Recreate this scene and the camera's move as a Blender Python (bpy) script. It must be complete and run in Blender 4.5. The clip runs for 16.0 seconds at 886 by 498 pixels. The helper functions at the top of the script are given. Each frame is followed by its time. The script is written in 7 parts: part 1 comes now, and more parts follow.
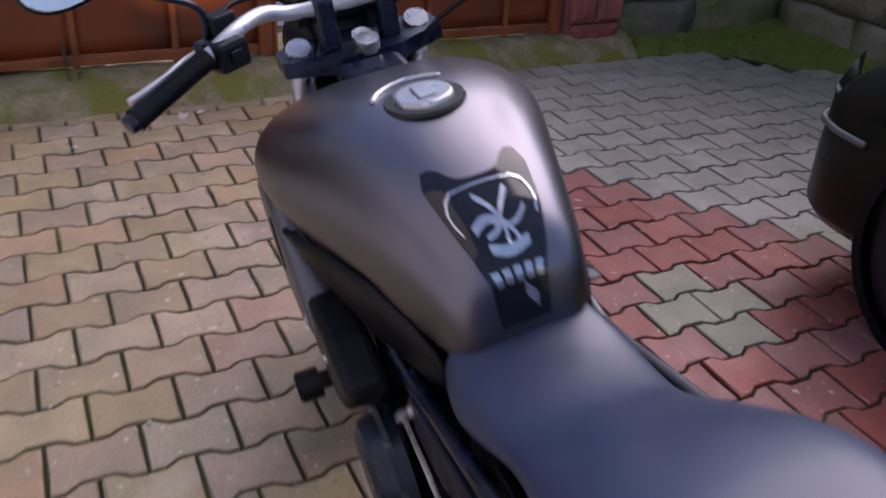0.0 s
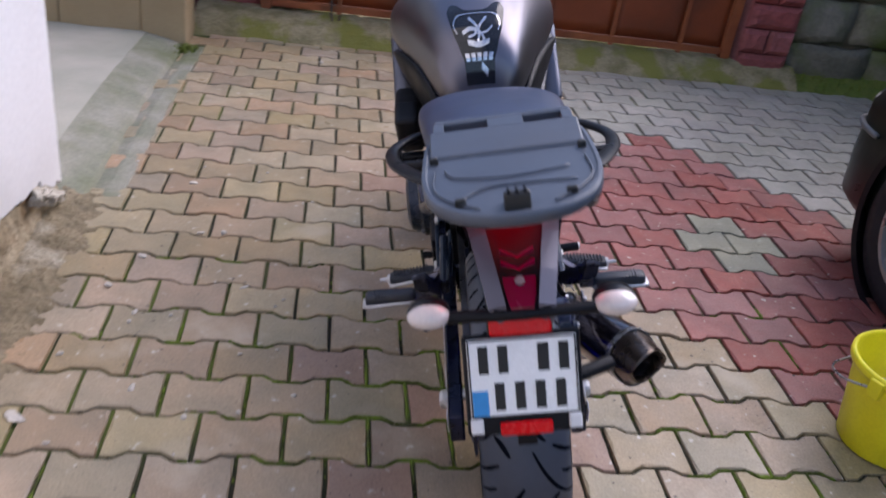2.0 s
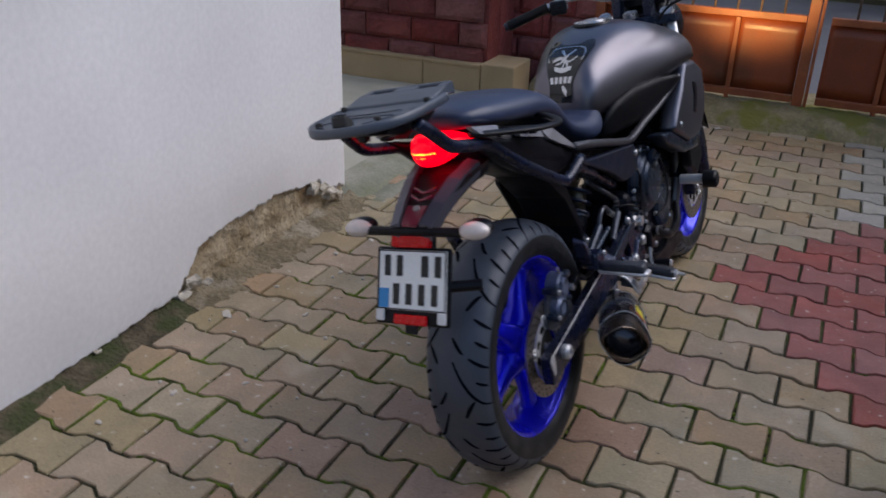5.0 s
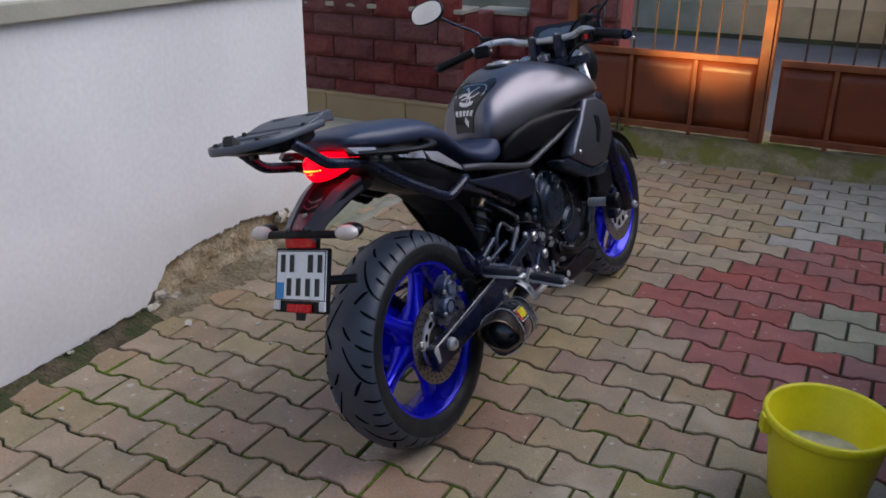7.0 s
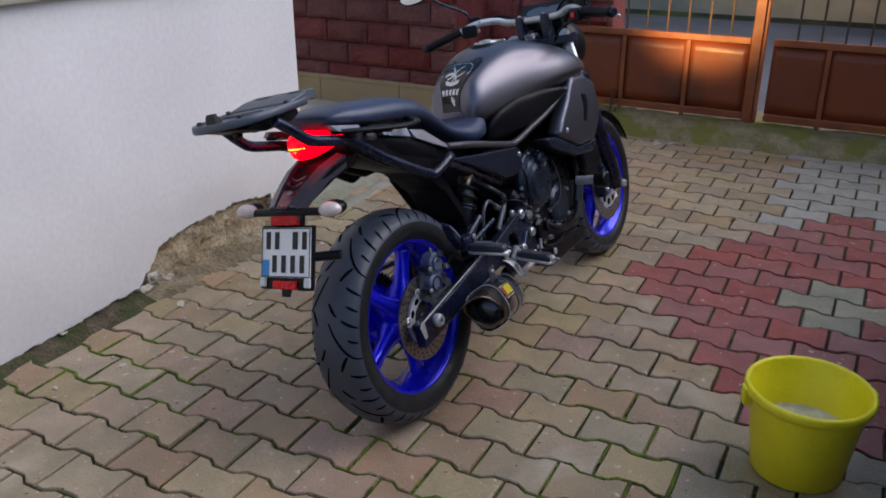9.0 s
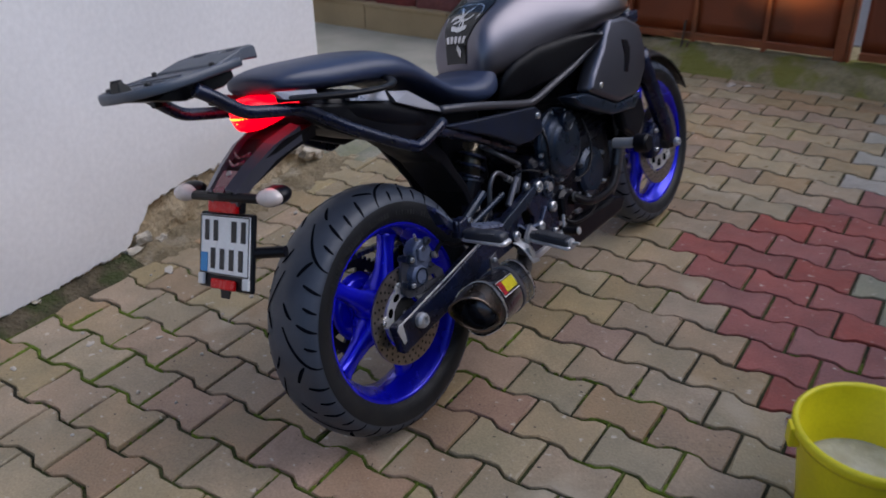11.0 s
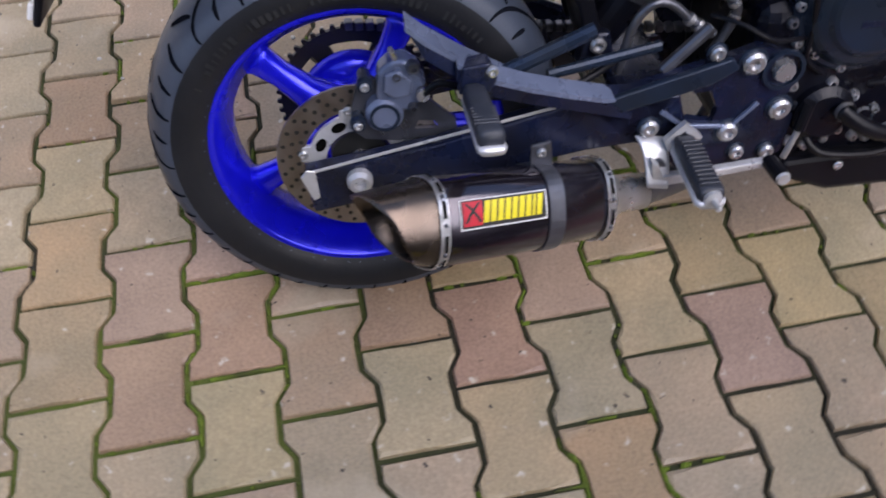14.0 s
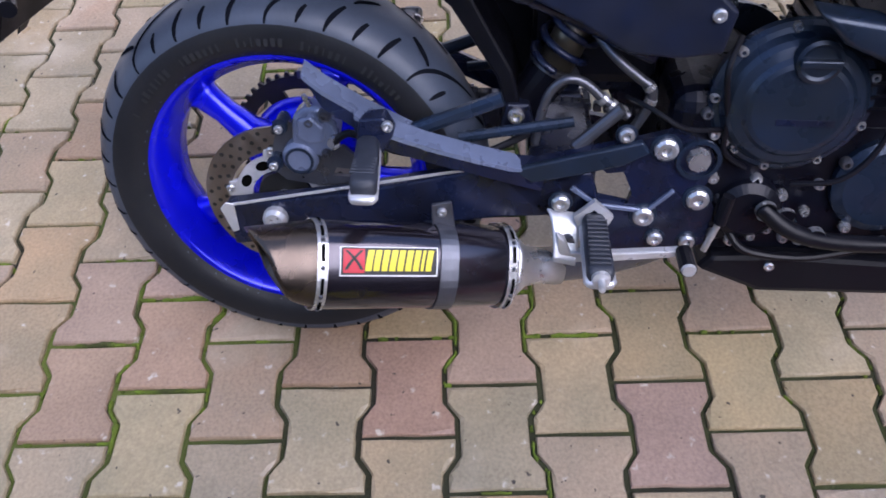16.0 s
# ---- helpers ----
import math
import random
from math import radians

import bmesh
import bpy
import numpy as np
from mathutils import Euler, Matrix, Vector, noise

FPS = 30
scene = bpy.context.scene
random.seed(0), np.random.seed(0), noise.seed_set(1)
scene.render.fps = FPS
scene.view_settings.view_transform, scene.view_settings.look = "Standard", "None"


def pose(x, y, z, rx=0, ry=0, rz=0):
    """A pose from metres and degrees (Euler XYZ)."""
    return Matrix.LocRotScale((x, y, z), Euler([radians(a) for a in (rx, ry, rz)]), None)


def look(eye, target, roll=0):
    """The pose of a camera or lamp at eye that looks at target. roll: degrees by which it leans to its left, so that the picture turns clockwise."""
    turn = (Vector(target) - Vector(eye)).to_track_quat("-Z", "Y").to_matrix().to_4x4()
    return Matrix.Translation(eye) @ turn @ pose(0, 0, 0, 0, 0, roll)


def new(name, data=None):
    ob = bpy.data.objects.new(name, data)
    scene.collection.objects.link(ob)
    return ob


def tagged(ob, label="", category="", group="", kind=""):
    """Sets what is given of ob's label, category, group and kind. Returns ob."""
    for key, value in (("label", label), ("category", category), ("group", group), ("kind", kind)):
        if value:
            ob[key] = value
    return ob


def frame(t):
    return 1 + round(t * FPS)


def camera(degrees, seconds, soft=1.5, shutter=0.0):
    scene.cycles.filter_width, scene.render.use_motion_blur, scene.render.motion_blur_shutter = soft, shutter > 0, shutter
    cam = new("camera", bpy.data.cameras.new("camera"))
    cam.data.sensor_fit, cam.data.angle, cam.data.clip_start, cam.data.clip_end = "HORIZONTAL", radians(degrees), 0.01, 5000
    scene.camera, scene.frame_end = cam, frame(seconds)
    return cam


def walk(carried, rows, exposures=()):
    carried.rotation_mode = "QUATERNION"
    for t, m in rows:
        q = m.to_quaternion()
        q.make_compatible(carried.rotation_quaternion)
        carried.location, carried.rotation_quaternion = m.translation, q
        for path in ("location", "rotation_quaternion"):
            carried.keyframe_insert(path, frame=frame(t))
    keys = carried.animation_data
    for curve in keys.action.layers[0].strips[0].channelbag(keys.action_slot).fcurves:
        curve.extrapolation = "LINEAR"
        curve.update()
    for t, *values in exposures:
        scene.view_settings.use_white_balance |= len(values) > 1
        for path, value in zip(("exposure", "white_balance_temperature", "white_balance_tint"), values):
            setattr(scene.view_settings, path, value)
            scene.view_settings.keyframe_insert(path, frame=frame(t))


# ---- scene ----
cam = camera(55.4, 16.0, 1.7, 0.6)
PATH = [
    (0, (-0.626, -0.204, 1.356), (0.178, 1.326, 0.349), 4.3),
    (0.5, (-0.608, -0.557, 1.375), (0.058, 1.057, 0.400), 4.4),
    (1, (-0.625, -0.859, 1.393), (-0.052, 0.817, 0.466), 6.0),
    (1.5, (-0.605, -1.113, 1.395), (-0.152, 0.587, 0.443), 7.2),
    (2, (-0.504, -1.376, 1.393), (-0.203, 0.346, 0.422), 8.8),
    (2.5, (-0.406, -1.621, 1.408), (-0.301, 0.144, 0.474), 6.4),
    (3, (-0.282, -1.799, 1.417), (-0.427, -0.006, 0.543), 2.3),
    (5.5, (0.683, -1.743, 1.415), (-0.095, -0.106, 0.569), 2.2),
    (6, (0.816, -1.888, 1.449), (0.045, -0.218, 0.664), 2.2),
    (6.5, (0.927, -1.901, 1.46), (0.11, -0.241, 0.7), 1.2),
    (7, (0.992, -1.904, 1.463), (0.146, -0.256, 0.71), 0.5),
    (7.5, (1.018, -1.906, 1.463), (0.164, -0.261, 0.711), 0.1),
    (8, (1.034, -1.908, 1.457), (0.178, -0.265, 0.704), 0.0),
    (8.5, (1.039, -1.908, 1.453), (0.188, -0.266, 0.691), -0.0),
    (9, (1.046, -1.911, 1.45), (0.203, -0.276, 0.666), 0.0),
    (11.5, (1.04, -1.155, 1.409), (-0.05, 0.156, 0.363), -2.3),
    (12, (1.067, -0.861, 1.361), (-0.15, 0.179, 0.162), -3.9),
    (12.5, (0.977, -0.585, 1.354), (-0.209, 0.144, -0.082), -4.0),
    (13, (0.981, -0.374, 1.274), (-0.267, 0.136, -0.203), -3.8),
    (13.5, (0.924, -0.211, 1.241), (-0.288, 0.143, -0.31), -1.6),
    (14, (0.876, -0.083, 1.257), (-0.283, 0.154, -0.356), -0.1),
    (14.5, (0.886, 0.057, 1.256), (-0.352, 0.174, -0.31), 0.7),
    (15, (0.904, 0.147, 1.247), (-0.396, 0.184, -0.273), 0.8),
    (15.5, (0.925, 0.182, 1.248), (-0.388, 0.19, -0.261), -0.3),
    (16, (0.941, 0.226, 1.251), (-0.377, 0.202, -0.254), -2.1),
]
EXPOSURES = ((0.0, 0.82, 6750, 29), (1.5, 1.27, 6400, 22), (3.0, 0.64, 6950, 21), (5.5, 0.35, 6550, 14), (9.0, 0.47, 6600, 15), (11.5, 0.36, 6450, 15), (13.5, 1.00, 6700, 17), (16.0, 1.42, 6050, 22))
walk(cam, [(t, look(eye, target, roll)) for t, eye, target, roll in PATH], EXPOSURES)

# ---- world and light ----
world = bpy.data.worlds.new("sky")
scene.world = world
world.use_nodes = True
wn = world.node_tree.nodes
sky = wn.new("ShaderNodeTexSky")
sky.sky_type = "NISHITA"
sky.sun_disc = False
sky.sun_elevation = radians(48)
sky.sun_rotation = radians(57)
sky.air_density, sky.dust_density, sky.ozone_density = 1.3, 0.7, 3.0
world.node_tree.links.new(sky.outputs[0], wn["Background"].inputs[0])
wn["Background"].inputs[1].default_value = 0.10
sun = new("sun", bpy.data.lights.new("sun", "SUN"))
sun.data.energy, sun.data.angle, sun.data.color = 1.5, radians(55), (1.0, 0.97, 0.95)
sun.matrix_world = look((2.9, 1.9, 3.7), (0, 0, 0))


# ---- materials ----
def ramp_mix(nt, fac, a, b):
    m = nt.nodes.new("ShaderNodeMix")
    m.data_type = "RGBA"
    nt.links.new(fac, m.inputs["Factor"])
    for sock, v in ((m.inputs[6], a), (m.inputs[7], b)):
        if isinstance(v, tuple):
            sock.default_value = (*v, 1)
        else:
            nt.links.new(v, sock)
    return m.outputs[2]


def stretch(nt, value, lo, hi):
    m = nt.nodes.new("ShaderNodeMapRange")
    nt.links.new(value, m.inputs[0])
    m.inputs[1].default_value, m.inputs[2].default_value = lo, hi
    return m.outputs[0]


def noise_of(nt, scale, detail=4, vec=None):
    n = nt.nodes.new("ShaderNodeTexNoise")
    n.inputs["Scale"].default_value, n.inputs["Detail"].default_value = scale, detail
    if vec is not None:
        nt.links.new(vec, n.inputs["Vector"])
    return n.outputs["Fac"]


def mat(name, base, rough=0.5, metal=0.0, second=None, scale=6.0, fine=80.0, stain=None, stain_at=(0.55, 0.7), bump=0.15, depth=0.003,
        random_tone=0.0, coat=0.0, island=False, emit=None, power=0.0, rough_var=0.1, spec=0.5, grain_amp=None, hue=0.0, speck=None):
    """A procedural surface: two tones at a coarse scale, fine grain, stains, relief."""
    m = bpy.data.materials.new(name)
    m.use_nodes = True
    nt = m.node_tree
    b = nt.nodes["Principled BSDF"]
    co = nt.nodes.new("ShaderNodeTexCoord").outputs["Object"]
    if random_tone:
        geo = nt.nodes.new("ShaderNodeNewGeometry")
        rnd = nt.nodes.new("ShaderNodeObjectInfo").outputs["Random"] if not island else geo.outputs["Random Per Island"]
        co = geo.outputs["Position"]
    ga = grain_amp if grain_amp is not None else (0.2 if bump >= 0.5 else 0.05)
    second = second or tuple(c * 0.8 for c in base)
    coarse = noise_of(nt, scale, 4, co)
    grain = noise_of(nt, fine, 5, co)
    col = ramp_mix(nt, stretch(nt, coarse, 0.35, 0.65), base, second)
    dark = nt.nodes.new("ShaderNodeMix")
    dark.data_type, dark.blend_type = "RGBA", "MULTIPLY"
    dark.inputs["Factor"].default_value = 1
    nt.links.new(col, dark.inputs[6])
    nt.links.new(ramp_mix(nt, stretch(nt, grain, 0.3, 0.7), (1 - ga, 1 - ga, 1 - ga), (1 + ga * 0.6, 1 + ga * 0.6, 1 + ga * 0.6)), dark.inputs[7])
    col = dark.outputs[2]
    if random_tone:
        hs = nt.nodes.new("ShaderNodeHueSaturation")
        mr = nt.nodes.new("ShaderNodeMapRange")
        nt.links.new(rnd, mr.inputs[0])
        mr.inputs[3].default_value, mr.inputs[4].default_value = 1 - random_tone, 1 + random_tone
        nt.links.new(mr.outputs[0], hs.inputs["Value"])
        w = nt.nodes.new("ShaderNodeTexWhiteNoise")
        w.noise_dimensions = "1D"
        nt.links.new(rnd, w.inputs["W"])
        mh = nt.nodes.new("ShaderNodeMapRange")
        nt.links.new(w.outputs["Value"], mh.inputs[0])
        mh.inputs[3].default_value, mh.inputs[4].default_value = 1 - random_tone * 1.3, 1 + random_tone * 0.9
        nt.links.new(mh.outputs[0], hs.inputs["Saturation"])
        if hue:
            w2 = nt.nodes.new("ShaderNodeTexWhiteNoise")
            w2.noise_dimensions = "2D"
            add = nt.nodes.new("ShaderNodeCombineXYZ")
            nt.links.new(rnd, add.inputs[0])
            add.inputs[1].default_value = 3.7
            nt.links.new(add.outputs[0], w2.inputs["Vector"])
            mu = nt.nodes.new("ShaderNodeMapRange")
            nt.links.new(w2.outputs["Value"], mu.inputs[0])
            mu.inputs[3].default_value, mu.inputs[4].default_value = 0.5 - hue, 0.5 + hue * 0.6
            nt.links.new(mu.outputs[0], hs.inputs["Hue"])
        nt.links.new(col, hs.inputs["Color"])
        col = hs.outputs[0]
    if stain:
        col = ramp_mix(nt, stretch(nt, noise_of(nt, scale * 0.45, 6, co), *stain_at), col, stain)
    if speck:
        col = ramp_mix(nt, stretch(nt, noise_of(nt, 34, 3, co), 0.66, 0.74), col, speck)
        col = ramp_mix(nt, stretch(nt, noise_of(nt, 55, 2, co), 0.71, 0.75), col, (0.05, 0.04, 0.03))
    nt.links.new(col, b.inputs["Base Color"])
    r = nt.nodes.new("ShaderNodeMapRange")
    nt.links.new(noise_of(nt, scale * 1.7, 3, co), r.inputs[0])
    r.inputs[1].default_value, r.inputs[2].default_value = 0.3, 0.7
    r.inputs[3].default_value, r.inputs[4].default_value = max(0.02, rough - rough_var), min(1, rough + rough_var)
    nt.links.new(r.outputs[0], b.inputs["Roughness"])
    b.inputs["Metallic"].default_value = metal
    b.inputs["Coat Weight"].default_value = coat
    b.inputs["Coat Roughness"].default_value = 0.15
    b.inputs["Specular IOR Level"].default_value = spec
    if bump:
        bp = nt.nodes.new("ShaderNodeBump")
        bp.inputs["Strength"].default_value, bp.inputs["Distance"].default_value = bump, depth
        nt.links.new(grain, bp.inputs["Height"])
        nt.links.new(bp.outputs[0], b.inputs["Normal"])
    if emit:
        b.inputs["Emission Color"].default_value = (*emit, 1)
        b.inputs["Emission Strength"].default_value = power
    return m


PAVER = mat("paver_beige", (0.386, 0.286, 0.170), 0.43, second=(0.295, 0.235, 0.144), scale=7, fine=160, bump=0.5, random_tone=0.13, hue=0.02, stain=(0.45, 0.375, 0.275), stain_at=(0.58, 0.75), rough_var=0.14, speck=(0.54, 0.48, 0.40))
PAVER_STUFF = mat("paver_beige_joined", (0.386, 0.286, 0.170), 0.40, second=(0.295, 0.235, 0.144), scale=7, fine=160, bump=0.5, random_tone=0.13, hue=0.02, island=True, stain=(0.45, 0.375, 0.275), stain_at=(0.58, 0.75), rough_var=0.14, speck=(0.54, 0.48, 0.40))
PAVER_RED = mat("paver_red", (0.336, 0.100, 0.080), 0.43, second=(0.248, 0.080, 0.066), scale=7, fine=160, bump=0.5, random_tone=0.12, stain=(0.32, 0.16, 0.12), stain_at=(0.6, 0.8), rough_var=0.14, speck=(0.54, 0.48, 0.40))
PAVER_PINK = mat("paver_pink", (0.385, 0.262, 0.180), 0.43, second=(0.308, 0.208, 0.145), scale=7, fine=160, bump=0.5, random_tone=0.08, hue=0.01, stain=(0.42, 0.33, 0.245), stain_at=(0.56, 0.75), rough_var=0.14, speck=(0.54, 0.48, 0.40))
# the beige paver recoloured greyer, with the sky's sheen in its colour
PAVER_SHEEN = mat("paver_grey", (0.386, 0.358, 0.297), 0.43, second=(0.302, 0.286, 0.235), scale=7, fine=160, bump=0.5, random_tone=0.10, hue=0.02, island=True, stain=(0.40, 0.38, 0.33), stain_at=(0.58, 0.75), rough_var=0.14, speck=(0.54, 0.48, 0.40))
PAVER_GREEN = mat("paver_pale", (0.30, 0.28, 0.19), 0.5, second=(0.22, 0.22, 0.16), scale=7, fine=160, bump=0.5, random_tone=0.08, rough_var=0.14, speck=(0.54, 0.48, 0.40))
JOINT = mat("joint_soil", (0.024, 0.021, 0.012), 0.95, second=(0.040, 0.048, 0.012), scale=2.4, fine=200, bump=0.8, depth=0.006, stain=(0.095, 0.125, 0.018), stain_at=(0.5, 0.64))
JOINTMOSS = mat("joint_moss", (0.10, 0.14, 0.011), 0.95, second=(0.16, 0.24, 0.020), scale=20, fine=300, bump=1.0, depth=0.004, stain=(0.06, 0.07, 0.015), stain_at=(0.5, 0.62))
DIRT = mat("dirt", (0.15, 0.118, 0.072), 0.95, second=(0.065, 0.052, 0.028), scale=14, fine=70, bump=1.0, depth=0.02, stain=(0.05, 0.062, 0.016), stain_at=(0.46, 0.58))
RUBBLEDIRT = mat("sandy_rubble", (0.30, 0.24, 0.15), 0.95, second=(0.16, 0.125, 0.072), scale=11, fine=60, bump=1.0, depth=0.02, stain=(0.44, 0.39, 0.30), stain_at=(0.54, 0.66))
PLASTER = mat("white_plaster", (0.84, 0.82, 0.82), 0.85, second=(0.77, 0.75, 0.75), scale=1.6, fine=50, bump=0.14, depth=0.003, stain=(0.66, 0.64, 0.62), stain_at=(0.56, 0.74))
CORE = mat("bare_masonry", (0.50, 0.41, 0.28), 0.95, second=(0.30, 0.225, 0.13), scale=8, fine=60, bump=1.0, depth=0.014, stain=(0.20, 0.105, 0.04), stain_at=(0.56, 0.68))
CONCRETE = mat("grey_concrete", (0.46, 0.43, 0.35), 0.8, second=(0.35, 0.34, 0.27), scale=3, fine=90, bump=0.4, stain=(0.30, 0.30, 0.20), stain_at=(0.58, 0.75))
SILL = mat("mossy_concrete", (0.34, 0.28, 0.16), 0.9, second=(0.19, 0.16, 0.07), scale=9, fine=60, bump=1.0, depth=0.010, stain=(0.19, 0.18, 0.035), stain_at=(0.5, 0.58))
CURB = mat("mossy_curb", (0.33, 0.31, 0.25), 0.9, second=(0.21, 0.215, 0.15), scale=5, fine=80, bump=0.7, depth=0.006, stain=(0.12, 0.135, 0.05), stain_at=(0.52, 0.68))
STEP = mat("beige_stone", (0.44, 0.33, 0.19), 0.7, second=(0.35, 0.26, 0.145), scale=3, fine=90, bump=0.4)
REDBLOCK = mat("red_split_block", (0.20, 0.044, 0.038), 0.7, second=(0.14, 0.03, 0.028), scale=6, fine=45, bump=1.0, depth=0.01, random_tone=0.15)
PINKBLOCK = mat("pink_painted_block", (0.32, 0.085, 0.08), 0.7, second=(0.25, 0.07, 0.065), scale=6, fine=45, bump=0.9, depth=0.008, random_tone=0.1)
RUBBLE = mat("rubble_stone", (0.27, 0.245, 0.18), 0.9, second=(0.19, 0.175, 0.12), scale=5, fine=40, bump=0.9, depth=0.012, random_tone=0.15, stain=(0.12, 0.15, 0.035), stain_at=(0.48, 0.64))
MORTAR = mat("mortar", (0.22, 0.205, 0.145), 0.95, second=(0.15, 0.15, 0.08), scale=6, fine=60, bump=0.8, depth=0.008)
GATE = mat("gate_paint", (0.25, 0.055, 0.016), 0.45, second=(0.19, 0.042, 0.014), scale=3, fine=60, bump=0.3, stain=(0.10, 0.03, 0.015), stain_at=(0.62, 0.75))
GATEFRAME = mat("gate_frame_paint", (0.33, 0.095, 0.03), 0.5, second=(0.24, 0.06, 0.02), scale=8, fine=60, bump=0.3, stain=(0.12, 0.05, 0.02), stain_at=(0.6, 0.75))
BAR = mat("gate_bar_paint", (0.10, 0.06, 0.04), 0.5, second=(0.06, 0.04, 0.03), scale=8)
GRASS = mat("moss", (0.12, 0.175, 0.02), 0.95, second=(0.18, 0.20, 0.035), scale=12, fine=60, bump=1.0, depth=0.01)
ASPHALT = mat("road_asphalt", (0.16, 0.16, 0.17), 0.8, second=(0.12, 0.12, 0.13), scale=1, fine=40)
FARWALL = mat("far_wall", (0.55, 0.52, 0.45), 0.9, second=(0.45, 0.42, 0.36), scale=0.7, fine=10)
FARGREEN = mat("far_green", (0.10, 0.16, 0.09), 0.8, second=(0.07, 0.12, 0.06), scale=2, fine=12)


# ---- mesh helpers ----
def mesh_of(name, bm, material=None, smooth=False):
    me = bpy.data.meshes.new(name)
    bmesh.ops.recalc_face_normals(bm, faces=bm.faces[:])
    bm.to_mesh(me)
    bm.free()
    if material:
        me.materials.append(material)
    if smooth:
        me.shade_smooth()
    return me


def part(name, bm, material, parent=None, label="", smooth=False, m=None):
    """Links a bmesh as one mesh object, under a thing or a part."""
    ob = new(name, mesh_of(name, bm, material, smooth))
    if parent is not None:
        ob.parent = parent
    if m is not None:
        ob.matrix_basis = m
    if label:
        tagged(ob, label)
    return ob


def soften(bm, width, seg=2):
    if width > 0:
        es = [e for e in bm.edges if len(e.link_faces) == 2 and e.calc_face_angle(0) > 0.6]
        bmesh.ops.bevel(bm, geom=es, offset=width, segments=seg, profile=0.5, affect="EDGES", clamp_overlap=True)
    return bm


def block(x0, x1, y0, y1, z0, z1, bevel=0.0, seg=2, bm=None):
    b = bmesh.new()
    bmesh.ops.create_cube(b, size=1, matrix=Matrix.Translation(((x0 + x1) / 2, (y0 + y1) / 2, (z0 + z1) / 2)) @ Matrix.Diagonal((x1 - x0, y1 - y0, z1 - z0, 1)))
    soften(b, bevel, seg)
    return joined(bm, b)


def joined(bm, b):
    """Adds the bmesh b to bm, or returns b where there is none."""
    if bm is None:
        return b
    me = bpy.data.meshes.new("tmp")
    b.to_mesh(me)
    b.free()
    bm.from_mesh(me)
    bpy.data.meshes.remove(me)
    return bm


def rough_up(bm, amount, scale, seed=0.0, axis=None):
    for v in bm.verts:
        n = noise.noise_vector((v.co + Vector((seed, seed * 2, 0))) * scale) * amount
        if axis is not None:
            n = Vector([n[i] if i == axis else 0 for i in range(3)])
        v.co += n


def grid_face(bm, nu, nv, f):
    """A sheet of nu x nv cells through the points f(u, v)."""
    vs = [[bm.verts.new(f(i / nu, j / nv)) for j in range(nv + 1)] for i in range(nu + 1)]
    for i in range(nu):
        for j in range(nv):
            bm.faces.new((vs[i][j], vs[i + 1][j], vs[i + 1][j + 1], vs[i][j + 1]))
    return vs


def structure(ob, label, category):
    return tagged(ob, label, category, kind="structure")


# ---- ground ----
bm = bmesh.new()
bmesh.ops.create_grid(bm, x_segments=40, y_segments=40, size=60)
ground = structure(part("ground", bm, JOINT), "dark mossy soil between and around the paving", "ground")
ground.location = (0, 0, -0.010)

LX, PY, GAP = 0.2, 0.144, 0.008
ORIGIN_X, ORIGIN_Y = 0.155, 0.0


def paver_outline(gap):
    wide, thin, d, h = 0.0822 - gap / 2, 0.0618 - gap / 2, 0.015, LX / 2 - gap / 2
    q = LX / 4
    right = [(-h, wide), (-q - d, wide), (-q + d, thin), (q - d, thin), (q + d, wide), (h, wide)]
    return right + [(x, -y) for x, y in reversed(right)]


def paver_mesh(bm, cx, cy, rng):
    """One paver with worn, slightly uneven edges."""
    tilt = Matrix.Translation((cx, cy, rng.uniform(-0.003, 0.002))) @ Euler((rng.uniform(-0.012, 0.012), rng.uniform(-0.01, 0.01), rng.uniform(-0.01, 0.01))).to_matrix().to_4x4()
    marks = []
    for i in range(12):
        marks += [(i, 0.0, 0.0)] + ([(i, rng.uniform(0.25, 0.45), rng.uniform(-0.0016, 0.0008)), (i, rng.uniform(0.55, 0.75), rng.uniform(-0.0016, 0.0008))] if i in (1, 3, 5, 7, 9, 11) or rng.random() < 0.3 else [])
    wear = [rng.uniform(0.6, 1.0) if rng.random() > 0.12 else 2.1 for _ in marks]
    rings = []
    for gap, z, worn in ((GAP + 0.0085, 0.0, 1), (GAP + 0.002, -0.0035, 0), (GAP, -0.02, 0)):
        ring = []
        for (i, f, out), w in zip(marks, wear):
            o = paver_outline(gap + (0.0085 * (w - 1) if worn else 0))
            p, q = o[i], o[(i + 1) % 12]
            x, y = p[0] + (q[0] - p[0]) * f, p[1] + (q[1] - p[1]) * f
            k = 1 + out / max(0.03, math.hypot(x, y))
            ring.append(bm.verts.new(tilt @ Vector((x * k, y * k, z))))
        rings.append(ring)
    n = len(rings[0])
    bm.faces.new(list(reversed(rings[0])))
    for a, b in zip(rings, rings[1:]):
        for i in range(n):
            bm.faces.new((a[i], a[(i + 1) % n], b[(i + 1) % n], b[i]))


# ---- white building ----
WALL_X, WALL_END = -1.34, 1.25
EDGE = ((-4.2, -0.02), (-0.6, -0.01), (-0.44, 0.004), (-0.1, 0.02), (0.16, 0.03), (0.22, 0.075), (0.28, 0.15), (0.36, 0.168), (0.46, 0.185), (0.56, 0.182), (0.66, 0.19), (0.8, 0.188),
        (0.92, 0.165), (1.0, 0.15), (1.04, 0.165), (1.08, 0.12), (1.16, 0.085), (1.25, 0.07))


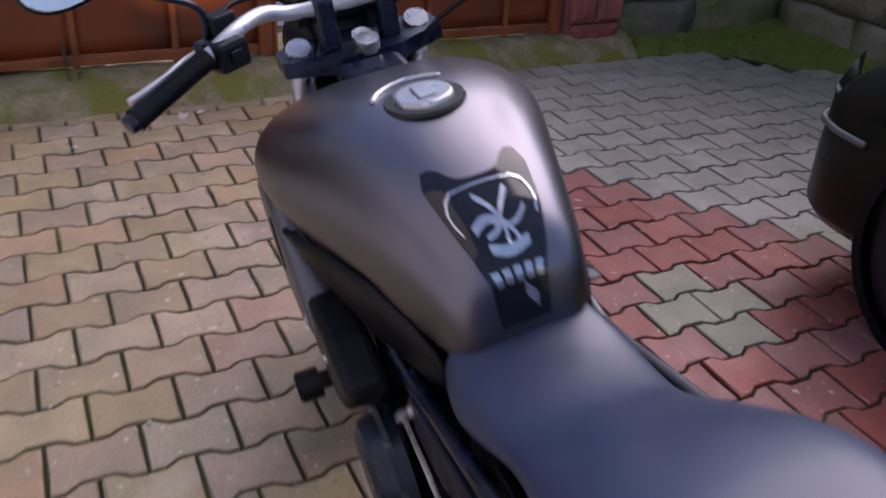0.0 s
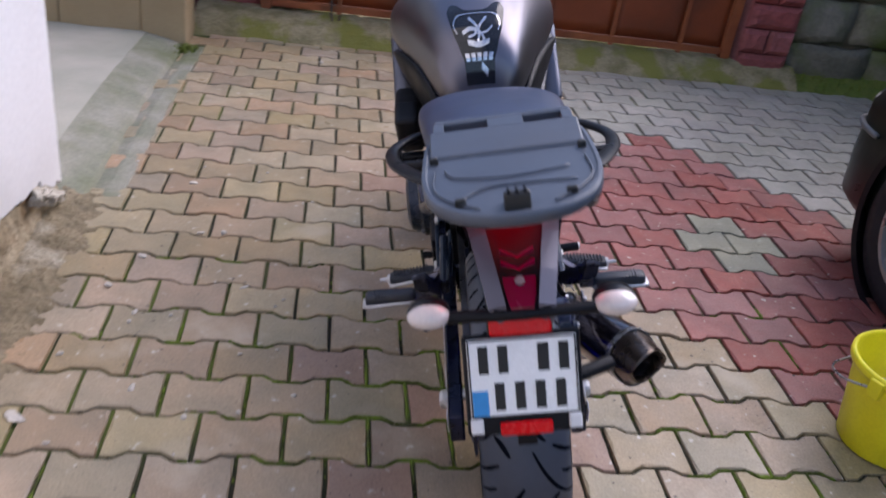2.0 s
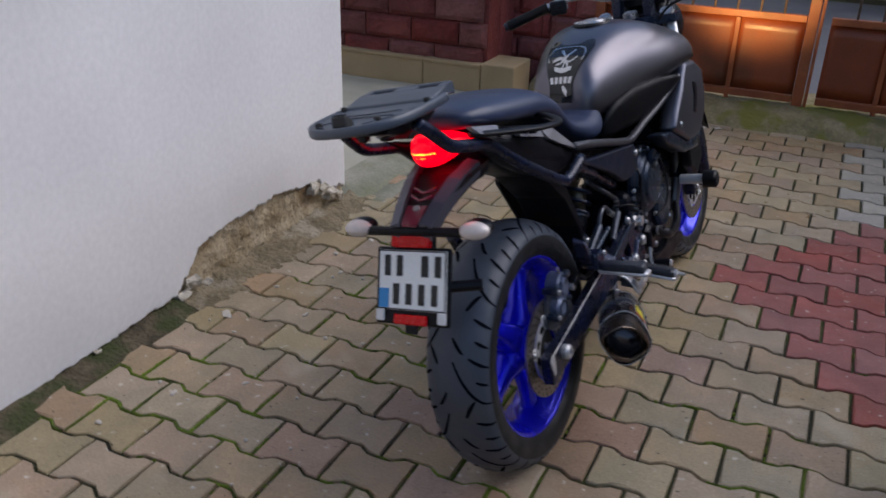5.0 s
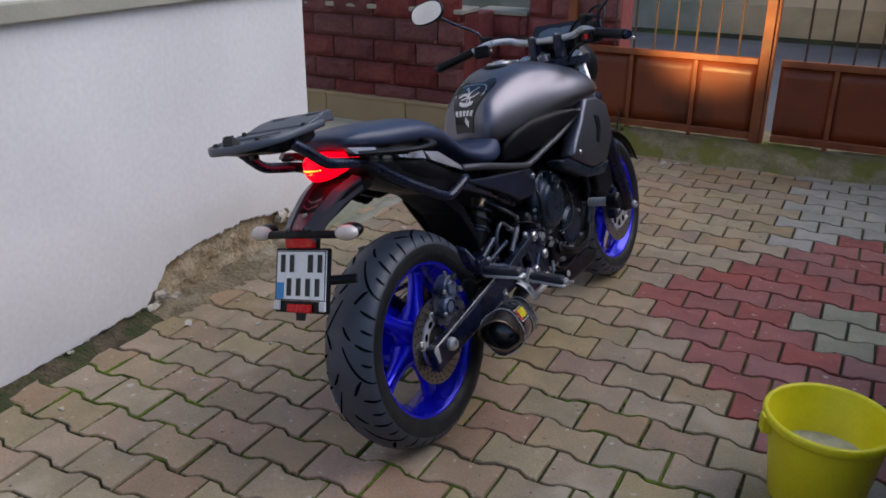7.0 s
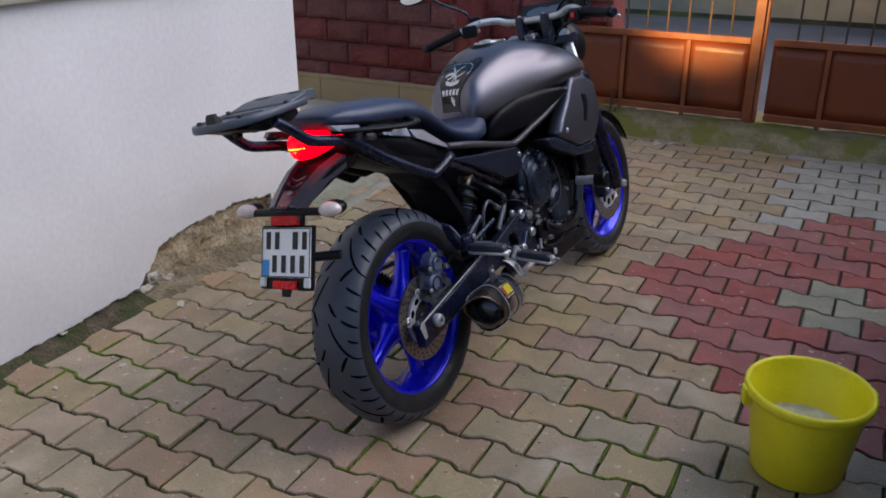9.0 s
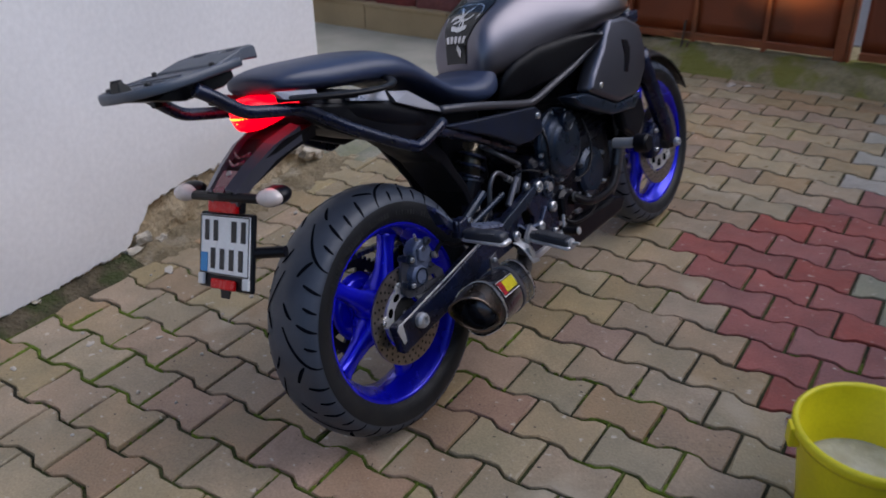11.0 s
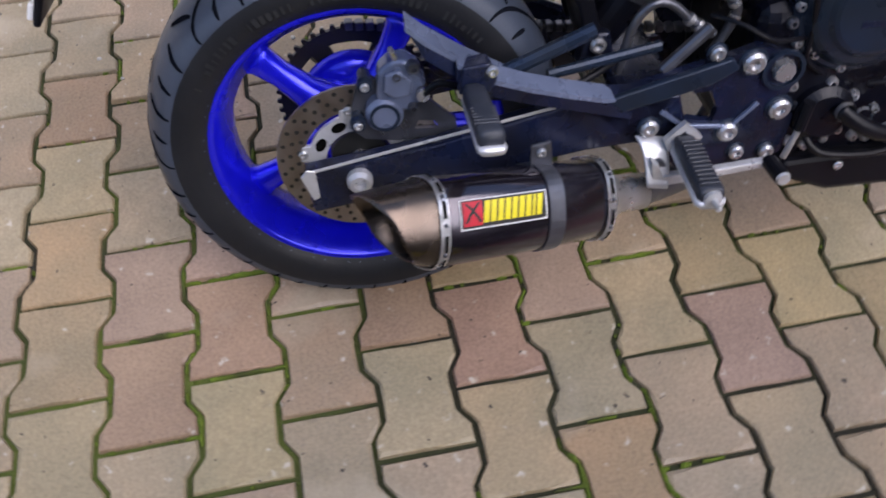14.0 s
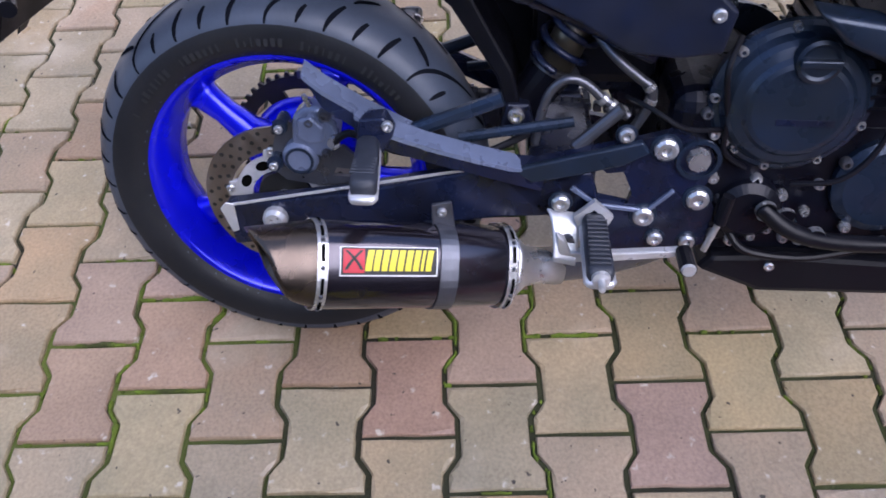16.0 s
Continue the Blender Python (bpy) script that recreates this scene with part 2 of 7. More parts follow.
def edge_height(y):
    for (y0, z0), (y1, z1) in zip(EDGE, EDGE[1:]):
        if y0 <= y <= y1:
            return z0 + (z1 - z0) * (y - y0) / (y1 - y0) + (0.016 * noise.noise((y * 17, 0, 3)) + 0.013 * noise.noise((y * 47, 0, 7)) + 0.007 * noise.noise((y * 120, 0, 5)) if y > -0.5 else 0)
    return 0


building = tagged(new("building"), "white plastered house wall, plaster broken off at its foot", "building", kind="structure")
bm = bmesh.new()
grid_face(bm, 220, 40, lambda u, v: Vector((WALL_X - 0.034 + 0.012 * noise.noise((u * 28, v * 7, 1)) + 0.011 * noise.noise((u * 90, v * 21, 4)) + 0.006 * noise.noise((u * 240, v * 55, 9)) + (0.024 * (1 - v)), -1.0 + u * (WALL_END + 1.0) - 0.004, -0.05 + v * 0.5)))
part("masonry_base", bm, CORE, building, "bare brown masonry under broken plaster", smooth=True)
bm = block(-5, WALL_X - 0.055, -4.2, WALL_END - 0.02, -0.05, 6.0)
part("wall_core", bm, CORE, building)
bm = bmesh.new()
ys = [-4.2, -3, -2, -1.2] + [-0.7 + 0.006 * i for i in range(326)]
ys = [y for y in ys if y < WALL_END - 0.002] + [WALL_END]
cols = []
for y in ys:
    z = edge_height(y)
    cols.append([bm.verts.new((WALL_X - 0.04, y, z + 0.006)), bm.verts.new((WALL_X - 0.006, y, z)), bm.verts.new((WALL_X, y, z + 0.007)), bm.verts.new((WALL_X, y, 1.2)), bm.verts.new((WALL_X, y, 6.0))])
for a, b in zip(cols, cols[1:]):
    for i in range(4):
        bm.faces.new((a[i], b[i], b[i + 1], a[i + 1]))
last = cols[-1]
back = [bm.verts.new((-5, WALL_END, z)) for z in (0.07, 1.2, 6.0)]
bm.faces.new((last[1], last[2], last[3], back[1], back[0]))
bm.faces.new((last[3], last[4], back[2], back[1]))
part("plaster", bm, PLASTER, building, "white painted plaster with a ragged broken edge")
bm = block(WALL_X - 0.05, WALL_X + 0.035, -4.2, WALL_END + 0.02, 1.13, 1.19, 0.006)
part("ledge", bm, CONCRETE, building, "grey concrete ledge")

# mud along the wall foot
def mud(u, v, y0=-2.4, y1=0.16):
    y = y0 + u * (y1 - y0)
    w = 0.10 + 0.03 * noise.noise((y * 2.2, 3, 0)) + 0.03 * noise.noise((y * 7, 3, 0)) + 0.085 * max(0.0, min(1.0, (y - 0.0) / 0.4))
    x = WALL_X - 0.05 + v * (w + 0.05)
    z = 0.022 * (1 - v) ** 1.5 + 0.010 * noise.noise((x * 14, y * 14, 0)) * (1 - v * 0.6) + 0.004 - 0.012 * v
    return Vector((x, y, z + 0.003 * (1 - v)))
bm = bmesh.new()
grid_face(bm, 110, 12, mud)
structure(part("dirt_strip", bm, DIRT, smooth=True), "dark mud and moss along the wall foot", "dirt")
bm = bmesh.new()
grid_face(bm, 90, 16, lambda u, v: mud(u, v, 0.162, 1.34) + Vector((0, 0, 0.006 * noise.noise((u * 40, v * 9, 7)))))
structure(part("rubble_strip", bm, RUBBLEDIRT, smooth=True), "pale sandy rubble fallen from the broken plaster", "dirt")

# concrete slab beyond the house corner
bm = bmesh.new()
def drift(y):
    return 0.006 * noise.noise((y * 3, 1, 0)) + (0.03 * (y - 2.2) if y > 2.2 else 0)


def slab(u, v):
    y = WALL_END - 0.07 + v * (3.12 - WALL_END)
    x = -4.5 + u * (4.5 - 1.45)
    edge = drift(y) * (1 if u > 0.99 else 0)
    return Vector((x + edge, y, 0.056 + 0.004 * noise.noise((x * 5, y * 5, 0))))
grid_face(bm, 24, 60, slab)
structure(part("slab", bm, CONCRETE, smooth=True), "worn pale concrete slab by the house", "slab")
bm = bmesh.new()
curb_prof = ((-1.45, 0.056), (-1.435, 0.052), (-1.36, 0.036), (-1.285, 0.014), (-1.268, -0.006), (-1.22, 0.003), (-1.165, 0.002), (-1.155, -0.02))
def curb(u, v):
    k = u * (len(curb_prof) - 1)
    i = min(int(k + 1e-6), len(curb_prof) - 2)
    x = curb_prof[i][0] + (curb_prof[i + 1][0] - curb_prof[i][0]) * (k - i)
    z = curb_prof[i][1] + (curb_prof[i + 1][1] - curb_prof[i][1]) * (k - i)
    y = WALL_END - 0.07 + v * (3.12 - WALL_END)
    wob = 0.003 * noise.noise((x * 22, y * 22, 0)) if 0 < u < 1 else 0
    low = max(0.0, min(1.0, (y - WALL_END + 0.07) / 0.14)) ** 0.6
    return Vector((x + drift(y) + (0.015 * noise.noise((y * 9, 4, 0)) if u > 0.8 else 0), y, (z + wob) * low - 0.02 * (1 - low)))
grid_face(bm, 28, 90, curb)
structure(part("slab_edge", bm, CURB), "sloping mossy concrete edge of the slab", "curb")

# low step in front of the red wall
step = tagged(new("step"), "low beige stone plinth along the red wall", "plinth", kind="structure")
for x0, x1 in ((-4.4, -3.3), (-3.296, -2.5), (-2.496, -1.85), (-1.846, -1.452)):
    part("slab_piece", block(x0, x1, 3.045, 3.098, -0.02, 0.214, 0.006), STEP, step)
    part("step_cap", block(x0, x1, 3.035, 3.098, 0.215, 0.236, 0.004), STEP, step)
part("end_block", block(-1.448, -1.230, 3.037, 3.34, -0.02, 0.245, 0.010), STEP, step)


# ---- walls and gate at the street ----
GY = 3.56


def course_wall(name, x0, x1, y, z1, material, label, bw=0.40, bh=0.2, depth=0.25):
    w = tagged(new(name), label, "wall", kind="structure")
    part("backing", block(x0, x1, y + 0.02, y + depth, -0.05, z1), material, w)
    rng = random.Random(5)
    meshes = {}
    row = 0
    z = 0.02
    while z < z1 - 0.02:
        x = x0 - (bw / 2 if row % 2 else 0)
        while x < x1 - 0.01:
            a, b = max(x, x0), min(x + bw, x1)
            if b - a > 0.05:
                key = (round(b - a, 2), rng.randrange(4))
                if key not in meshes:
                    bm = bmesh.new()
                    ww = b - a - 0.008
                    vs = grid_face(bm, 8, 5, lambda u, v: Vector(((u - 0.5) * ww, -(0.018 + 0.022 * abs(noise.noise((u * 3 + key[1] * 9, v * 2, key[0] * 50)))) if 0 < u < 1 and 0 < v < 1 else 0.0, (v - 0.5) * (bh - 0.008))))
                    ring = [vs[i][0] for i in range(9)] + [vs[8][j] for j in range(1, 6)] + [vs[i][5] for i in range(7, -1, -1)] + [vs[0][j] for j in range(4, 0, -1)]
                    deep = [bm.verts.new(v.co + Vector((0, 0.03, 0))) for v in ring]
                    for i in range(len(ring)):
                        bm.faces.new((ring[i], ring[(i + 1) % len(ring)], deep[(i + 1) % len(deep)], deep[i]))
                    meshes[key] = mesh_of("block", bm, material)
                ob = new("block", meshes[key])
                ob.parent = w
                ob.location = ((a + b) / 2, y, z + bh / 2)
            x += bw
        z += bh
        row += 1
    return w


west = course_wall("wall_west", -4.6, -1.44, 3.10, 0.815, REDBLOCK, "low dark red painted split-face block wall", bw=0.33, bh=0.15, depth=0.22)
part("coping", block(-4.6, -1.44, 3.08, 3.34, 0.82, 0.85, 0.006), CONCRETE, west, "grey concrete coping")
low = course_wall("wall_west_return", -1.60, -1.214, GY + 0.075, 0.77, PINKBLOCK, "low pinkish red painted block wall", bw=0.33, bh=0.15, depth=0.2)
part("coping", block(-1.60, -1.216, GY + 0.05, GY + 0.30, 0.77, 0.80, 0.006), CONCRETE, low, "grey concrete coping")
part("end_wall", block(-1.60, -1.46, 3.33, GY + 0.06, -0.05, 0.80, 0.01), PINKBLOCK, low)
course_wall("pillar", -1.21, -0.57, GY + 0.075, 2.3, PINKBLOCK, "pinkish red painted block gate pillar", bw=0.32, bh=0.15, depth=0.3)
course_wall("pillar", 1.975, 2.30, GY - 0.06, 2.3, PINKBLOCK, "pinkish red painted block gate pillar", bw=0.325, bh=0.15, depth=0.4)

# rubble wall
rub = tagged(new("wall_east"), "rough rubble stone wall with mossy foot", "wall", kind="structure")
part("backing", block(2.30, 3.62, GY + 0.06, GY + 0.5, -0.05, 2.3), MORTAR, rub)
part("return_backing", block(3.56, 3.9, -6.3, GY + 0.055, -0.05, 1.9), MORTAR, rub)
rng = random.Random(11)
z = 0.0
while z < 2.2:
    x = 2.305
    hh = rng.uniform(0.22, 0.30)
    while x < 3.45:
        ww = rng.uniform(0.35, 0.75)
        bm = bmesh.new()
        bmesh.ops.create_cube(bm, size=1, matrix=Matrix.Diagonal((ww - 0.012, 0.2, hh - 0.012, 1)))
        bmesh.ops.subdivide_edges(bm, edges=bm.edges[:], cuts=3, use_grid_fill=True)
        for v in bm.verts:
            q = Vector((v.co.x / ww * 2, v.co.y / 0.1, v.co.z / hh * 2))
            v.co *= 1 - 0.05 * max(0, q.length - 1.0)
        rough_up(bm, 0.035, 5, x * 3 + z)
        part("stone", bm, RUBBLE, rub, smooth=True, m=pose(x + ww / 2, GY + 0.10, z + hh / 2))
        x += ww
    y = GY - 0.05
    while y > 0.4 and z < 1.7:
        ww = rng.uniform(0.35, 0.75)
        bm = bmesh.new()
        bmesh.ops.create_cube(bm, size=1, matrix=Matrix.Diagonal((ww - 0.012, 0.2, hh - 0.012, 1)))
        bmesh.ops.subdivide_edges(bm, edges=bm.edges[:], cuts=3, use_grid_fill=True)
        for v in bm.verts:
            q = Vector((v.co.x / ww * 2, v.co.y / 0.1, v.co.z / hh * 2))
            v.co *= 1 - 0.05 * max(0, q.length - 1.0)
        rough_up(bm, 0.035, 5, y * 3 + z)
        part("stone", bm, RUBBLE, rub, smooth=True, m=pose(3.60, y - ww / 2, z + hh / 2, 0, 0, 90))
        y -= ww
    z += hh

# threshold with moss
bm = bmesh.new()
def sill(u, v):
    x = -1.24 + u * 3.6
    back = 0.02 + 0.06 * max(0.0, min(1.0, (x - 0.2) / 1.6))
    prof = ((3.27 + back, -0.012), (3.32 + back, 0.035), (3.37 + back, 0.078), (3.50, 0.108), (3.9, 0.112))
    k = v * 4
    i = min(int(k), 3)
    y = prof[i][0] + (prof[i + 1][0] - prof[i][0]) * (k - i)
    z = prof[i][1] + (prof[i + 1][1] - prof[i][1]) * (k - i)
    return Vector((x, y + 0.03 * noise.noise((x * 4, 2, 0)) * (1 - v), z + 0.010 * noise.noise((x * 8, y * 8, 0)) + 0.008 * noise.noise((x * 23, y * 23, 4))))
grid_face(bm, 200, 24, sill)
structure(part("threshold", bm, SILL, smooth=True), "mossy concrete threshold under the gate", "threshold")


def tube(bm, pts, r, seg=10, caps=True):
    """A round bar through the points; r may be a number or one radius a point."""
    pts = [Vector(p) for p in pts]
    rs = r if isinstance(r, (list, tuple)) else [r] * len(pts)
    rings = []
    up = None
    for i, p in enumerate(pts):
        d = (pts[min(i + 1, len(pts) - 1)] - pts[max(i - 1, 0)]).normalized()
        if up is None:
            up = d.orthogonal().normalized()
        side = d.cross(up).normalized()
        up = side.cross(d).normalized()
        rings.append([bm.verts.new(p + (side * math.cos(a) + up * math.sin(a)) * rs[i]) for a in [2 * math.pi * k / seg for k in range(seg)]])
    for a, b in zip(rings, rings[1:]):
        for k in range(seg):
            bm.faces.new((a[k], a[(k + 1) % seg], b[(k + 1) % seg], b[k]))
    if caps:
        bm.faces.new(list(reversed(rings[0])))
        bm.faces.new(rings[-1])
    return bm


def gate_leaf(x0, x1, stiles, near=0.03):
    g = tagged(new("gate"), "orange-brown painted steel gate leaf, sheet below and bars above", "gate", kind="structure", group="gate leaves")
    y = GY + 0.02
    for xs, h in ((x0 + near, near), (x1 - 0.03, 0.03)):
        part("stile", block(xs - h, xs + h, y - 0.03, y + 0.03, 0.085, 1.75, 0.004), GATEFRAME, g)
    for z, h in ((0.124, 0.02), (0.585, 0.02), (1.70, 0.025)):
        part("rail", block(x0 + 0.062, x1 - 0.062, y - 0.022, y + 0.022, z, z + 2 * h, 0.004), GATEFRAME, g)
    xs = [x0 + 0.062] + stiles + [x1 - 0.062]
    for a, b in zip(xs, xs[1:]):
        bm = bmesh.new()
        w = b - a
        grid_face(bm, 8, 6, lambda u, v: Vector((a + u * w, y + 0.004 + 0.006 * noise.noise((a * 7 + u * 2, v * 2, 0)), 0.166 + v * 0.417)))
        ob = part("panel", bm, GATE, g, smooth=True)
        s = ob.modifiers.new("sheet", "SOLIDIFY")
        s.thickness = 0.003
    for s in stiles:
        part("rib", block(s - 0.014, s + 0.014, y - 0.018, y + 0.0, 0.095, 0.583, 0.003), GATEFRAME, g)
    n = max(1, round((x1 - x0 - 0.12) / 0.125))
    for i in range(1, n):
        x = x0 + 0.06 + (x1 - x0 - 0.12) * i / n
        part("bar", tube(bmesh.new(), [(x, y, 0.626), (x, y, 1.70)], 0.007, 8), BAR, g)
    return g


left_leaf = gate_leaf(-0.90, 0.388, [-0.455, -0.045])
gate_leaf(0.393, 1.95, [0.77, 1.185, 1.62], 0.009)
bm = tube(bmesh.new(), [(-0.50, GY - 0.02, 0.24), (-0.50, GY - 0.04, 0.12), (-0.49, GY - 0.09, 0.09), (-0.475, GY - 0.10, 0.085), (-0.46, GY - 0.09, 0.09), (-0.45, GY - 0.085, 0.13)], 0.007, 8)
part("hook", bm, BAR, left_leaf, "dark steel drop bolt")

# street beyond the gate
bm = block(-30, 30, 4.4, 9.0, -0.012, -0.004)
structure(part("road", bm, ASPHALT), "grey asphalt road beyond the gate", "road")
far = tagged(new("far_house"), "pale house wall across the road", "house", kind="structure")
part("wall", block(-6, 24, 9.6, 10.4, -0.02, 4.5), FARWALL, far)
part("plinth", block(-6, 24, 9.52, 9.598, -0.02, 0.35), CONCRETE, far)
tagged(part("green_bin", block(1.3, 2.6, 8.4, 9.3, -0.02, 1.25, 0.05), FARGREEN), "dull green box standing across the road", "bin")
far_l = tagged(new("far_house"), "dark house front beyond the red wall", "house", kind="structure")
part("wall", block(-16, -6.1, 7.0, 9, -0.02, 6), FARWALL, far_l)
# unseen plain wall added behind the walk to hold back low sky light
structure(part("wall_rear", block(-5.0, 3.55, -6.3, -6.0, -0.05, 1.3), FARWALL), "plain house wall closing the yard", "wall")

# ---- motorcycle materials ----
FAIRING = mat("fairing_paint", (0.11, 0.11, 0.145), 0.38, metal=0.5, second=(0.095, 0.095, 0.125), scale=4, fine=600, bump=0.03, depth=0.0005)
# tank paint again, darker for the shade on the scoop's face
SHADED_TANK = mat("scoop_paint", (0.135, 0.140, 0.172), 0.40, metal=0.9, second=(0.120, 0.125, 0.155), scale=3, fine=900, bump=0.03, depth=0.0005, rough_var=0.02)
TANK = mat("tank_paint", (0.188, 0.180, 0.206), 0.36, metal=1.0, second=(0.172, 0.164, 0.190), scale=3, fine=900, bump=0.03, depth=0.0005, rough_var=0.02, coat=0.15)
PLASTIC = mat("black_plastic", (0.0035, 0.004, 0.0065), 0.38, second=(0.005, 0.005, 0.008), scale=10, fine=400, bump=0.15, depth=0.0006, spec=0.22)
KNEE = mat("matt_black_plastic", (0.004, 0.004, 0.006), 0.5, bump=0.1, depth=0.0005, spec=0.25)
SATIN = mat("satin_grey_paint", (0.07, 0.07, 0.08), 0.40, metal=0.5, second=(0.06, 0.06, 0.07), scale=8, fine=400, bump=0.05, depth=0.0005)
VINYL = mat("seat_vinyl", (0.026, 0.040, 0.088), 0.40, second=(0.021, 0.033, 0.074), scale=9, fine=350, bump=0.2, depth=0.0006, spec=0.6, rough_var=0.03)
RACKMAT = mat("rack_plastic", (0.042, 0.058, 0.088), 0.46, second=(0.035, 0.048, 0.074), scale=9, fine=300, bump=0.25, depth=0.0006, spec=0.9, rough_var=0.03)
LETTERS = mat("raised_rubber", (0.015, 0.016, 0.019), 0.45, bump=0)
RUBBERPEG = mat("peg_rubber", (0.022, 0.026, 0.038), 0.5, second=(0.017, 0.021, 0.031), scale=30, fine=300, bump=0.2, depth=0.0006)
# one rubber in two tones: dark sidewalls, tread paled by the sky it faces
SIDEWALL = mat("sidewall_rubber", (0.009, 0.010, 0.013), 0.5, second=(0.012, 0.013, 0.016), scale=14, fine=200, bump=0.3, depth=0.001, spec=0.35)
SKY_RUBBER = mat("tyre_rubber", (0.048, 0.061, 0.090), 0.46, second=(0.039, 0.050, 0.074), scale=12, fine=220, bump=0.3, depth=0.001, stain=(0.066, 0.070, 0.080), stain_at=(0.6, 0.8))
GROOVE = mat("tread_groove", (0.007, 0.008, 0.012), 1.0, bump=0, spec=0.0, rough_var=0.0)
# flat near-black that paints the shade inside slots and the outlet
VOID = mat("dark_recess", (0.004, 0.004, 0.004), 1.0, bump=0, spec=0.0, rough_var=0.0)
SPROCKET = mat("black_steel", (0.012, 0.012, 0.014), 0.45, metal=0.3, second=(0.020, 0.018, 0.018), scale=30, fine=200, bump=0.2, depth=0.001)
BLUE = mat("blue_rim_paint", (0.010, 0.012, 0.80), 0.24, metal=0.45, second=(0.008, 0.009, 0.66), scale=6, fine=300, bump=0.03, depth=0.0005, coat=0.5)
STEEL = mat("brushed_steel", (0.58, 0.58, 0.60), 0.30, metal=0.8, second=(0.45, 0.45, 0.46), scale=20, fine=300, bump=0.1, depth=0.0005)
DISCMAT = mat("disc_steel", (0.38, 0.34, 0.32), 0.38, metal=1.0, second=(0.30, 0.26, 0.24), scale=30, fine=300, bump=0.1, depth=0.0005)
ALU = mat("cast_aluminium", (0.62, 0.62, 0.65), 0.36, metal=0.5, second=(0.5, 0.5, 0.5), scale=20, fine=200, bump=0.3, depth=0.001)
GREYMETAL = mat("grey_metal", (0.15, 0.155, 0.18), 0.36, metal=0.8, second=(0.11, 0.115, 0.135), scale=20, fine=200, bump=0.2, depth=0.001)
BLACKMETAL = mat("black_metal", (0.010, 0.016, 0.048), 0.28, metal=0.3, second=(0.010, 0.012, 0.024), scale=14, fine=200, bump=0.2, depth=0.001, spec=0.6)
ENGINE = mat("engine_black", (0.003, 0.004, 0.010), 0.32, metal=0.2, second=(0.005, 0.005, 0.008), scale=14, fine=180, bump=0.4, depth=0.001, spec=0.28)
SIDECOVER = mat("side_cover_plastic", (0.008, 0.012, 0.029), 0.38, second=(0.008, 0.010, 0.018), scale=12, fine=300, bump=0.15, depth=0.0006, spec=0.3)
COVER = mat("cover_grey", (0.016, 0.028, 0.055), 0.32, metal=0.4, second=(0.016, 0.024, 0.038), scale=12, fine=300, bump=0.15, depth=0.0006)
ARMGREY = mat("arm_grey", (0.17, 0.205, 0.31), 0.28, metal=0.35, second=(0.11, 0.135, 0.21), scale=12, fine=300, bump=0.1, depth=0.0005)
CARBON = mat("muffler_sleeve", (0.036, 0.029, 0.042), 0.20, metal=0.8, second=(0.030, 0.025, 0.036), scale=8, fine=500, bump=0.05, depth=0.0005, coat=1.0)
TITAN = mat("muffler_cone", (0.11, 0.085, 0.07), 0.28, metal=0.9, second=(0.08, 0.065, 0.055), scale=12, fine=300, bump=0.1, depth=0.0005)
CLEAR = mat("clear_lens", (0.62, 0.55, 0.52), 0.12, second=(0.68, 0.58, 0.54), scale=60, fine=200, bump=0.3, depth=0.001, coat=1.0)
REDLENS = mat("red_lens", (0.45, 0.002, 0.006), 0.2, second=(0.38, 0.002, 0.005), scale=40, bump=0.1, emit=(1.0, 0.0, 0.008), power=1.7, spec=0.3)
LIT = mat("lit_led", (0.9, 0.3, 0.05), 0.3, emit=(1.0, 0.24, 0.02), power=4.5, bump=0)
REDPAINT = mat("red_undertail", (0.17, 0.002, 0.03), 0.22, second=(0.12, 0.002, 0.014), scale=10, coat=0.6, bump=0.05)
TRIM = mat("silver_trim", (0.36, 0.35, 0.37), 0.34, metal=0.7, second=(0.32, 0.31, 0.33), scale=6, fine=400, bump=0.05)
REFLECT = mat("red_reflector", (0.70, 0.006, 0.008), 0.25, second=(0.6, 0.006, 0.008), scale=80, bump=0.1, spec=0.3)
PLATE = mat("plate_white", (0.94, 0.94, 0.93), 0.35, second=(0.91, 0.91, 0.90), scale=10, fine=200, bump=0.05)
INK = mat("black_ink", (0.012, 0.012, 0.012), 0.5, bump=0)
PLATEBLUE = mat("plate_blue", (0.03, 0.32, 0.74), 0.35, bump=0)
WHITE = mat("white_print", (0.8, 0.8, 0.8), 0.35, bump=0)
YELLOWPRINT = mat("yellow_print", (0.80, 0.68, 0.02), 0.4, bump=0)
REDPRINT = mat("red_print", (0.60, 0.01, 0.03), 0.4, bump=0)
PADMAT = mat("pad_gloss_black", (0.006, 0.006, 0.008), 0.08, coat=0.0, bump=0.02, spec=0.6)
PADSILVER = mat("pad_silver", (0.75, 0.75, 0.78), 0.18, metal=0.9, bump=0)
MIRROR = mat("mirror_glass", (0.85, 0.85, 0.85), 0.02, metal=1.0, bump=0, rough_var=0.0)
DIAL = mat("dial_glass", (0.02, 0.022, 0.025), 0.08, coat=1.0, bump=0)
LAMPGLASS = mat("headlamp_lit", (0.9, 0.85, 0.7), 0.1, emit=(1.0, 0.8, 0.5), power=6.0, bump=0)


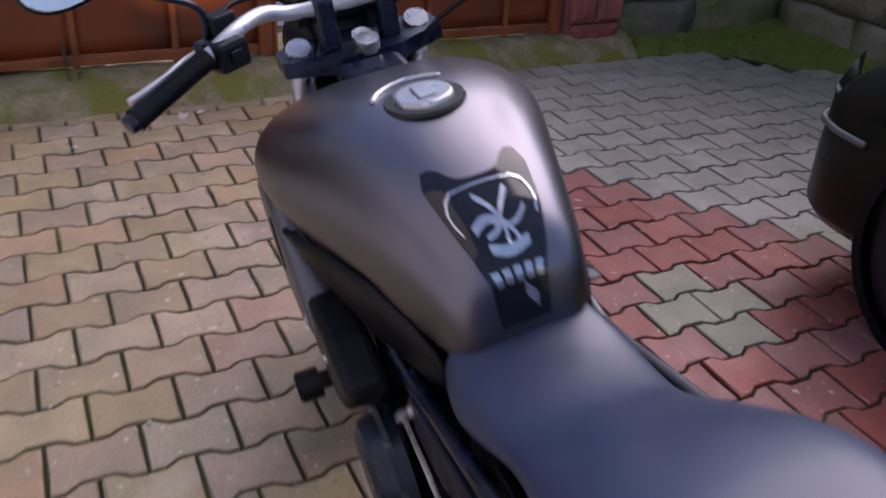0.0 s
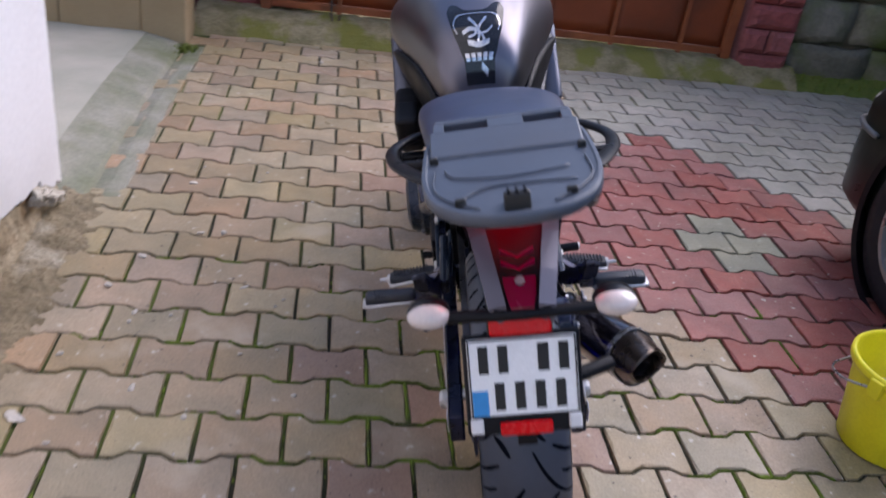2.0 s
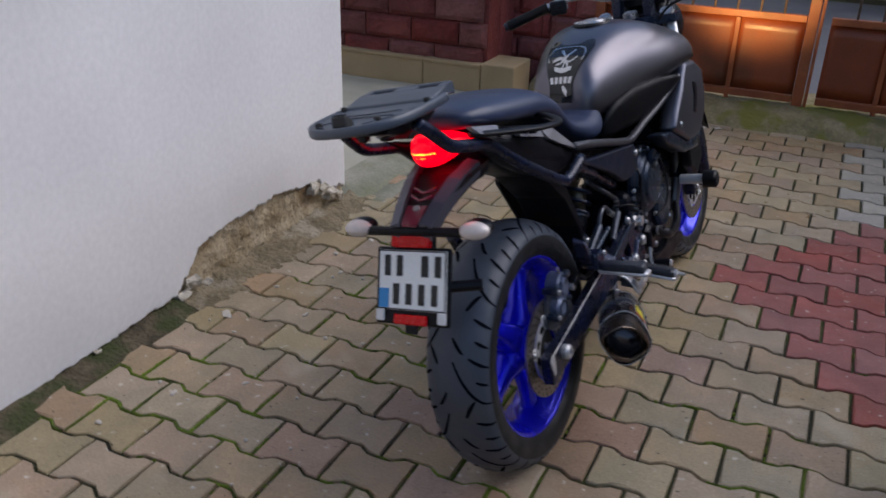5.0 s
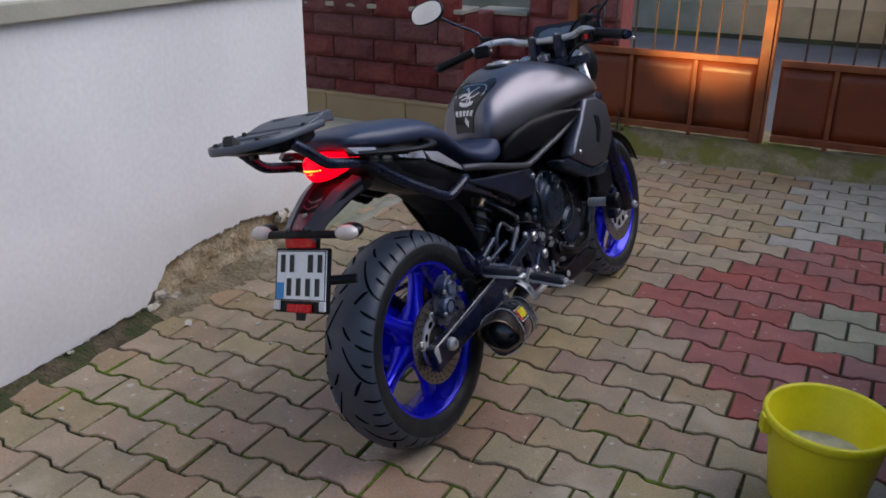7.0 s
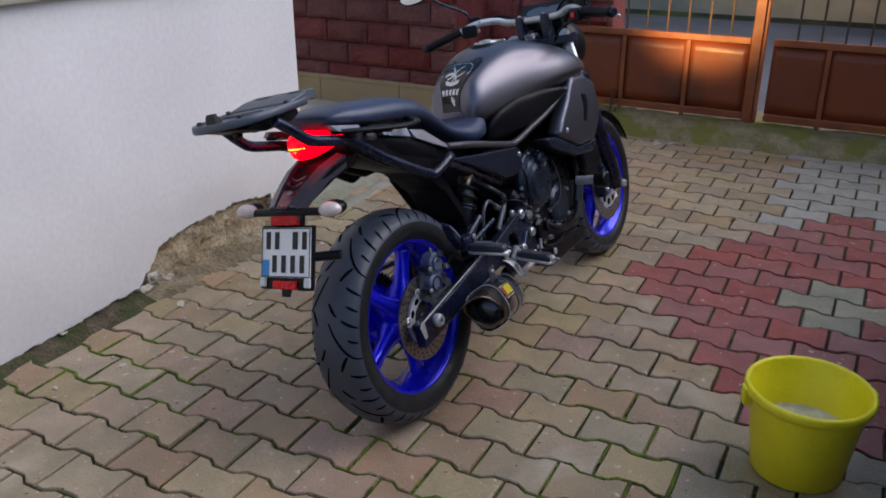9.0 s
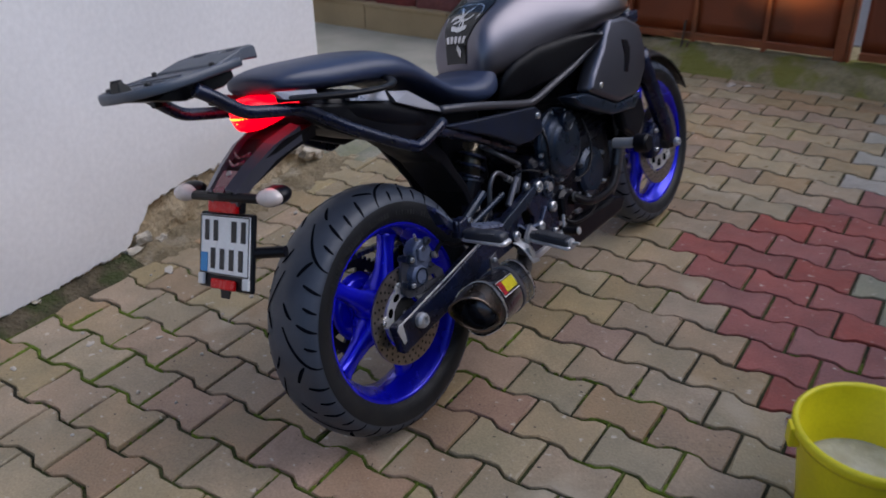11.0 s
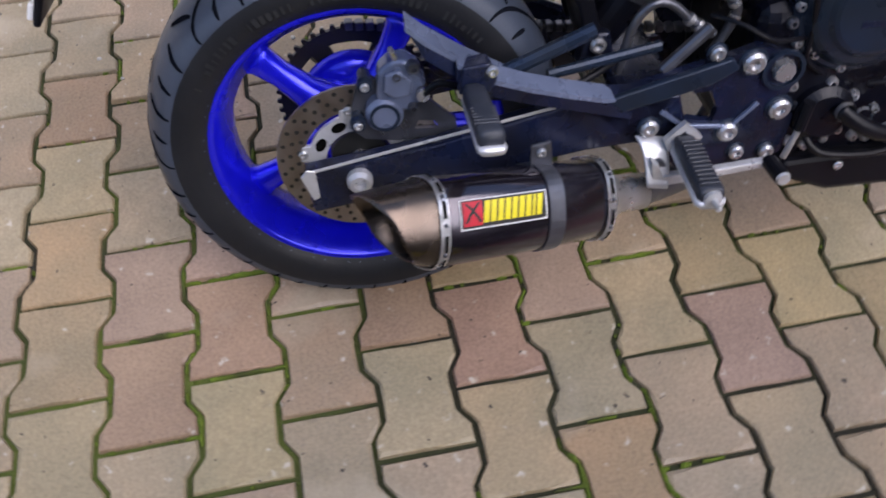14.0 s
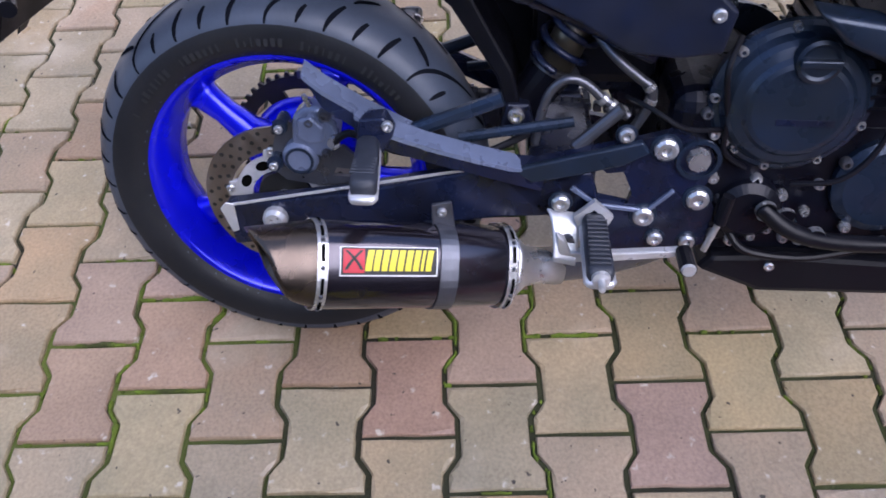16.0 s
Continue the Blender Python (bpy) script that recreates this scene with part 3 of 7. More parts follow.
# ---- shape builders ----
def revolve(profile, seg=64, y=0.0, z=0.0, closed=False, bm=None, x0=0.0):
    """Turns (x, r) points round the line along x through (y, z)."""
    b = bm or bmesh.new()
    rings = []
    for k in range(seg):
        a = 2 * math.pi * k / seg
        rings.append([b.verts.new((x0 + x, y + r * math.cos(a), z + r * math.sin(a))) for x, r in profile])
    n = len(profile)
    for k in range(seg):
        p, q = rings[k], rings[(k + 1) % seg]
        for i in range(n if closed else n - 1):
            j = (i + 1) % n
            if profile[i][1] < 1e-6 and profile[j][1] < 1e-6:
                continue
            b.faces.new((p[i], p[j], q[j], q[i]))
    bmesh.ops.remove_doubles(b, verts=b.verts[:], dist=1e-6)
    return b


def plate(poly, x0, x1, bevel=0.003, seg=2, bm=None):
    """A flat piece with the side outline poly of (y, z), from x0 to x1."""
    b = bmesh.new()
    lo = [b.verts.new((x0, y, z)) for y, z in poly]
    hi = [b.verts.new((x1, y, z)) for y, z in poly]
    n = len(poly)
    b.faces.new(lo)
    b.faces.new(list(reversed(hi)))
    for i in range(n):
        b.faces.new((lo[i], lo[(i + 1) % n], hi[(i + 1) % n], hi[i]))
    bmesh.ops.recalc_face_normals(b, faces=b.faces[:])
    soften(b, bevel, seg)
    return joined(bm, b)


def loft(rings, caps=True, bm=None):
    b = bm or bmesh.new()
    vs = [[b.verts.new(p) for p in r] for r in rings]
    n = len(rings[0])
    for p, q in zip(vs, vs[1:]):
        for i in range(n):
            b.faces.new((p[i], p[(i + 1) % n], q[(i + 1) % n], q[i]))
    if caps:
        b.faces.new(list(reversed(vs[0])))
        b.faces.new(vs[-1])
    return b


def superring(y, w, zb, zt, zm, n_top=2.4, n_bot=2.4, seg=32, cx=0.0, wb=None):
    """A rounded section at y: half width w, from zb to zt, widest at zm."""
    out = []
    for k in range(seg):
        a = 2 * math.pi * k / seg
        c, s = math.cos(a), math.sin(a)
        n = n_top if s >= 0 else n_bot
        x = math.copysign(abs(c) ** (2 / n), c) * w
        h = abs(s) ** (2 / n)
        z = zm + h * (zt - zm) if s >= 0 else zm - h * (zm - zb)
        if wb is not None and s < 0:
            x *= 1 - (1 - wb / w) * h
        out.append((cx + x, y, z))
    return out


def smooth_steps(rows, count):
    """Resamples rows of numbers with a Catmull-Rom curve."""
    rows = np.array(rows, float)
    out = []
    for t in np.linspace(0, len(rows) - 1, count):
        i = min(int(t), len(rows) - 2)
        u = t - i
        p0, p1, p2, p3 = rows[max(i - 1, 0)], rows[i], rows[i + 1], rows[min(i + 2, len(rows) - 1)]
        out.append(0.5 * (2 * p1 + (p2 - p0) * u + (2 * p0 - 5 * p1 + 4 * p2 - p3) * u * u + (3 * p1 - p0 - 3 * p2 + p3) * u ** 3))
    return out


def curve_tube(pts, r, n=24, seg=12):
    pts = smooth_steps(pts, n)
    rs = r if not isinstance(r, (list, tuple)) else list(np.interp(np.linspace(0, len(r) - 1, n), range(len(r)), r))
    return tube(bmesh.new(), [tuple(p) for p in pts], rs, seg)


def holed_plate(outer, inner, x0, x1):
    """A flat piece with an opening cut through it."""
    b = bmesh.new()
    for loop in (outer, inner):
        vs = [b.verts.new((x0, y, z)) for y, z in loop]
        for i in range(len(vs)):
            b.edges.new((vs[i], vs[(i + 1) % len(vs)]))
    bmesh.ops.triangle_fill(b, use_beauty=True, edges=b.edges[:])
    top = bmesh.ops.extrude_face_region(b, geom=b.faces[:])["geom"]
    for v in top:
        if isinstance(v, bmesh.types.BMVert):
            v.co.x = x1
    bmesh.ops.recalc_face_normals(b, faces=b.faces[:])
    return b


def bolt(parent, x, y, z, r=0.012, h=0.008, material=None, side=1):
    prof = [(0, 0), (0, r), (h * 0.6, r), (h, r * 0.75), (h, r * 0.45), (h * 0.4, r * 0.4), (h * 0.4, 0)]
    return part("bolt", revolve([(side * a, b) for a, b in prof], 14, y, z, x0=x), material or STEEL, parent, smooth=False)


bike = tagged(new("motorcycle"), "dark grey naked motorcycle with blue wheels leaning on its stand", "motorcycle")
bike.matrix_basis = pose(-0.004, 0, 0.002, 0, -12.5, -4.7)
RY, RZ, FY, FZ = -0.030, 0.312, 1.415, 0.300


# ---- wheels ----
def tyre(parent, y, z, width, radius, bead, grooves):
    h = width / 2
    prof = [(bead, 0.2175), (h * 0.9, 0.228), (h * 0.99, 0.245), (h, radius - 0.045), (h * 0.95, radius - 0.032), (h * 0.84, radius - 0.021), (h * 0.62, radius - 0.0105), (h * 0.36, radius - 0.0035), (h * 0.12, radius - 0.0004)]
    full = prof + [(-a, b) for a, b in reversed(prof)]
    t = part("tyre", revolve(full, 96, y, z), SKY_RUBBER, parent, "black rubber tyre with curved tread grooves", smooth=True)
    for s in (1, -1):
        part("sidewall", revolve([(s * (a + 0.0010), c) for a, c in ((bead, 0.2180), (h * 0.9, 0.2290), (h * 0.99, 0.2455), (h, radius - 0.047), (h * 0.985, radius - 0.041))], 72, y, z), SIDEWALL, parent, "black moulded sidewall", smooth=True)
    xs = np.array([0.0] + [p[0] for p in reversed(prof[3:])])
    rr = np.array([radius] + [p[1] for p in reversed(prof[3:])])
    run = np.concatenate(([0.0], np.cumsum(np.hypot(np.diff(xs), np.diff(rr)))))
    span = run[-1]

    def on_tread(side, s, c):
        """The point s along the section from the crown and c round the tyre."""
        s = min(max(s, 0.0), span * 0.995)
        x, q = float(np.interp(s, run, xs)), float(np.interp(s, run, rr))
        x1, q1 = float(np.interp(s + 0.002, run, xs)), float(np.interp(s + 0.002, run, rr))
        nx, nr = -(q1 - q), x1 - x
        d = math.hypot(nx, nr) + 1e-9
        x, q, a = x + 0.0010 * nx / d, q + 0.0010 * nr / d, c / radius
        return (side * x, y + q * math.cos(a), z + q * math.sin(a))

    # strips laid on the tread, near-black for the shade inside its grooves
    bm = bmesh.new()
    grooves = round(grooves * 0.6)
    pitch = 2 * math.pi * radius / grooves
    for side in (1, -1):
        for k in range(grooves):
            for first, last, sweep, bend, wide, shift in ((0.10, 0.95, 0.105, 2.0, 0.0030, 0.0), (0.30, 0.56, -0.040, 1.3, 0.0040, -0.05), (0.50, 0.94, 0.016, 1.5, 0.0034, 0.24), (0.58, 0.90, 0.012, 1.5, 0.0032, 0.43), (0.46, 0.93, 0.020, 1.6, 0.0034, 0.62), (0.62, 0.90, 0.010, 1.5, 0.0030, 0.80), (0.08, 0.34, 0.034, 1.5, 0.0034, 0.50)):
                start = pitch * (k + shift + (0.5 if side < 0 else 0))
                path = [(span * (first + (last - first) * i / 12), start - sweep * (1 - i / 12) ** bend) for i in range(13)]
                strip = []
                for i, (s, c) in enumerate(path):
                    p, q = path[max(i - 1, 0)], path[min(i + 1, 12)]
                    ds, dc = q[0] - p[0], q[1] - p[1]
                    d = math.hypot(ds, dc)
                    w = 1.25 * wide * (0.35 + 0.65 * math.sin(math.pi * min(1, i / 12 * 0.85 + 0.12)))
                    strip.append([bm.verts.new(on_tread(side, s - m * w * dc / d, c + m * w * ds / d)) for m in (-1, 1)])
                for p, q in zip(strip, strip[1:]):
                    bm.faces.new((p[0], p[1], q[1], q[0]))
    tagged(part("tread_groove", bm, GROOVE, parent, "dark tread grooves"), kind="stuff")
    bm = bmesh.new()
    rng = random.Random(3)
    for k in range(46):
        a = 2 * math.pi * (0.12 + 0.30 * k / 46)
        if k % 9 in (7, 8):
            continue
        r0, r1 = 0.242, 0.242 + rng.uniform(0.008, 0.014)
        da = rng.uniform(0.004, 0.014)
        vs = [bm.verts.new((h + 0.0022, y + r * math.cos(b), z + r * math.sin(b))) for r, b in ((r0, a - da), (r0, a + da), (r1, a + da), (r1, a - da))]
        bm.faces.new(vs)
    tagged(part("sidewall_marking", bm, LETTERS, parent, "raised moulded bars on the sidewall"), kind="stuff")
    return t


def rim(name, label, y, z, half, hub_half, angles):
    prof = [(half + 0.003, 0.2265), (half + 0.004, 0.220), (half - 0.002, 0.213), (half - 0.016, 0.207), (half * 0.35, 0.191), (-half * 0.35, 0.191), (-half + 0.016, 0.207), (-half + 0.002, 0.213), (-half - 0.004, 0.220), (-half - 0.003, 0.2265), (-half + 0.004, 0.222), (half - 0.004, 0.222)]
    wheel = part(name, revolve(prof, 96, y, z, closed=True), BLUE, bike, label, smooth=True)
    for a in angles:
        a = radians(a)
        d, s = Vector((0, math.cos(a), math.sin(a))), Vector((0, -math.sin(a), math.cos(a)))
        rings = []
        for r, w, x0, x1 in ((0.036, 0.044, -hub_half * 0.8, hub_half * 0.82), (0.065, 0.034, -hub_half * 0.55, hub_half * 0.62), (0.10, 0.023, -0.020, 0.028), (0.145, 0.019, -0.018, 0.022), (0.180, 0.023, -0.020, 0.022), (0.196, 0.034, -0.022, 0.022)):
            ring = []
            for k in range(12):
                b = 2 * math.pi * k / 12
                cx, cs = math.cos(b), math.sin(b)
                ring.append(Vector((0, y, z)) + d * r + s * w * math.copysign(abs(cs) ** 0.8, cs) + Vector(((x0 + x1) / 2 + (x1 - x0) / 2 * math.copysign(abs(cx) ** 0.7, cx), 0, 0)))
            rings.append(ring)
        part("spoke", loft(rings), BLUE, wheel, smooth=True)
    hub = [(-hub_half, 0.018), (-hub_half, 0.046), (-hub_half + 0.01, 0.052), (0, 0.055), (hub_half - 0.01, 0.052), (hub_half, 0.046), (hub_half, 0.018)]
    part("hub", revolve(hub, 40, y, z), BLUE, wheel, smooth=True)
    return wheel


def disc_brake(parent, x, y, z, r0, r1, name="brake_disc"):
    seg = 96
    bm = bmesh.new()
    prof = [(0.0, r0), (0.005, r0), (0.005, r1), (0.0, r1)]
    revolve(prof, seg, y, z, closed=True, bm=bm, x0=x - 0.0025)
    ob = part(name, bm, DISCMAT, parent, "drilled steel brake disc")
    # black dots laid on the uncut disc for the dark inside its holes
    bm = bmesh.new()
    for k in range(30):
        for j, r in enumerate((r0 + 0.008, (r0 + r1) / 2, r1 - 0.008)):
            a = 2 * math.pi * (k + j * 0.33) / 30
            cy, cz = y + r * math.cos(a), z + r * math.sin(a)
            for side in (-1, 1):
                vs = [bm.verts.new((x + side * 0.0029, cy + 0.0036 * math.cos(q), cz + 0.0036 * math.sin(q))) for q in [2 * math.pi * i / 8 for i in range(8)]]
                bm.faces.new(vs)
    tagged(part("disc_hole", bm, INK, parent, "drilled holes in the disc"), kind="stuff")
    bm = revolve([(-0.004, 0.050), (0.0035, 0.050), (0.0035, r0 - 0.007), (-0.004, r0 - 0.007)], 48, y, z, closed=True, x0=x)
    for k in range(5):
        a = 2 * math.pi * (k + 0.35) / 5
        d, q = Vector((0, math.cos(a), math.sin(a))), Vector((0, -math.sin(a), math.cos(a)))
        pts = [d * (r0 - 0.009) - q * 0.016, d * (r0 - 0.009) + q * 0.016, d * (r0 + 0.004) + q * 0.012, d * (r0 + 0.004) - q * 0.012]
        plate([(y + p.y, z + p.z) for p in pts], x - 0.004, x + 0.004, 0.001, 1, bm)
    part("disc_carrier", bm, ALU, parent, "silver disc carrier")
    # near-black ovals laid on the ring for its shaded slots
    bm = bmesh.new()
    for k in range(10):
        a = 2 * math.pi * (k + 0.2) / 10
        rm, dr, da = (0.050 + r0 - 0.007) / 2, (r0 - 0.057) * 0.30, 0.19
        vs = [bm.verts.new((x + 0.0041, y + (rm + dr * math.sin(q)) * math.cos(a + da * math.cos(q)), z + (rm + dr * math.sin(q)) * math.sin(a + da * math.cos(q)))) for q in [2 * math.pi * i / 14 for i in range(14)]]
        bm.faces.new(vs)
    tagged(part("carrier_slot", bm, VOID, parent, "dark oval slots in the carrier"), kind="stuff")
    for k in range(5):
        a = 2 * math.pi * (k + 0.35) / 5
        bolt(parent, x + 0.003, y + (r0 + 0.001) * math.cos(a), z + (r0 + 0.001) * math.sin(a), 0.007, 0.005)
    return ob


SPOKES = [137, 209, 281, 353, 65]
rear_rim = rim("rear_wheel", "glossy blue five-spoke rear wheel", RY, RZ, 0.064, 0.07, SPOKES)
tyre(rear_rim, RY, RZ, 0.162, 0.314, 0.062, 13)
disc_brake(rear_rim, 0.094, RY, RZ, 0.083, 0.1225)
bm = bmesh.new()
prof = [(-0.004, 0.098), (0.004, 0.098), (0.004, 0.121), (-0.004, 0.121)]
revolve(prof, 72, RY, RZ, closed=True, bm=bm, x0=-0.088)
for k in range(46):
    a = 2 * math.pi * k / 46
    plate([(RY + r * math.cos(b), RZ + r * math.sin(b)) for r, b in ((0.120, a - 0.045), (0.120, a + 0.045), (0.128, a + 0.018), (0.128, a - 0.018))], -0.091, -0.085, 0, 1, bm)
for k in range(6):
    a = 2 * math.pi * k / 6
    d, s = Vector((0, math.cos(a), math.sin(a))), Vector((0, -math.sin(a), math.cos(a)))
    pts = [d * 0.03 - s * 0.012, d * 0.03 + s * 0.012, d * 0.100 + s * 0.016, d * 0.100 - s * 0.016]
    plate([(RY + p.y, RZ + p.z) for p in pts], -0.092, -0.084, 0, 1, bm)
revolve([(-0.004, 0.030), (0.004, 0.030), (0.004, 0.076), (-0.004, 0.076)], 48, RY, RZ, closed=True, bm=bm, x0=-0.088)
part("sprocket", bm, SPROCKET, rear_rim, "black steel rear sprocket with long slots")
part("sprocket_carrier", revolve([(-0.082, 0.02), (-0.082, 0.086), (-0.070, 0.090), (-0.055, 0.070), (-0.05, 0.02)], 48, RY, RZ), BLUE, rear_rim, "blue sprocket carrier", smooth=True)

front_rim = rim("front_wheel", "glossy blue five-spoke front wheel", FY, FZ, 0.045, 0.05, [20, 92, 164, 236, 308])
tyre(front_rim, FY, FZ, 0.122, 0.300, 0.044, 12)
for side in (1, -1):
    disc_brake(front_rim, side * 0.066, FY, FZ, 0.105, 0.149)

# chain
for z0, z1 in ((RZ + 0.124, 0.385), (RZ - 0.124, 0.315)):
    bm = bmesh.new()
    for i in range(34):
        u = i / 33
        y, z = RY + u * 0.55, z0 + (z1 - z0) * u
        block(-0.097, -0.079, y - 0.0065, y + 0.0065, z - 0.007, z + 0.007, 0.002, 1, bm)
    part("chain", bm, GREYMETAL, bike, "dark greasy drive chain")

# ---- swingarm, axle, caliper ----
swing = part("swingarm", plate([(-0.105, 0.250), (-0.112, 0.322), (0.08, 0.352), (0.26, 0.396), (0.43, 0.40), (0.45, 0.33), (0.30, 0.318), (0.06, 0.278)], 0.108, 0.138, 0.004), BLACKMETAL, bike, "black box-section swingarm")
part("left_arm", plate([(-0.105, 0.250), (-0.112, 0.322), (0.08, 0.352), (0.26, 0.396), (0.43, 0.40), (0.45, 0.33), (0.30, 0.318), (0.06, 0.278)], -0.138, -0.108, 0.004), BLACKMETAL, swing)
part("cross_member", block(-0.107, 0.107, 0.34, 0.44, 0.325, 0.40, 0.01), BLACKMETAL, swing)
for side in (1, -1):
    part("end_plate", plate([(-0.118, 0.318), (-0.108, 0.330), (-0.096, 0.327), (-0.094, 0.280), (-0.104, 0.276)], side * 0.139, side * 0.142, 0.001, 1), ALU, swing, "bare aluminium chain adjuster plate")
    # bright strip drawn for the highlight along the black arm's top edge
    part("adjuster", plate([(-0.10, 0.328), (-0.085, 0.331), (0.25, 0.401), (0.25, 0.396), (-0.085, 0.326), (-0.10, 0.323)], side * 0.1385, side * 0.1405, 0.0005, 1), ALU, swing, "bright top edge of the arm")
    bolt(swing, side * 0.138, -0.034, 0.306, 0.019, 0.018, ALU, side)
# black discs added to paint the shaded gap between hub and carrier
for side in (1, -1):
    part("hub_cap", revolve([(side * 0.070, 0.012), (side * 0.072, 0.044), (side * 0.089, 0.042), (side * 0.090, 0.012)], 32, RY, RZ), INK, swing, "black hub spacer")
part("axle", revolve([(-0.14, 0), (-0.14, 0.012), (0.14, 0.012), (0.14, 0)], 20, RY, RZ), STEEL, bike)

caliper = part("rear_caliper", plate([(0.000, 0.425), (0.004, 0.466), (0.022, 0.482), (0.044, 0.484), (0.060, 0.470), (0.070, 0.445), (0.064, 0.418), (0.045, 0.402), (0.020, 0.408)], 0.088, 0.126, 0.007, 3), ARMGREY, bike, "grey cast rear brake caliper")
part("bridge", plate([(0.010, 0.440), (0.014, 0.468), (0.034, 0.472), (0.052, 0.455), (0.048, 0.432), (0.026, 0.428)], 0.124, 0.134, 0.004, 2), ARMGREY, caliper)
part("piston_cover", revolve([(0, 0.0), (0, 0.027), (0.020, 0.027), (0.026, 0.022), (0.027, 0.0)], 28, 0.010, 0.400, x0=0.104), ARMGREY, caliper, "round cylinder cap")
part("cap_ring", revolve([(0, 0.021), (0.0015, 0.021), (0.0015, 0.017), (0, 0.017)], 28, 0.010, 0.400, x0=0.131), COVER, caliper)
for y, z in ((-0.014, 0.452), (-0.028, 0.392)):
    part("slide_boot", tube(bmesh.new(), [(0.094, y, z), (0.122, y, z), (0.126, y, z), (0.134, y, z)], [0.009, 0.009, 0.012, 0.010], 14), COVER, caliper, "ribbed rubber slide boot")
    bolt(caliper, 0.134, y, z, 0.0065, 0.005, STEEL)
part("bracket", holed_plate([(-0.040, 0.372), (-0.034, 0.410), (-0.018, 0.462), (0.008, 0.440), (0.030, 0.398), (0.070, 0.412), (0.112, 0.372), (0.115, 0.350), (0.030, 0.344), (-0.020, 0.352)], [(0.052, 0.362), (0.058, 0.376), (0.080, 0.374), (0.086, 0.360)], 0.098, 0.106), GREYMETAL, caliper, "grey caliper bracket with an oblong opening")
for y, z, r in ((0.053, 0.474, 0.010), (0.064, 0.434, 0.0085), (0.030, 0.462, 0.007), (0.050, 0.412, 0.007)):
    bolt(caliper, 0.124, y, z, r, 0.012, GREYMETAL)
part("bleed_nipple", tube(bmesh.new(), [(0.118, 0.030, 0.482), (0.120, 0.024, 0.500)], [0.005, 0.0035], 10), STEEL, caliper)
part("banjo", tube(bmesh.new(), [(0.132, 0.064, 0.434), (0.140, 0.064, 0.434)], 0.009, 14), STEEL, caliper)
part("brake_hose", curve_tube([(0.136, 0.066, 0.436), (0.14, 0.085, 0.452), (0.14, 0.11, 0.446), (0.128, 0.16, 0.418), (0.118, 0.26, 0.41), (0.10, 0.34, 0.44)], 0.0055), PLASTIC, caliper)

# ---- muffler ----
def mx(y):
    return 0.262 - 0.39 * (y - 0.048)


def mz(y):
    return 0.314 - 0.257 * (y - 0.048)


ROLL = radians(-30)
MW, MH = 0.050, 0.062


def msec(y, w, h, dx=0.0, shear=0.0, n=2.6, seg=40):
    """A section of the muffler: an oval rolled outwards at its foot."""
    return [mpoint(y, w, h, 2 * math.pi * k / seg, dx, shear, n) for k in range(seg)]


def mpoint(y, w, h, a, dx=0.0, shear=0.0, n=2.6):
    c, s = math.cos(a), math.sin(a)
    x, z = w * math.copysign(abs(c) ** (2 / n), c), h * math.copysign(abs(s) ** (2 / n), s)
    ox, oz = x * math.cos(ROLL) + z * math.sin(ROLL), -x * math.sin(ROLL) + z * math.cos(ROLL)
    return (mx(y) + dx + ox, y - shear * s + 0.39 * ox + 0.257 * oz, mz(y) + oz)


muffler = part("muffler", loft([msec(*q) for q in ((0.044, MW - 0.002, MH - 0.002), (0.048, MW, MH), (0.19, MW, MH), (0.306, MW - 0.001, MH - 0.002), (0.312, MW - 0.004, MH - 0.005))]), CARBON, bike, "dark glossy oval muffler with steel end bands", smooth=True)
part("end_cone", loft([msec(y, w, h, 0, sh) for y, w, h, sh in ((0.048, MW - 0.001, MH - 0.001, 0), (0.034, MW - 0.003, MH - 0.004, 0.006), (-0.004, 0.040, 0.050, 0.030), (-0.010, 0.038, 0.048, 0.032), (-0.008, 0.035, 0.045, 0.031), (0.034, 0.030, 0.038, 0.008), (0.09, 0.026, 0.034, 0))], False), TITAN, muffler, "bronze-brown slash-cut end cone", smooth=True)
part("outlet", loft([msec(0.088, 0.027, 0.035), msec(0.09, 0.001, 0.001)], True), VOID, muffler)
for y0, y1 in ((0.042, 0.055), (0.295, 0.308)):
    part("end_band", loft([msec(y, MW + 0.0015, MH + 0.0015) for y in (y0, y1)], False), STEEL, muffler, "bright steel rivet band").modifiers.new("thick", "SOLIDIFY").thickness = 0.0015
    # near-black patches on the band paint the shade of its slots
    for a in (-1.0, -0.45, 0.1, 0.65, 1.2):
        bm = bmesh.new()
        rows = [[bm.verts.new(mpoint(y, MW + 0.0036, MH + 0.0036, a + 0.34 * j / 4)) for y in (y0 + 0.0045, y1 - 0.0045)] for j in range(5)]
        for p, q in zip(rows, rows[1:]):
            bm.faces.new((p[0], p[1], q[1], q[0]))
        part("band_slot", bm, VOID, muffler)
        bp = mpoint((y0 + y1) / 2, MW + 0.002, MH + 0.002, a - 0.09)
        bolt(muffler, bp[0] - 0.001, bp[1], bp[2], 0.0030, 0.003, GREYMETAL)
part("clamp", loft([msec(y, MW + 0.002, MH + 0.002) for y in (0.200, 0.224)], False), GREYMETAL, muffler, "dark clamp band").modifiers.new("thick", "SOLIDIFY").thickness = 0.002
part("clamp_tab", plate([(0.206, 0.322), (0.206, 0.368), (0.234, 0.374), (0.240, 0.322)], 0.180, 0.186, 0.002), GREYMETAL, muffler)
bolt(muffler, 0.186, 0.221, 0.357, 0.007, 0.006, STEEL)
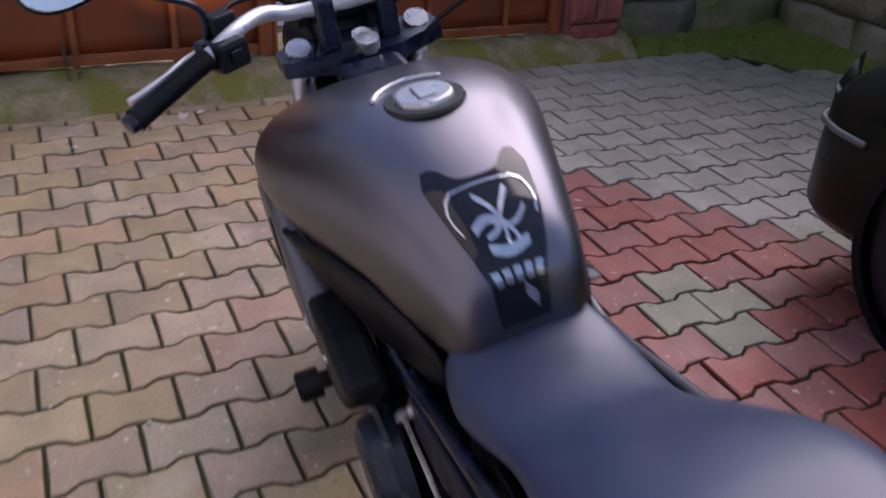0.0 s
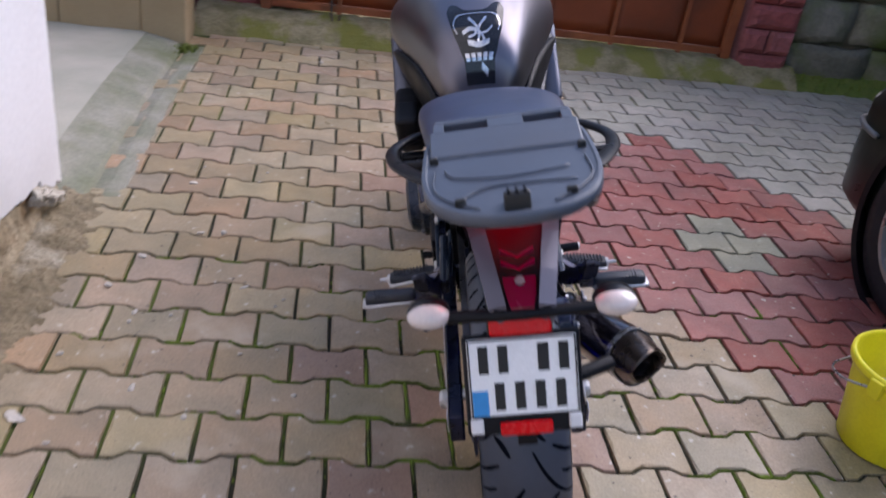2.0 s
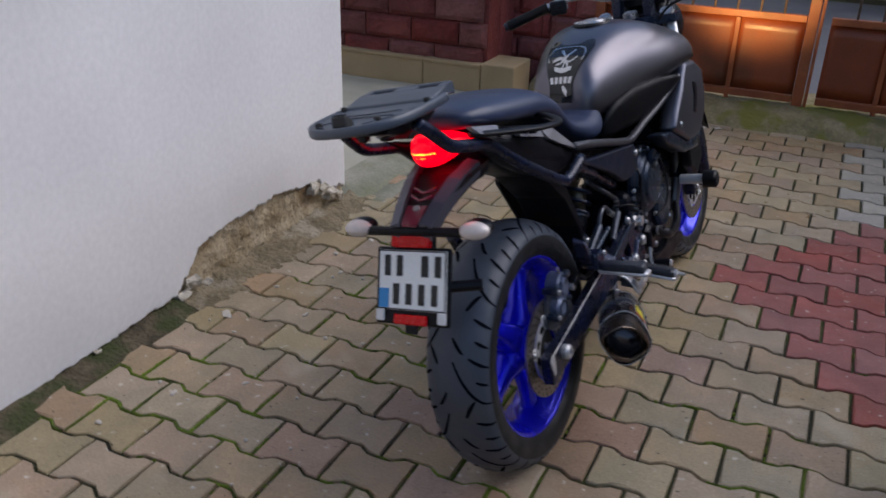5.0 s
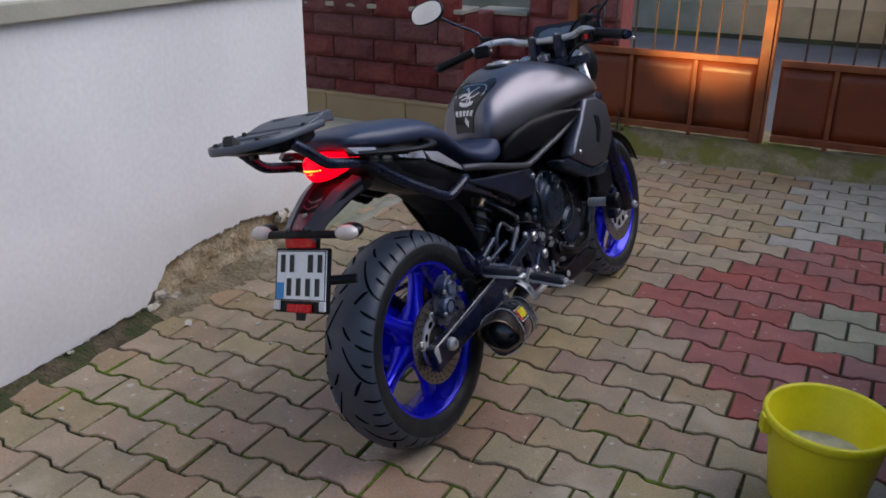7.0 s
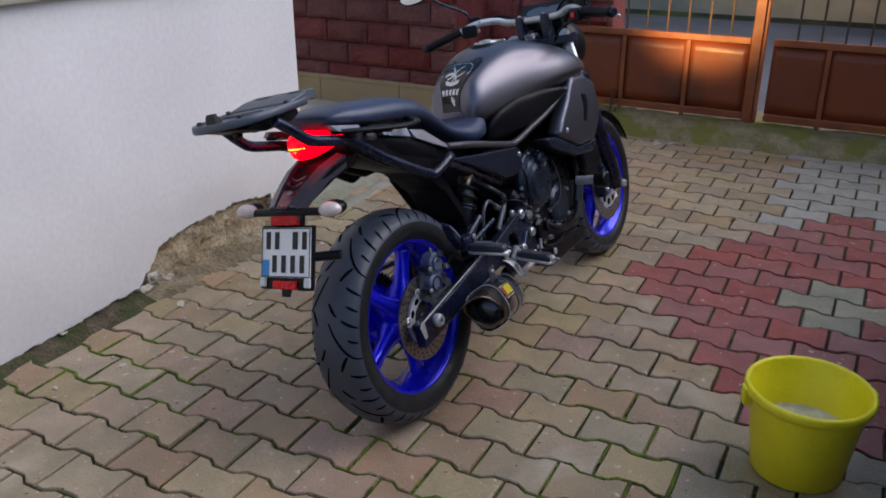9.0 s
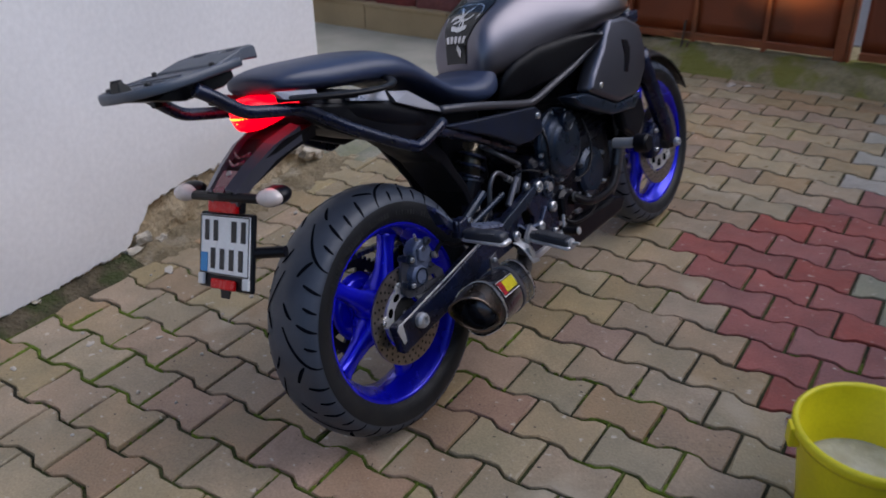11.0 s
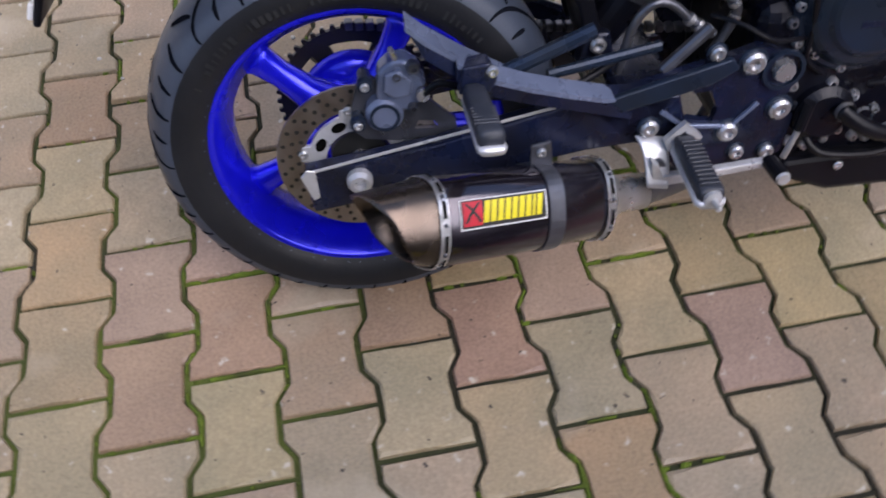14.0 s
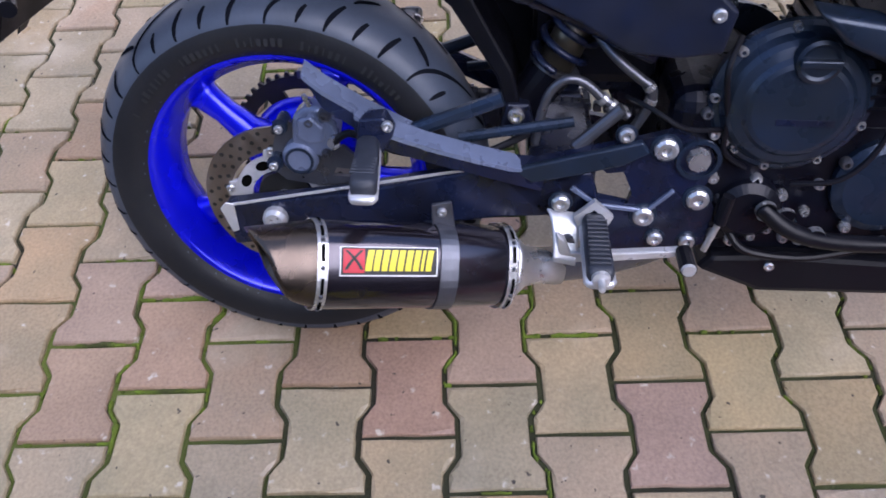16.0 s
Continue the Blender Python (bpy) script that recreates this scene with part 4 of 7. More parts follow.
part("collar", loft([msec(y, w, h) for y, w, h in ((0.309, 0.046, 0.057), (0.326, 0.036, 0.042), (0.338, 0.030, 0.031), (0.362, 0.028, 0.028), (0.392, 0.028, 0.028))]), STEEL, muffler, "steel inlet collar", smooth=True)
part("link_pipe", curve_tube([(mx(0.385), 0.385, mz(0.385)), (0.095, 0.44, 0.210), (0.05, 0.52, 0.20), (0.01, 0.60, 0.205), (0.0, 0.70, 0.21)], 0.025, 20, 14), GREYMETAL, bike, smooth=True)


# badge on the sleeve: plain shapes in its colours
def badge_quad(bm, y0, y1, a0, a1, lift):
    vs = []
    for j in range(6):
        a = a0 + (a1 - a0) * j / 5
        vs.append([bm.verts.new(mpoint(y, MW + lift, MH + lift, a)) for y in (y0, y1)])
    for a, b in zip(vs, vs[1:]):
        bm.faces.new((a[0], a[1], b[1], b[0]))
    return bm


A0, A1 = -0.06, 0.38
BS = -0.020
part("badge", badge_quad(bmesh.new(), 0.090 + BS, 0.214 + BS, A0, A1, 0.0010), INK, muffler, "black sticker with a red and a yellow field")
bm = badge_quad(bmesh.new(), 0.089 + BS, 0.215 + BS, A1, A1 + 0.02, 0.0016)
badge_quad(bm, 0.089 + BS, 0.215 + BS, A0 - 0.02, A0, 0.0016)
badge_quad(bm, 0.089 + BS, 0.0905 + BS, A0, A1, 0.0016)
badge_quad(bm, 0.2135 + BS, 0.215 + BS, A0, A1, 0.0016)
part("badge_border", bm, WHITE, muffler)
part("badge_field", badge_quad(bmesh.new(), 0.093 + BS, 0.120 + BS, A0 + 0.03, A1 - 0.03, 0.0018), REDPRINT, muffler, "red field")
for k, w in enumerate((0.0082, 0.0078, 0.0078, 0.0080, 0.0078, 0.0080, 0.0078, 0.0040, 0.0076)):
    y = 0.1225 + BS + k * 0.0102 - (0.0038 if k > 7 else 0)
    bm = bmesh.new()
    rows = [[bm.verts.new(mpoint(y + e + 0.004 * j / 4 - 0.002, MW + 0.0018, MH + 0.0018, A0 + 0.05 + (A1 - A0 - 0.10) * j / 4)) for e in (0, w)] for j in range(5)]
    for p, q in zip(rows, rows[1:]):
        bm.faces.new((p[0], p[1], q[1], q[0]))
    part("badge_bar", bm, YELLOWPRINT, muffler)
bm = bmesh.new()
for e in (-1, 1):
    rows = [[bm.verts.new(mpoint(0.1065 + BS + e * 0.010 * (j / 2 - 1) + f, MW + 0.0022, MH + 0.0022, A0 + 0.06 + (A1 - A0 - 0.12) * j / 4)) for f in (-0.0022, 0.0022)] for j in range(5)]
    for p, q in zip(rows, rows[1:]):
        bm.faces.new((p[0], p[1], q[1], q[0]))
part("badge_cross", bm, INK, muffler, "dark cross on the red field")

# ---- foot peg hangers ----
HANG = [(0.316, 0.406), (0.40, 0.430), (0.493, 0.455), (0.533, 0.467), (0.582, 0.452), (0.600, 0.420), (0.587, 0.378), (0.608, 0.347), (0.602, 0.286), (0.569, 0.269), (0.50, 0.268), (0.443, 0.273), (0.398, 0.312), (0.364, 0.330), (0.317, 0.373)]
HOLE = [(0.405, 0.377), (0.431, 0.416), (0.450, 0.400), (0.473, 0.403), (0.489, 0.370), (0.484, 0.350), (0.437, 0.360)]


def hanger(side):
    h = part("peg_hanger", holed_plate(HANG, HOLE, side * 0.124, side * 0.138), BLACKMETAL, bike, "black cast footpeg hanger plate")
    part("edge_rib", plate([(0.400, 0.374), (0.440, 0.346), (0.513, 0.338), (0.548, 0.376), (0.543, 0.380), (0.511, 0.345), (0.441, 0.352), (0.405, 0.380)], side * 0.1385, side * 0.1445, 0.001, 1), ARMGREY, h)
    part("top_rib", plate([(0.317, 0.407), (0.40, 0.431), (0.492, 0.457), (0.504, 0.440), (0.47, 0.419), (0.40, 0.399), (0.345, 0.386)], side * 0.1385, side * 0.150, 0.003), COVER, h)
    for y, z, r in ((0.526, 0.443, 0.018), (0.581, 0.364, 0.0175), (0.509, 0.332, 0.0165), (0.530, 0.294, 0.0125), (0.577, 0.291, 0.0125), (0.389, 0.350, 0.0145), (0.470, 0.463, 0.012)):
        part("washer", revolve([(0, 0), (0, r * 1.25), (side * 0.002, r * 1.2), (side * 0.002, 0)], 20, y, z, x0=side * 0.138), COVER, h)
        bolt(h, side * 0.140, y, z, r * 0.92, 0.009, STEEL, side)
    part("pivot_ring", revolve([(0, 0.031), (side * 0.006, 0.031), (side * 0.006, 0.025), (0, 0.025)], 28, 0.572, 0.428, x0=side * 0.138), COVER, h)
    part("pivot_cap", revolve([(0, 0), (0, 0.018), (side * 0.012, 0.015), (side * 0.012, 0)], 8, 0.572, 0.428, x0=side * 0.138), STEEL, h)
    def girder(rows):
        return soften(loft([[(side * x0, y, zb), (side * x1, y, zb + 0.004), (side * x1, y, zt - 0.008), (side * x0, y, zt)] for y, zt, zb, x0, x1 in rows]), 0.003, 2)
    lower = ((0.105, 0.512, 0.474, 0.156, 0.184), (0.15, 0.484, 0.446, 0.154, 0.182), (0.20, 0.462, 0.426, 0.148, 0.174), (0.26, 0.440, 0.404, 0.138, 0.164), (0.317, 0.420, 0.382, 0.126, 0.152), (0.36, 0.412, 0.365, 0.118, 0.142))
    upper = ((0.042, 0.570, 0.556, 0.162, 0.189), (0.065, 0.548, 0.510, 0.158, 0.187), (0.115, 0.507, 0.466, 0.142, 0.172), (0.185, 0.456, 0.430, 0.118, 0.146))
    arm = part("passenger_arm", girder(lower), BLACKMETAL, bike, "dark cast passenger footpeg arm with bright edges")
    part("upper_blade", girder(upper), BLACKMETAL, arm)
    # pale strips along the top edges paint the sky's reflection there
    for rows in (lower[:-1] + ((0.348, 0.405, 0.370, 0.121, 0.145),), upper):
        ends = [1.0] * (len(rows) - 1) + [0.12]
        part("bright_edge", loft([[(side * x0, y, zt + 0.0012), (side * (x1 + 0.0012), y, zt - 0.007 * k), (side * (x1 + 0.0012), y, zt - 0.014 * k), (side * x0, y, zt - 0.010 * k)] for (y, zt, zb, x0, x1), k in zip(rows, ends)]), ARMGREY, arm, "pale worn top edge")
    part("strut", tube(bmesh.new(), [(side * 0.13, 0.17, 0.452), (side * 0.125, 0.30, 0.505)], 0.011, 10), COVER, arm)
    part("strut_rear", tube(bmesh.new(), [(side * 0.12, 0.24, 0.44), (side * 0.11, 0.40, 0.465)], 0.008, 10), COVER, arm)
    # rider peg
    def pad_block(rows, n=3.4, seg=20):
        """A footpeg rubber: flat rounded sections (x, y, z, half width, half height)."""
        out = []
        for x, y, z, w, h in rows:
            ring = []
            for k in range(seg):
                a = 2 * math.pi * k / seg
                c, q = math.cos(a), math.sin(a)
                ring.append((side * x, y + w * math.copysign(abs(c) ** (2 / n), c), z + h * math.copysign(abs(q) ** (2 / n), q)))
            out.append(ring)
        return loft(out)

    p = part("rider_peg", pad_block(((0.160, 0.436, 0.338, 0.013, 0.009), (0.170, 0.436, 0.337, 0.017, 0.011), (0.268, 0.440, 0.322, 0.019, 0.012), (0.276, 0.440, 0.321, 0.016, 0.010))), RUBBERPEG, bike, "black ribbed rubber footpeg", smooth=True)
    for k in range(11):
        u = 0.18 + 0.075 * k
        x, z = 0.160 + 0.112 * u, 0.3385 - 0.0155 * u
        part("rib", soften(block(min(side * (x - 0.0018), side * (x + 0.0018)), max(side * (x - 0.0018), side * (x + 0.0018)), 0.424, 0.453, z + 0.008, z + 0.0145), 0.001, 1), RUBBERPEG, p)
    part("peg_base", pad_block(((0.158, 0.436, 0.329, 0.014, 0.005), (0.168, 0.436, 0.326, 0.0205, 0.006), (0.272, 0.440, 0.310, 0.0225, 0.006), (0.280, 0.440, 0.309, 0.017, 0.005))), ALU, p, "bare aluminium peg bar", smooth=True)
    part("peg_tip", revolve([(0, 0.0), (0, 0.013), (side * 0.006, 0.012), (side * 0.008, 0.005), (side * 0.026, 0.0045), (side * 0.028, 0.0)], 14, 0.440, 0.320, x0=side * 0.276), ALU, p, "bare aluminium peg tip")
    part("peg_bracket", holed_plate([(0.408, 0.338), (0.436, 0.366), (0.464, 0.340), (0.456, 0.322), (0.416, 0.320)], [(0.422, 0.338), (0.436, 0.352), (0.450, 0.339), (0.436, 0.328)], side * 0.150, side * 0.160), ALU, p, "silver peg bracket")
    # passenger peg
    q = part("passenger_peg", pad_block(((0.190, 0.124, 0.468, 0.011, 0.010), (0.200, 0.125, 0.468, 0.0155, 0.013), (0.294, 0.132, 0.462, 0.0175, 0.0135), (0.301, 0.132, 0.461, 0.015, 0.011))), RUBBERPEG, bike, "dark rubber passenger footpeg", smooth=True)
    for k in range(6):
        x = 0.246 + 0.007 * k
        z = 0.4645
        part("rib", soften(block(min(side * (x - 0.0015), side * (x + 0.0015)), max(side * (x - 0.0015), side * (x + 0.0015)), 0.113, 0.145, z + 0.008, z + 0.0125), 0.001, 1), RUBBERPEG, q)
    part("peg_base", pad_block(((0.186, 0.124, 0.458, 0.012, 0.005), (0.196, 0.125, 0.456, 0.0165, 0.006), (0.300, 0.132, 0.450, 0.0190, 0.006), (0.309, 0.132, 0.450, 0.015, 0.005))), ALU, q, "bare aluminium peg bar", smooth=True)
    part("peg_bracket", plate([(0.106, 0.462), (0.112, 0.500), (0.146, 0.504), (0.158, 0.480), (0.142, 0.450)], side * 0.160, side * 0.190, 0.003), BLACKMETAL, q)
    bolt(q, side * 0.188, 0.150, 0.492, 0.008, 0.008, STEEL, side)


hanger(1)
hanger(-1)
lever = part("brake_pedal", plate([(0.384, 0.322), (0.397, 0.312), (0.406, 0.291), (0.47, 0.293), (0.569, 0.303), (0.571, 0.291), (0.47, 0.278), (0.408, 0.273), (0.390, 0.285)], 0.168, 0.182, 0.003), ALU, bike, "bare aluminium brake pedal")
part("pedal_link", tube(bmesh.new(), [(0.135, 0.40, 0.305), (0.172, 0.40, 0.30)], 0.012, 12), GREYMETAL, lever)
part("pad", tube(bmesh.new(), [(0.178, 0.566, 0.298), (0.225, 0.566, 0.301)], 0.012, 12), PLASTIC, lever)
part("pad_end", revolve([(0, 0.011), (0.004, 0.009), (0.004, 0)], 12, 0.566, 0.301, x0=0.225), ALU, lever)
bm = bmesh.new()
grid_face(bm, 14, 10, lambda u, v: Vector((0.136 + 0.052 * u, 0.370 + 0.012 * u ** 2 + (0.046 - 0.014 * u) * v + 0.006 * math.sin(math.pi * u), 0.338 - 0.060 * u ** 1.7 - 0.006 * v)))
hg = part("heel_guard", bm, ALU, lever, "polished curved heel guard", smooth=True)
hg.modifiers.new("thick", "SOLIDIFY").thickness = 0.003
shift = part("gear_lever", plate([(0.46, 0.300), (0.60, 0.300), (0.60, 0.288), (0.46, 0.286)], -0.134, -0.124, 0.002), GREYMETAL, bike)
part("pad", tube(bmesh.new(), [(-0.13, 0.594, 0.294), (-0.195, 0.592, 0.296)], 0.010, 12), PLASTIC, shift)

# ---- shock, hoses ----
BRONZE = mat("bronze_damper", (0.20, 0.165, 0.12), 0.34, metal=0.8, second=(0.15, 0.125, 0.09), scale=16, fine=200, bump=0.1, depth=0.0005)
shock = part("shock_absorber", tube(bmesh.new(), [(0.03, 0.412, 0.605), (0.03, 0.372, 0.512)], 0.0265, 24), BRONZE, bike, "rear shock absorber with bronze body and dark spring", smooth=True)
pts = []
for k in range(140):
    u = k / 139
    a = 2 * math.pi * 3 * u
    c = Vector((0.03, 0.408 - 0.036 * u, 0.596 - 0.078 * u))
    pts.append(c + Vector((1, 0, 0)) * 0.037 * math.cos(a) + Vector((0, 0.90, -0.42)) * 0.037 * math.sin(a))
part("spring", tube(bmesh.new(), pts, 0.0056, 8), BLACKMETAL, shock, "coil spring", smooth=True)
part("lower_body", tube(bmesh.new(), [(0.03, 0.372, 0.512), (0.03, 0.328, 0.446)], [0.035, 0.029], 18), ENGINE, shock)
part("collar", tube(bmesh.new(), [(0.03, 0.375, 0.518), (0.03, 0.371, 0.510)], 0.039, 20), GREYMETAL, shock)
bolt(shock, 0.075, 0.320, 0.455, 0.012, 0.01, STEEL)
part("lower_mount", plate([(0.295, 0.42), (0.305, 0.472), (0.338, 0.472), (0.350, 0.42)], 0.04, 0.075, 0.004), BLACKMETAL, shock)
part("breather_hose", curve_tube([(0.095, 0.348, 0.420), (0.100, 0.354, 0.466), (0.102, 0.363, 0.501), (0.104, 0.379, 0.522), (0.104, 0.398, 0.526), (0.104, 0.418, 0.516), (0.105, 0.440, 0.495)], 0.0066, 30), GREYMETAL, bike, "grey rubber hose", smooth=True)
for p, q in (((0.105, 0.434, 0.501), (0.105, 0.440, 0.496)), ((0.1055, 0.447, 0.491), (0.106, 0.453, 0.487)), ((0.106, 0.460, 0.483), (0.107, 0.468, 0.478))):
    part("hose_fitting", tube(bmesh.new(), [p, q], 0.0095, 12), STEEL, bike, "bright hose fitting")
part("fitting_pipe", tube(bmesh.new(), [(0.105, 0.436, 0.4995), (0.107, 0.474, 0.474)], 0.0072, 12), GREYMETAL, bike)
part("overflow_hose", curve_tube([(0.055, 0.405, 0.600), (0.080, 0.431, 0.572), (0.095, 0.455, 0.550), (0.100, 0.484, 0.528), (0.102, 0.501, 0.515), (0.101, 0.503, 0.495), (0.100, 0.491, 0.464), (0.098, 0.478, 0.440)], 0.0072, 30), GREYMETAL, bike, "grey rubber hose", smooth=True)
part("hose_band", tube(bmesh.new(), [(0.1018, 0.496, 0.519), (0.102, 0.501, 0.513)], 0.0088, 12), STEEL, bike)
part("hose_band", tube(bmesh.new(), [(0.101, 0.5035, 0.499), (0.1008, 0.502, 0.492)], 0.0088, 12), STEEL, bike)
part("master_cylinder", tube(bmesh.new(), [(0.118, 0.464, 0.491), (0.118, 0.405, 0.430)], 0.0095, 12), GREYMETAL, bike)
part("battery_box", block(-0.09, -0.015, 0.34, 0.53, 0.46, 0.72, 0.02), PLASTIC, bike, "black plastic inner housing")
part("chain_side_panel", plate([(0.315, 0.42), (0.275, 0.54), (0.19, 0.66), (0.20, 0.70), (0.37, 0.70), (0.37, 0.42)], -0.108, -0.094, 0.004), PLASTIC, bike, "black plastic panel by the chain")
part("inner_fender", plate([(0.318, 0.42), (0.290, 0.51), (0.225, 0.61), (0.12, 0.70), (-0.05, 0.78), (-0.05, 0.80), (0.16, 0.735), (0.25, 0.63), (0.312, 0.52), (0.338, 0.42)], -0.07, 0.07, 0.004), PLASTIC, bike, "black plastic rear inner fender")

# ---- engine ----
engine = part("engine", block(-0.15, 0.115, 0.60, 1.00, 0.235, 0.50, 0.03, 3), ENGINE, bike, "black four-cylinder engine")
part("gearbox", block(-0.14, 0.125, 0.53, 0.68, 0.27, 0.52, 0.03, 3), ENGINE, engine)
bm = loft([[(x, 0.80 + dy + 0.30 * (z - 0.48), z) for x, dy in ((-0.14, -0.08), (0.13, -0.08), (0.13, 0.13), (-0.14, 0.13))] for z in (0.48, 0.62, 0.63, 0.72)])
part("cylinder_head", soften(bm, 0.012, 2), ENGINE, engine)
for k in range(7):
    z = 0.505 + k * 0.018
    part("fin", block(-0.147, 0.137, 0.715 + 0.3 * (z - 0.48), 0.935 + 0.3 * (z - 0.48), z, z + 0.004, 0.0), ENGINE, engine)
prof = [(0, 0), (0, 0.108), (0.012, 0.108), (0.018, 0.103), (0.020, 0.096), (0.030, 0.090), (0.036, 0.084), (0.040, 0.072), (0.046, 0.066), (0.048, 0.060), (0.049, 0.0)]
clutch = part("clutch_cover", revolve(prof, 64, 0.682, 0.516, x0=0.112), COVER, engine, "round dark grey clutch cover", smooth=True)
clutch.data.shade_flat()
for k in range(9):
    a = radians(20 + 40 * k)
    bolt(engine, 0.124, 0.682 + 0.101 * math.cos(a), 0.516 + 0.101 * math.sin(a), 0.0072, 0.010, STEEL)
part("oil_cap", revolve([(0, 0), (0, 0.030), (0.012, 0.029), (0.014, 0.024), (0.012, 0.020), (0.012, 0)], 32, 0.690, 0.584, x0=0.152), COVER, engine, "oil filler cap")
part("cap_grip", block(0.162, 0.173, 0.6645, 0.7155, 0.579, 0.589, 0.002), COVER, engine)
part("cover_bars", block(0.1608, 0.1616, 0.655, 0.730, 0.494, 0.503), BLACKMETAL, engine, "raised bar in place of lettering")
low = part("generator_cover", revolve([(0, 0), (0, 0.075), (0.02, 0.074), (0.028, 0.06), (0.03, 0)], 40, 0.84, 0.385, x0=0.105), COVER, engine, smooth=False)
part("water_pump", revolve([(0, 0), (0, 0.048), (0.025, 0.046), (0.034, 0.034), (0.036, 0)], 32, 0.655, 0.345, x0=0.112), ENGINE, engine)
for y, z in ((0.615, 0.365), (0.70, 0.375), (0.638, 0.312), (0.69, 0.318), (0.66, 0.40), (0.775, 0.43), (0.80, 0.325), (0.90, 0.34), (0.91, 0.43), (0.60, 0.40), (0.62, 0.45), (0.74, 0.30), (0.86, 0.30), (0.575, 0.50), (0.59, 0.47)):
    bolt(engine, 0.122, y, z - 0.008, 0.0085, 0.012, STEEL if (y * 100) % 2 < 1.2 else GREYMETAL)
part("coolant_hose", curve_tube([(0.155, 0.665, 0.365), (0.17, 0.71, 0.335), (0.165, 0.78, 0.315), (0.15, 0.90, 0.31), (0.12, 1.0, 0.34)], 0.0125, 24), PLASTIC, engine, smooth=True)
part("hose_clip", revolve([(-0.006, 0.0145), (0.006, 0.0145)], 20, 0.745, 0.325, x0=0.168), STEEL, engine)
part("wire", curve_tube([(0.15, 0.70, 0.40), (0.165, 0.76, 0.42), (0.16, 0.80, 0.48), (0.14, 0.80, 0.56)], 0.004, 20, 8), PLASTIC, engine)
part("sensor_wire", curve_tube([(0.125, 0.60, 0.60), (0.150, 0.585, 0.56), (0.140, 0.60, 0.49), (0.135, 0.605, 0.44), (0.130, 0.64, 0.41)], 0.0042, 24, 8), PLASTIC, engine)
part("brake_wire", curve_tube([(0.10, 0.47, 0.50), (0.135, 0.50, 0.50), (0.15, 0.545, 0.48), (0.13, 0.60, 0.47)], 0.0036, 20, 8), PLASTIC, bike)
part("switch_spring", tube(bmesh.new(), [(0.150, 0.615, 0.33), (0.155, 0.600, 0.285)], 0.005, 8), STEEL, bike, "small return spring")
part("light_switch", tube(bmesh.new(), [(0.148, 0.622, 0.375), (0.150, 0.616, 0.33)], 0.009, 12), PLASTIC, bike)
part("oil_line", curve_tube([(0.130, 0.635, 0.31), (0.150, 0.66, 0.285), (0.150, 0.74, 0.275), (0.140, 0.82, 0.285)], 0.006, 20, 10), PLASTIC, engine)
for y, z in ((0.612, 0.300), (0.640, 0.290), (0.668, 0.300), (0.715, 0.298), (0.735, 0.345), (0.745, 0.390)):
    bolt(engine, 0.128, y, z, 0.0075, 0.012, STEEL)
for y, z in ((0.672, 0.362), (0.700, 0.352)):
    part("hose_band", revolve([(-0.004, 0.0148), (0.004, 0.0148)], 18, y, z, x0=0.163), STEEL, engine)
part("belly_pan", plate([(0.60, 0.235), (0.62, 0.262), (0.72, 0.268), (0.95, 0.26), (1.02, 0.235), (0.98, 0.20), (0.70, 0.195)], -0.12, 0.135, 0.01), PLASTIC, bike, "black plastic belly pan")
bolt(bike, 0.136, 0.706, 0.247, 0.008, 0.005, STEEL)
part("radiator", plate([(1.03, 0.42), (1.06, 0.42), (1.12, 0.70), (1.09, 0.70)], -0.16, 0.16, 0.006), ENGINE, bike, "black radiator")
for x in (-0.12, -0.04, 0.04, 0.12):
    part("exhaust_header", curve_tube([(x, 0.98, 0.60), (x, 1.045, 0.56), (x * 0.95, 1.05, 0.42), (x * 0.8, 1.0, 0.28), (x * 0.6, 0.90, 0.225), (x * 0.4, 0.72, 0.215)], 0.019, 24, 12), GREYMETAL, bike, smooth=True)

# ---- frame ----
for side in (1, -1):
    # the left rail is darker than the right: shade put into its material
    part("frame_rail", curve_tube([(side * 0.120, 0.20, 0.752), (side * 0.133, 0.275, 0.738), (side * 0.135, 0.378, 0.714), (side * 0.136, 0.52, 0.680), (side * 0.140, 0.575, 0.676), (side * 0.147, 0.67, 0.698), (side * 0.166, 0.76, 0.728), (side * 0.184, 0.83, 0.764), (side * 0.196, 0.875, 0.790)], 0.0110, 40, 14), SATIN if side > 0 else BLACKMETAL, bike, "satin grey steel frame rail" if side > 0 else "dark steel frame rail", smooth=True)
    part("lower_rail", curve_tube([(side * 0.135, 0.16, 0.712), (side * 0.128, 0.25, 0.676), (side * 0.112, 0.349, 0.634), (side * 0.105, 0.406, 0.607), (side * 0.100, 0.461, 0.578), (side * 0.096, 0.50, 0.560)], 0.0125, 30, 12), BLACKMETAL, bike, smooth=True)
    part("side_cover", plate([(0.165, 0.722), (0.30, 0.700), (0.45, 0.678), (0.56, 0.662), (0.585, 0.640), (0.575, 0.585), (0.52, 0.577), (0.457, 0.583), (0.394, 0.621), (0.333, 0.650), (0.20, 0.706)], side * 0.128, side * 0.150, 0.008, 3), SIDECOVER, bike, "black plastic side cover")
    bolt(bike, side * 0.150, 0.561, 0.636, 0.009, 0.006, STEEL, side)

